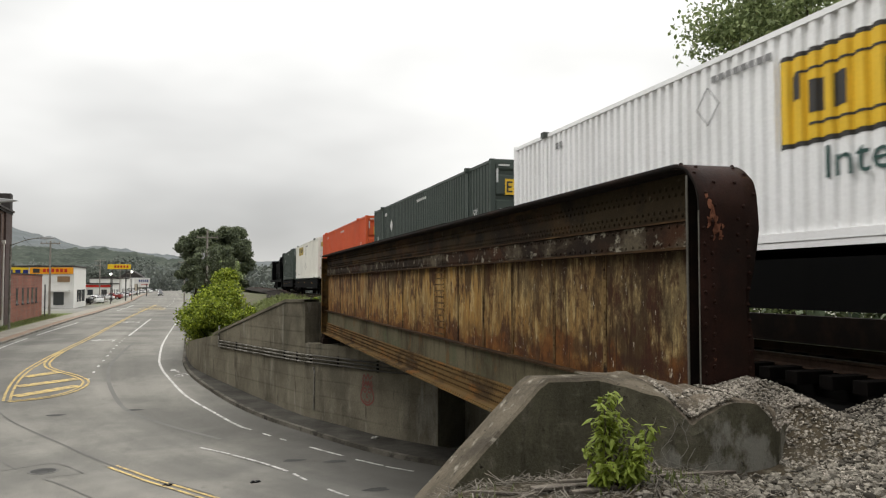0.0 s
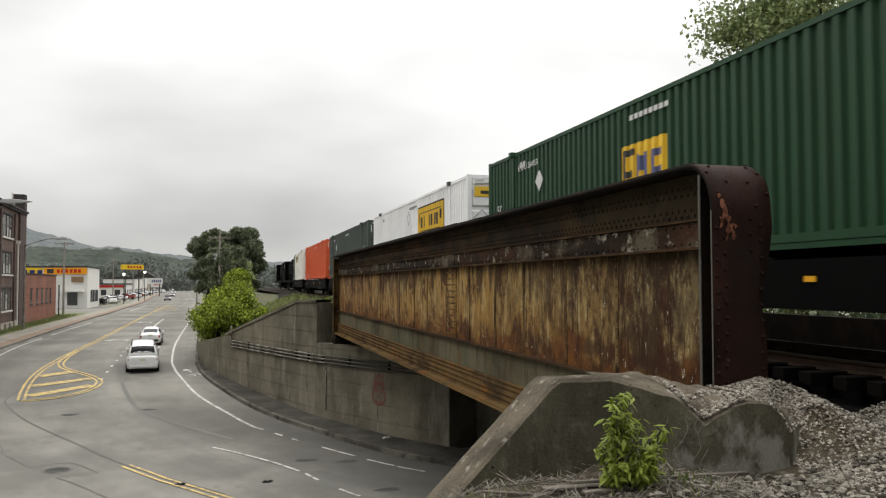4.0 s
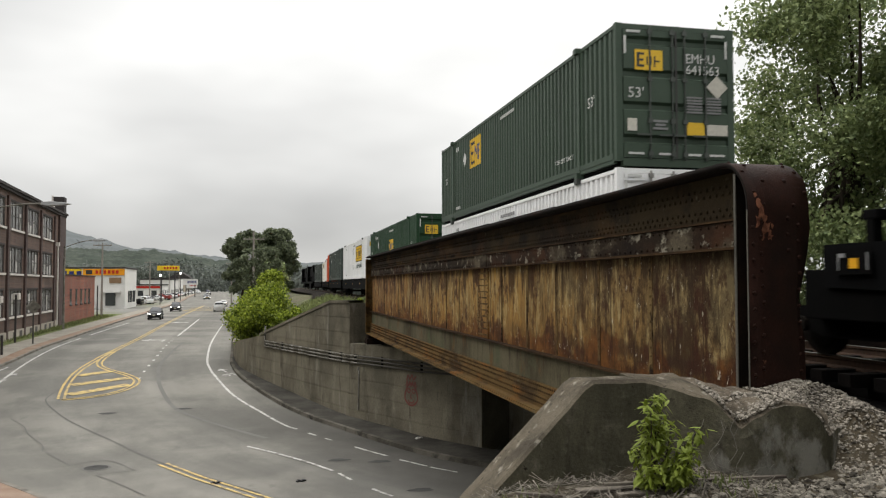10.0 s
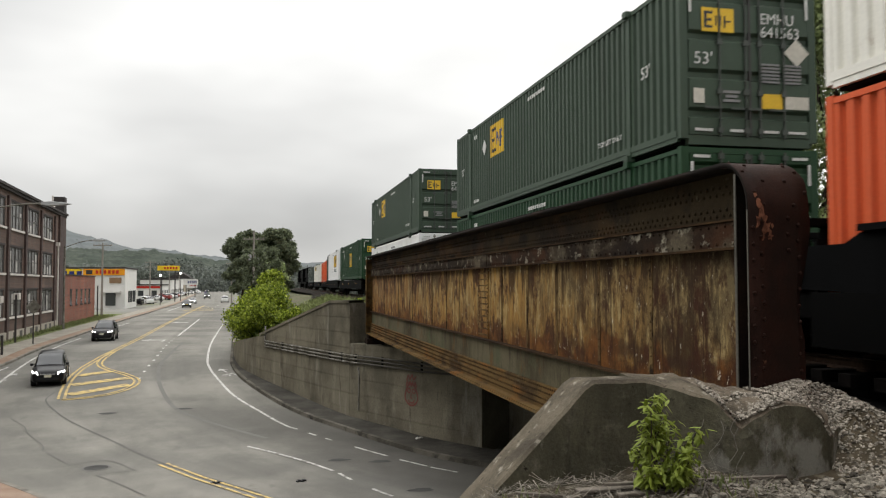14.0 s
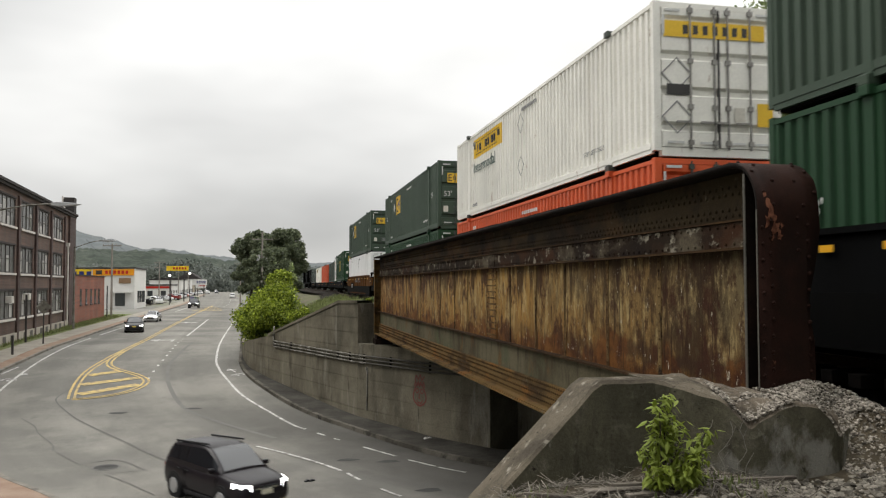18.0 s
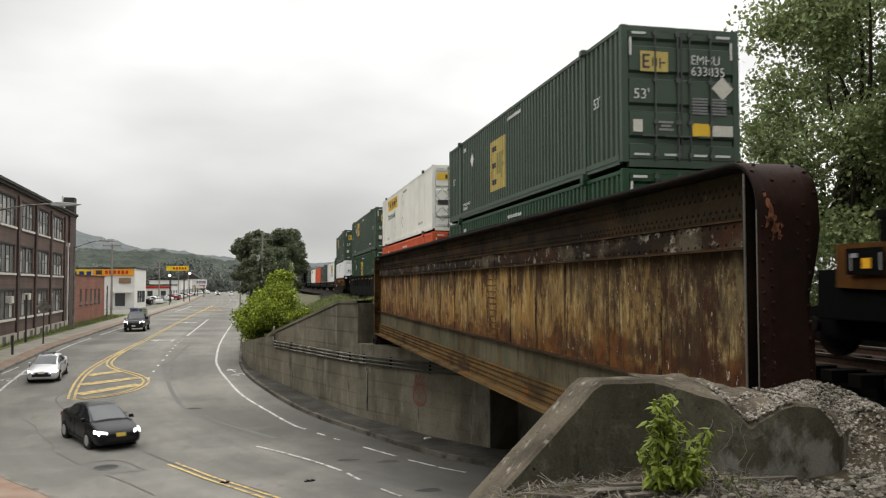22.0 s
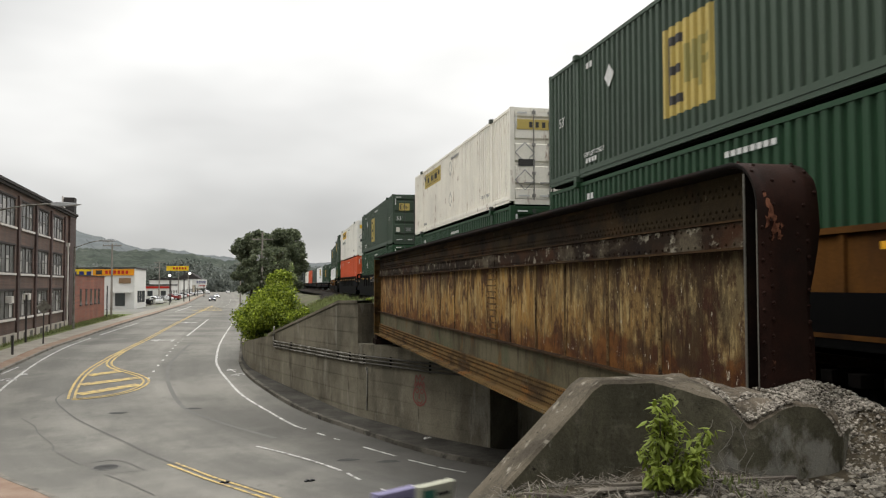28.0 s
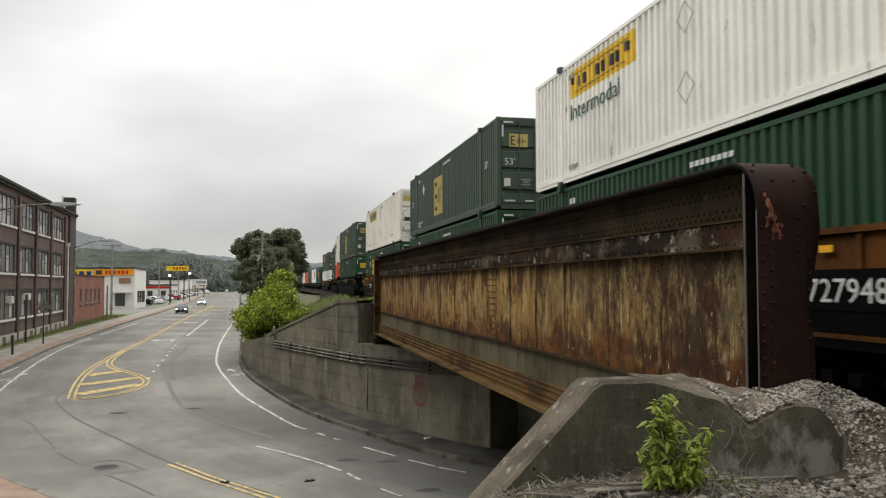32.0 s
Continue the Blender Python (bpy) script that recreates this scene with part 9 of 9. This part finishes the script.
def stones(name, spots, mat, label, seed, size):
    g = np.random.default_rng(seed)
    vs, fs, b = [], [], 0
    for p in spots:
        s = size * (0.45 + 1.1 * g.random() ** 2)
        v = ico_v * (1 + 0.35 * g.normal(size=(12, 1))).clip(0.5, 1.5) * np.array([1, 0.7 + 0.3 * g.random(), 0.5 + 0.35 * g.random()]) * s
        a = g.random() * 6.28
        rot_ = np.array([[math.cos(a), -math.sin(a), 0], [math.sin(a), math.cos(a), 0], [0, 0, 1]])
        tl = g.normal() * 0.35
        rot2 = np.array([[1, 0, 0], [0, math.cos(tl), -math.sin(tl)], [0, math.sin(tl), math.cos(tl)]])
        vs.append(v @ rot2.T @ rot_.T + np.array([p[0], p[1], p[2] + s * 0.25]))
        fs.append(ico_f + b)
        b += 12
    me = bpy.data.meshes.new(name)
    me.from_pydata(np.concatenate(vs).tolist(), [], np.concatenate(fs).tolist())
    me.materials.append(mat)
    return tagged(new(name, me), label, "stones", kind="stuff")


def bank_z(x, y):
    z = near_bank(x, y)
    if abs(x - 8.115) < 3.2:
        z = max(z, bed(x, y) or 0)
    return z


g = np.random.default_rng(60)
spots, pale = [], []
while len(spots) < 20000:
    x, y = g.uniform(2.2, 8.8), g.uniform(2.2, 6.4)
    if x < 5.3 and y > 5.5 or g.random() > 0.25 + 0.75 * smooth01((x - 2.6) / 1.4):
        continue
    spots.append((x, y, bank_z(x, y)))
stones("ballast_stones", spots, M_stone, "loose grey crushed stones beside the track", 61, 0.023)
spots = []
while len(spots) < 7000:
    x, y = g.uniform(3.36, 5.2), g.uniform(5.6, 6.55)
    f = block_front(x) + 0.03
    depth_ = y - f
    if depth_ < 0 or x < 4.15 and (not 3.41 < x < 3.93 or depth_ > 0.30 + 0.10 * noise.noise((x * 6, 1, 2))):
        continue
    q = smooth01(depth_ / 0.5)
    zt = lerp_table(TOPF, x) * (1 - q) + lerp_table(TOPR, x) * q
    if x > 4.5:
        zt = max(zt, bank_z(x, y))
    spots.append((x, y, zt + (0.012 if x < 4.2 else -0.004)))
stones("rubble", spots, M_pebble, "pale broken concrete rubble on the block", 62, 0.0125)
spots = []
while len(spots) < 9000:
    x, y = 4.35 + 2.4 * g.random() ** 1.3, 4.7 + 2.0 * g.random()
    if y > block_front(x) and x < 4.6:
        continue
    spots.append((x, y, bank_z(x, y)))
stones("gravel", spots, M_pebble, "pale gravel spilled beside the block", 63, 0.014)
# dead stalks and litter
g = np.random.default_rng(70)
vs, fs = [], []
for i in range(6500):
    x, y = 0.9 + 2.7 * g.random(), 3.2 + 2.7 * g.random()
    z = near_bank(x, y)
    a, l_ = g.random() * 6.28, 0.03 + 0.17 * g.random() ** 2
    up = l_ * 0.35 * g.random()
    d = np.array([math.cos(a) * l_, math.sin(a) * l_, up])
    s_ = np.array([-math.sin(a), math.cos(a), 0]) * (0.0016 + 0.003 * g.random() ** 2)
    p = np.array([x, y, z + 0.01 + 0.03 * g.random()])
    b = len(vs)
    vs += [p - s_, p + s_, p + d + s_, p + d - s_]
    fs.append((b, b + 1, b + 2, b + 3))
me = bpy.data.meshes.new("dead_stalks")
me.from_pydata([tuple(v) for v in vs], [], fs)
me.materials.append(M_dead)
tagged(new("dead_stalks", me), "dry grey stalks and twigs littering the ground", "litter", kind="stuff")
for x, y, rz, l_, w, lab in ((2.37, 5.33, 7, 0.56, 0.09, "weathered grey timber board lying in the litter"), (2.55, 5.15, 12, 0.5, 0.06, "weathered grey timber board lying in the litter"),
                             (3.0, 5.3, 6, 1.5, 0.035, "dark rotten timber lying on the gravel"), (1.9, 5.4, -20, 0.4, 0.03, "short weathered stick lying in the litter"), (2.05, 5.2, 40, 0.35, 0.025, "short weathered stick lying in the litter")):
    bm = nb()
    box(bm, -l_ / 2, l_ / 2, -w / 2, w / 2, 0, 0.022, 0.006)
    for v in bm.verts:
        v.co.z += 0.012 * noise.noise((v.co.x * 6, v.co.y * 9, 3))
    tm = part("timber", bm, M_wood)
    tm.matrix_basis = pose(x, y, near_bank(x, y) + 0.01, 2, 2, rz)
    tagged(tm, lab, "timber", "timbers in the litter")

# dry vines clinging to the block
rng = random.Random(77)
for x0 in (3.1, 3.2, 3.36, 3.44, 3.5, 3.74):
    bm = nb()
    x, z = x0, near_bank(x0, block_front(x0) - 0.03) - 0.02
    pts = []
    top = z + rng.uniform(0.22, 0.5)
    while z < top:
        pts.append(Vector((x, block_front(x) - 0.03 + 0.01 * rng.random(), z)))
        z += 0.05
        x += rng.uniform(-0.022, 0.034)
    tube(bm, pts, 0.0022, 4)
    for k in range(2, len(pts) - 1, 2):
        q = pts[k]
        tube(bm, [q, q + Vector((rng.choice((-1, 1)) * rng.uniform(0.02, 0.06), -0.004, rng.uniform(0.02, 0.07)))], 0.0014, 4)
    tagged(part("dry_vine", bm, M_vine), "thin pale dry vine clinging to the concrete block", "vine", "dry vines on the block")
# maple sapling against the block
sap = thing("sapling", "bright green leafy sapling growing against the concrete block", "sapling", pose(2.66, 5.22, near_bank(2.66, 5.22)))
lf = nb()
outline = [(0, 0), (0.09, 0.10), (0.20, 0.22), (0.19, 0.30), (0.27, 0.38), (0.20, 0.47), (0.22, 0.56), (0.13, 0.68), (0.12, 0.78), (0.0, 1.0), (-0.12, 0.78), (-0.13, 0.68), (-0.22, 0.56), (-0.20, 0.47), (-0.27, 0.38), (-0.19, 0.30), (-0.20, 0.22), (-0.09, 0.10)]
cv = lf.verts.new((0, 0.45, 0.0))
ov = [lf.verts.new((x, y, -0.22 * abs(x) - 0.25 * (y - 0.35) ** 2)) for x, y in outline]
for i in range(len(ov)):
    lf.faces.new((cv, ov[i], ov[(i + 1) % len(ov)]))
leaf_me = to_mesh(lf, "leaf", F_sap)
rng = random.Random(80)
bm = nb()
tips = []
for i in range(15):
    a = rng.uniform(0, 2 * math.pi)
    hgt = [0.66, 0.60, 0.54, 0.5, 0.44, 0.42, 0.37, 0.34, 0.3, 0.27, 0.24, 0.21, 0.17, 0.15, 0.13][i]
    sp_ = (0.04 if i == 0 else 0.10 if i < 3 else rng.uniform(0.12, 0.36))
    end = Vector((sp_ * math.cos(a), sp_ * 0.6 * math.sin(a) - 0.05, hgt))
    limb(bm, (rng.uniform(-0.03, 0.03), rng.uniform(-0.03, 0.03), 0), end, 0.008, 0.003, rng, 4)
    tips.append(end)
part("branching", bm, M_bark, sap)
for i in range(1100):
    t_ = tips[i % len(tips)]
    u = rng.uniform(0.45, 1.05) if i >= len(tips) * 3 else rng.uniform(0.9, 1.05)
    p = Vector((t_.x * u, t_.y * u, t_.z * u)) + Vector((rng.uniform(-0.05, 0.05), rng.uniform(-0.05, 0.05), rng.uniform(-0.03, 0.03)))
    lo = new("leaf", leaf_me)
    lo.parent = sap
    s_ = rng.uniform(0.04, 0.088)
    lo.matrix_basis = Matrix.Translation(p) @ Euler((rng.uniform(-1.25, 0.1), rng.uniform(-0.5, 0.5), rng.uniform(0, 6.28))).to_matrix().to_4x4() @ Matrix.Diagonal((s_ * 0.8, s_ * 1.15, s_, 1))
spots = []
g = np.random.default_rng(90)
for cx, cy, k, r in ((2.95, 5.35, 50, 0.12), (1.5, 5.45, 60, 0.18), (2.5, 4.9, 20, 0.3), (3.2, 5.2, 30, 0.15)):
    for i in range(k):
        x, y = cx + g.normal() * r, cy + g.normal() * r * 0.6
        spots.append((x, min(y, 5.55), near_bank(x, y)))
tufts("weed_tufts", spots, F_grass, "thin weeds growing out of the gravel", 91, 0.065)
# a scrap of tyre and a dark rag lying on the road, a pale scrap on the pavement
for x, y, mt, lab, nm in ((1.15, 24.35, M_trim, "small black strip of rubber lying on the road", "rubber_scrap"), (-1.25, 24.65, M_trim, "flat dark scrap lying on the yellow line", "rubber_scrap"),
                          (5.55, 29.2, M_white, "small pale paper scrap on the pavement", "paper_scrap")):
    bm = nb()
    for k in range(5):
        box(bm, -0.15 + k * 0.06, -0.085 + k * 0.06, -0.05 + 0.03 * math.sin(k * 2), 0.05 + 0.03 * math.sin(k * 2), 0, 0.03 + 0.02 * (k % 2))
    ob = part(nm, bm, mt)
    ob.matrix_basis = pose(x, y, ground_z(y) + (0.14 if mt is M_white else 0.005), 0, 0, 20)
    tagged(ob, lab, "scrap")


# ------------------------------------------------------------------ what moves
def on_track(y, z):
    xa, xb = track_x(y), track_x(y - 16)
    return pose(xa, y, z, 0, 0, -math.degrees(math.atan2(xa - xb, 16)))


def motions():
    for ob, s, z in MOVERS:
        walk(ob, [(t, on_track(s + 5.26 * t, z)) for t in range(-2, 36, 2)])
    for ob, lane, rows, more in TRAFFIC:
        walk(ob, [(t, on_lane(lane, d) @ more if more is not None else on_lane(lane, d)) for t, d in rows])


motions()
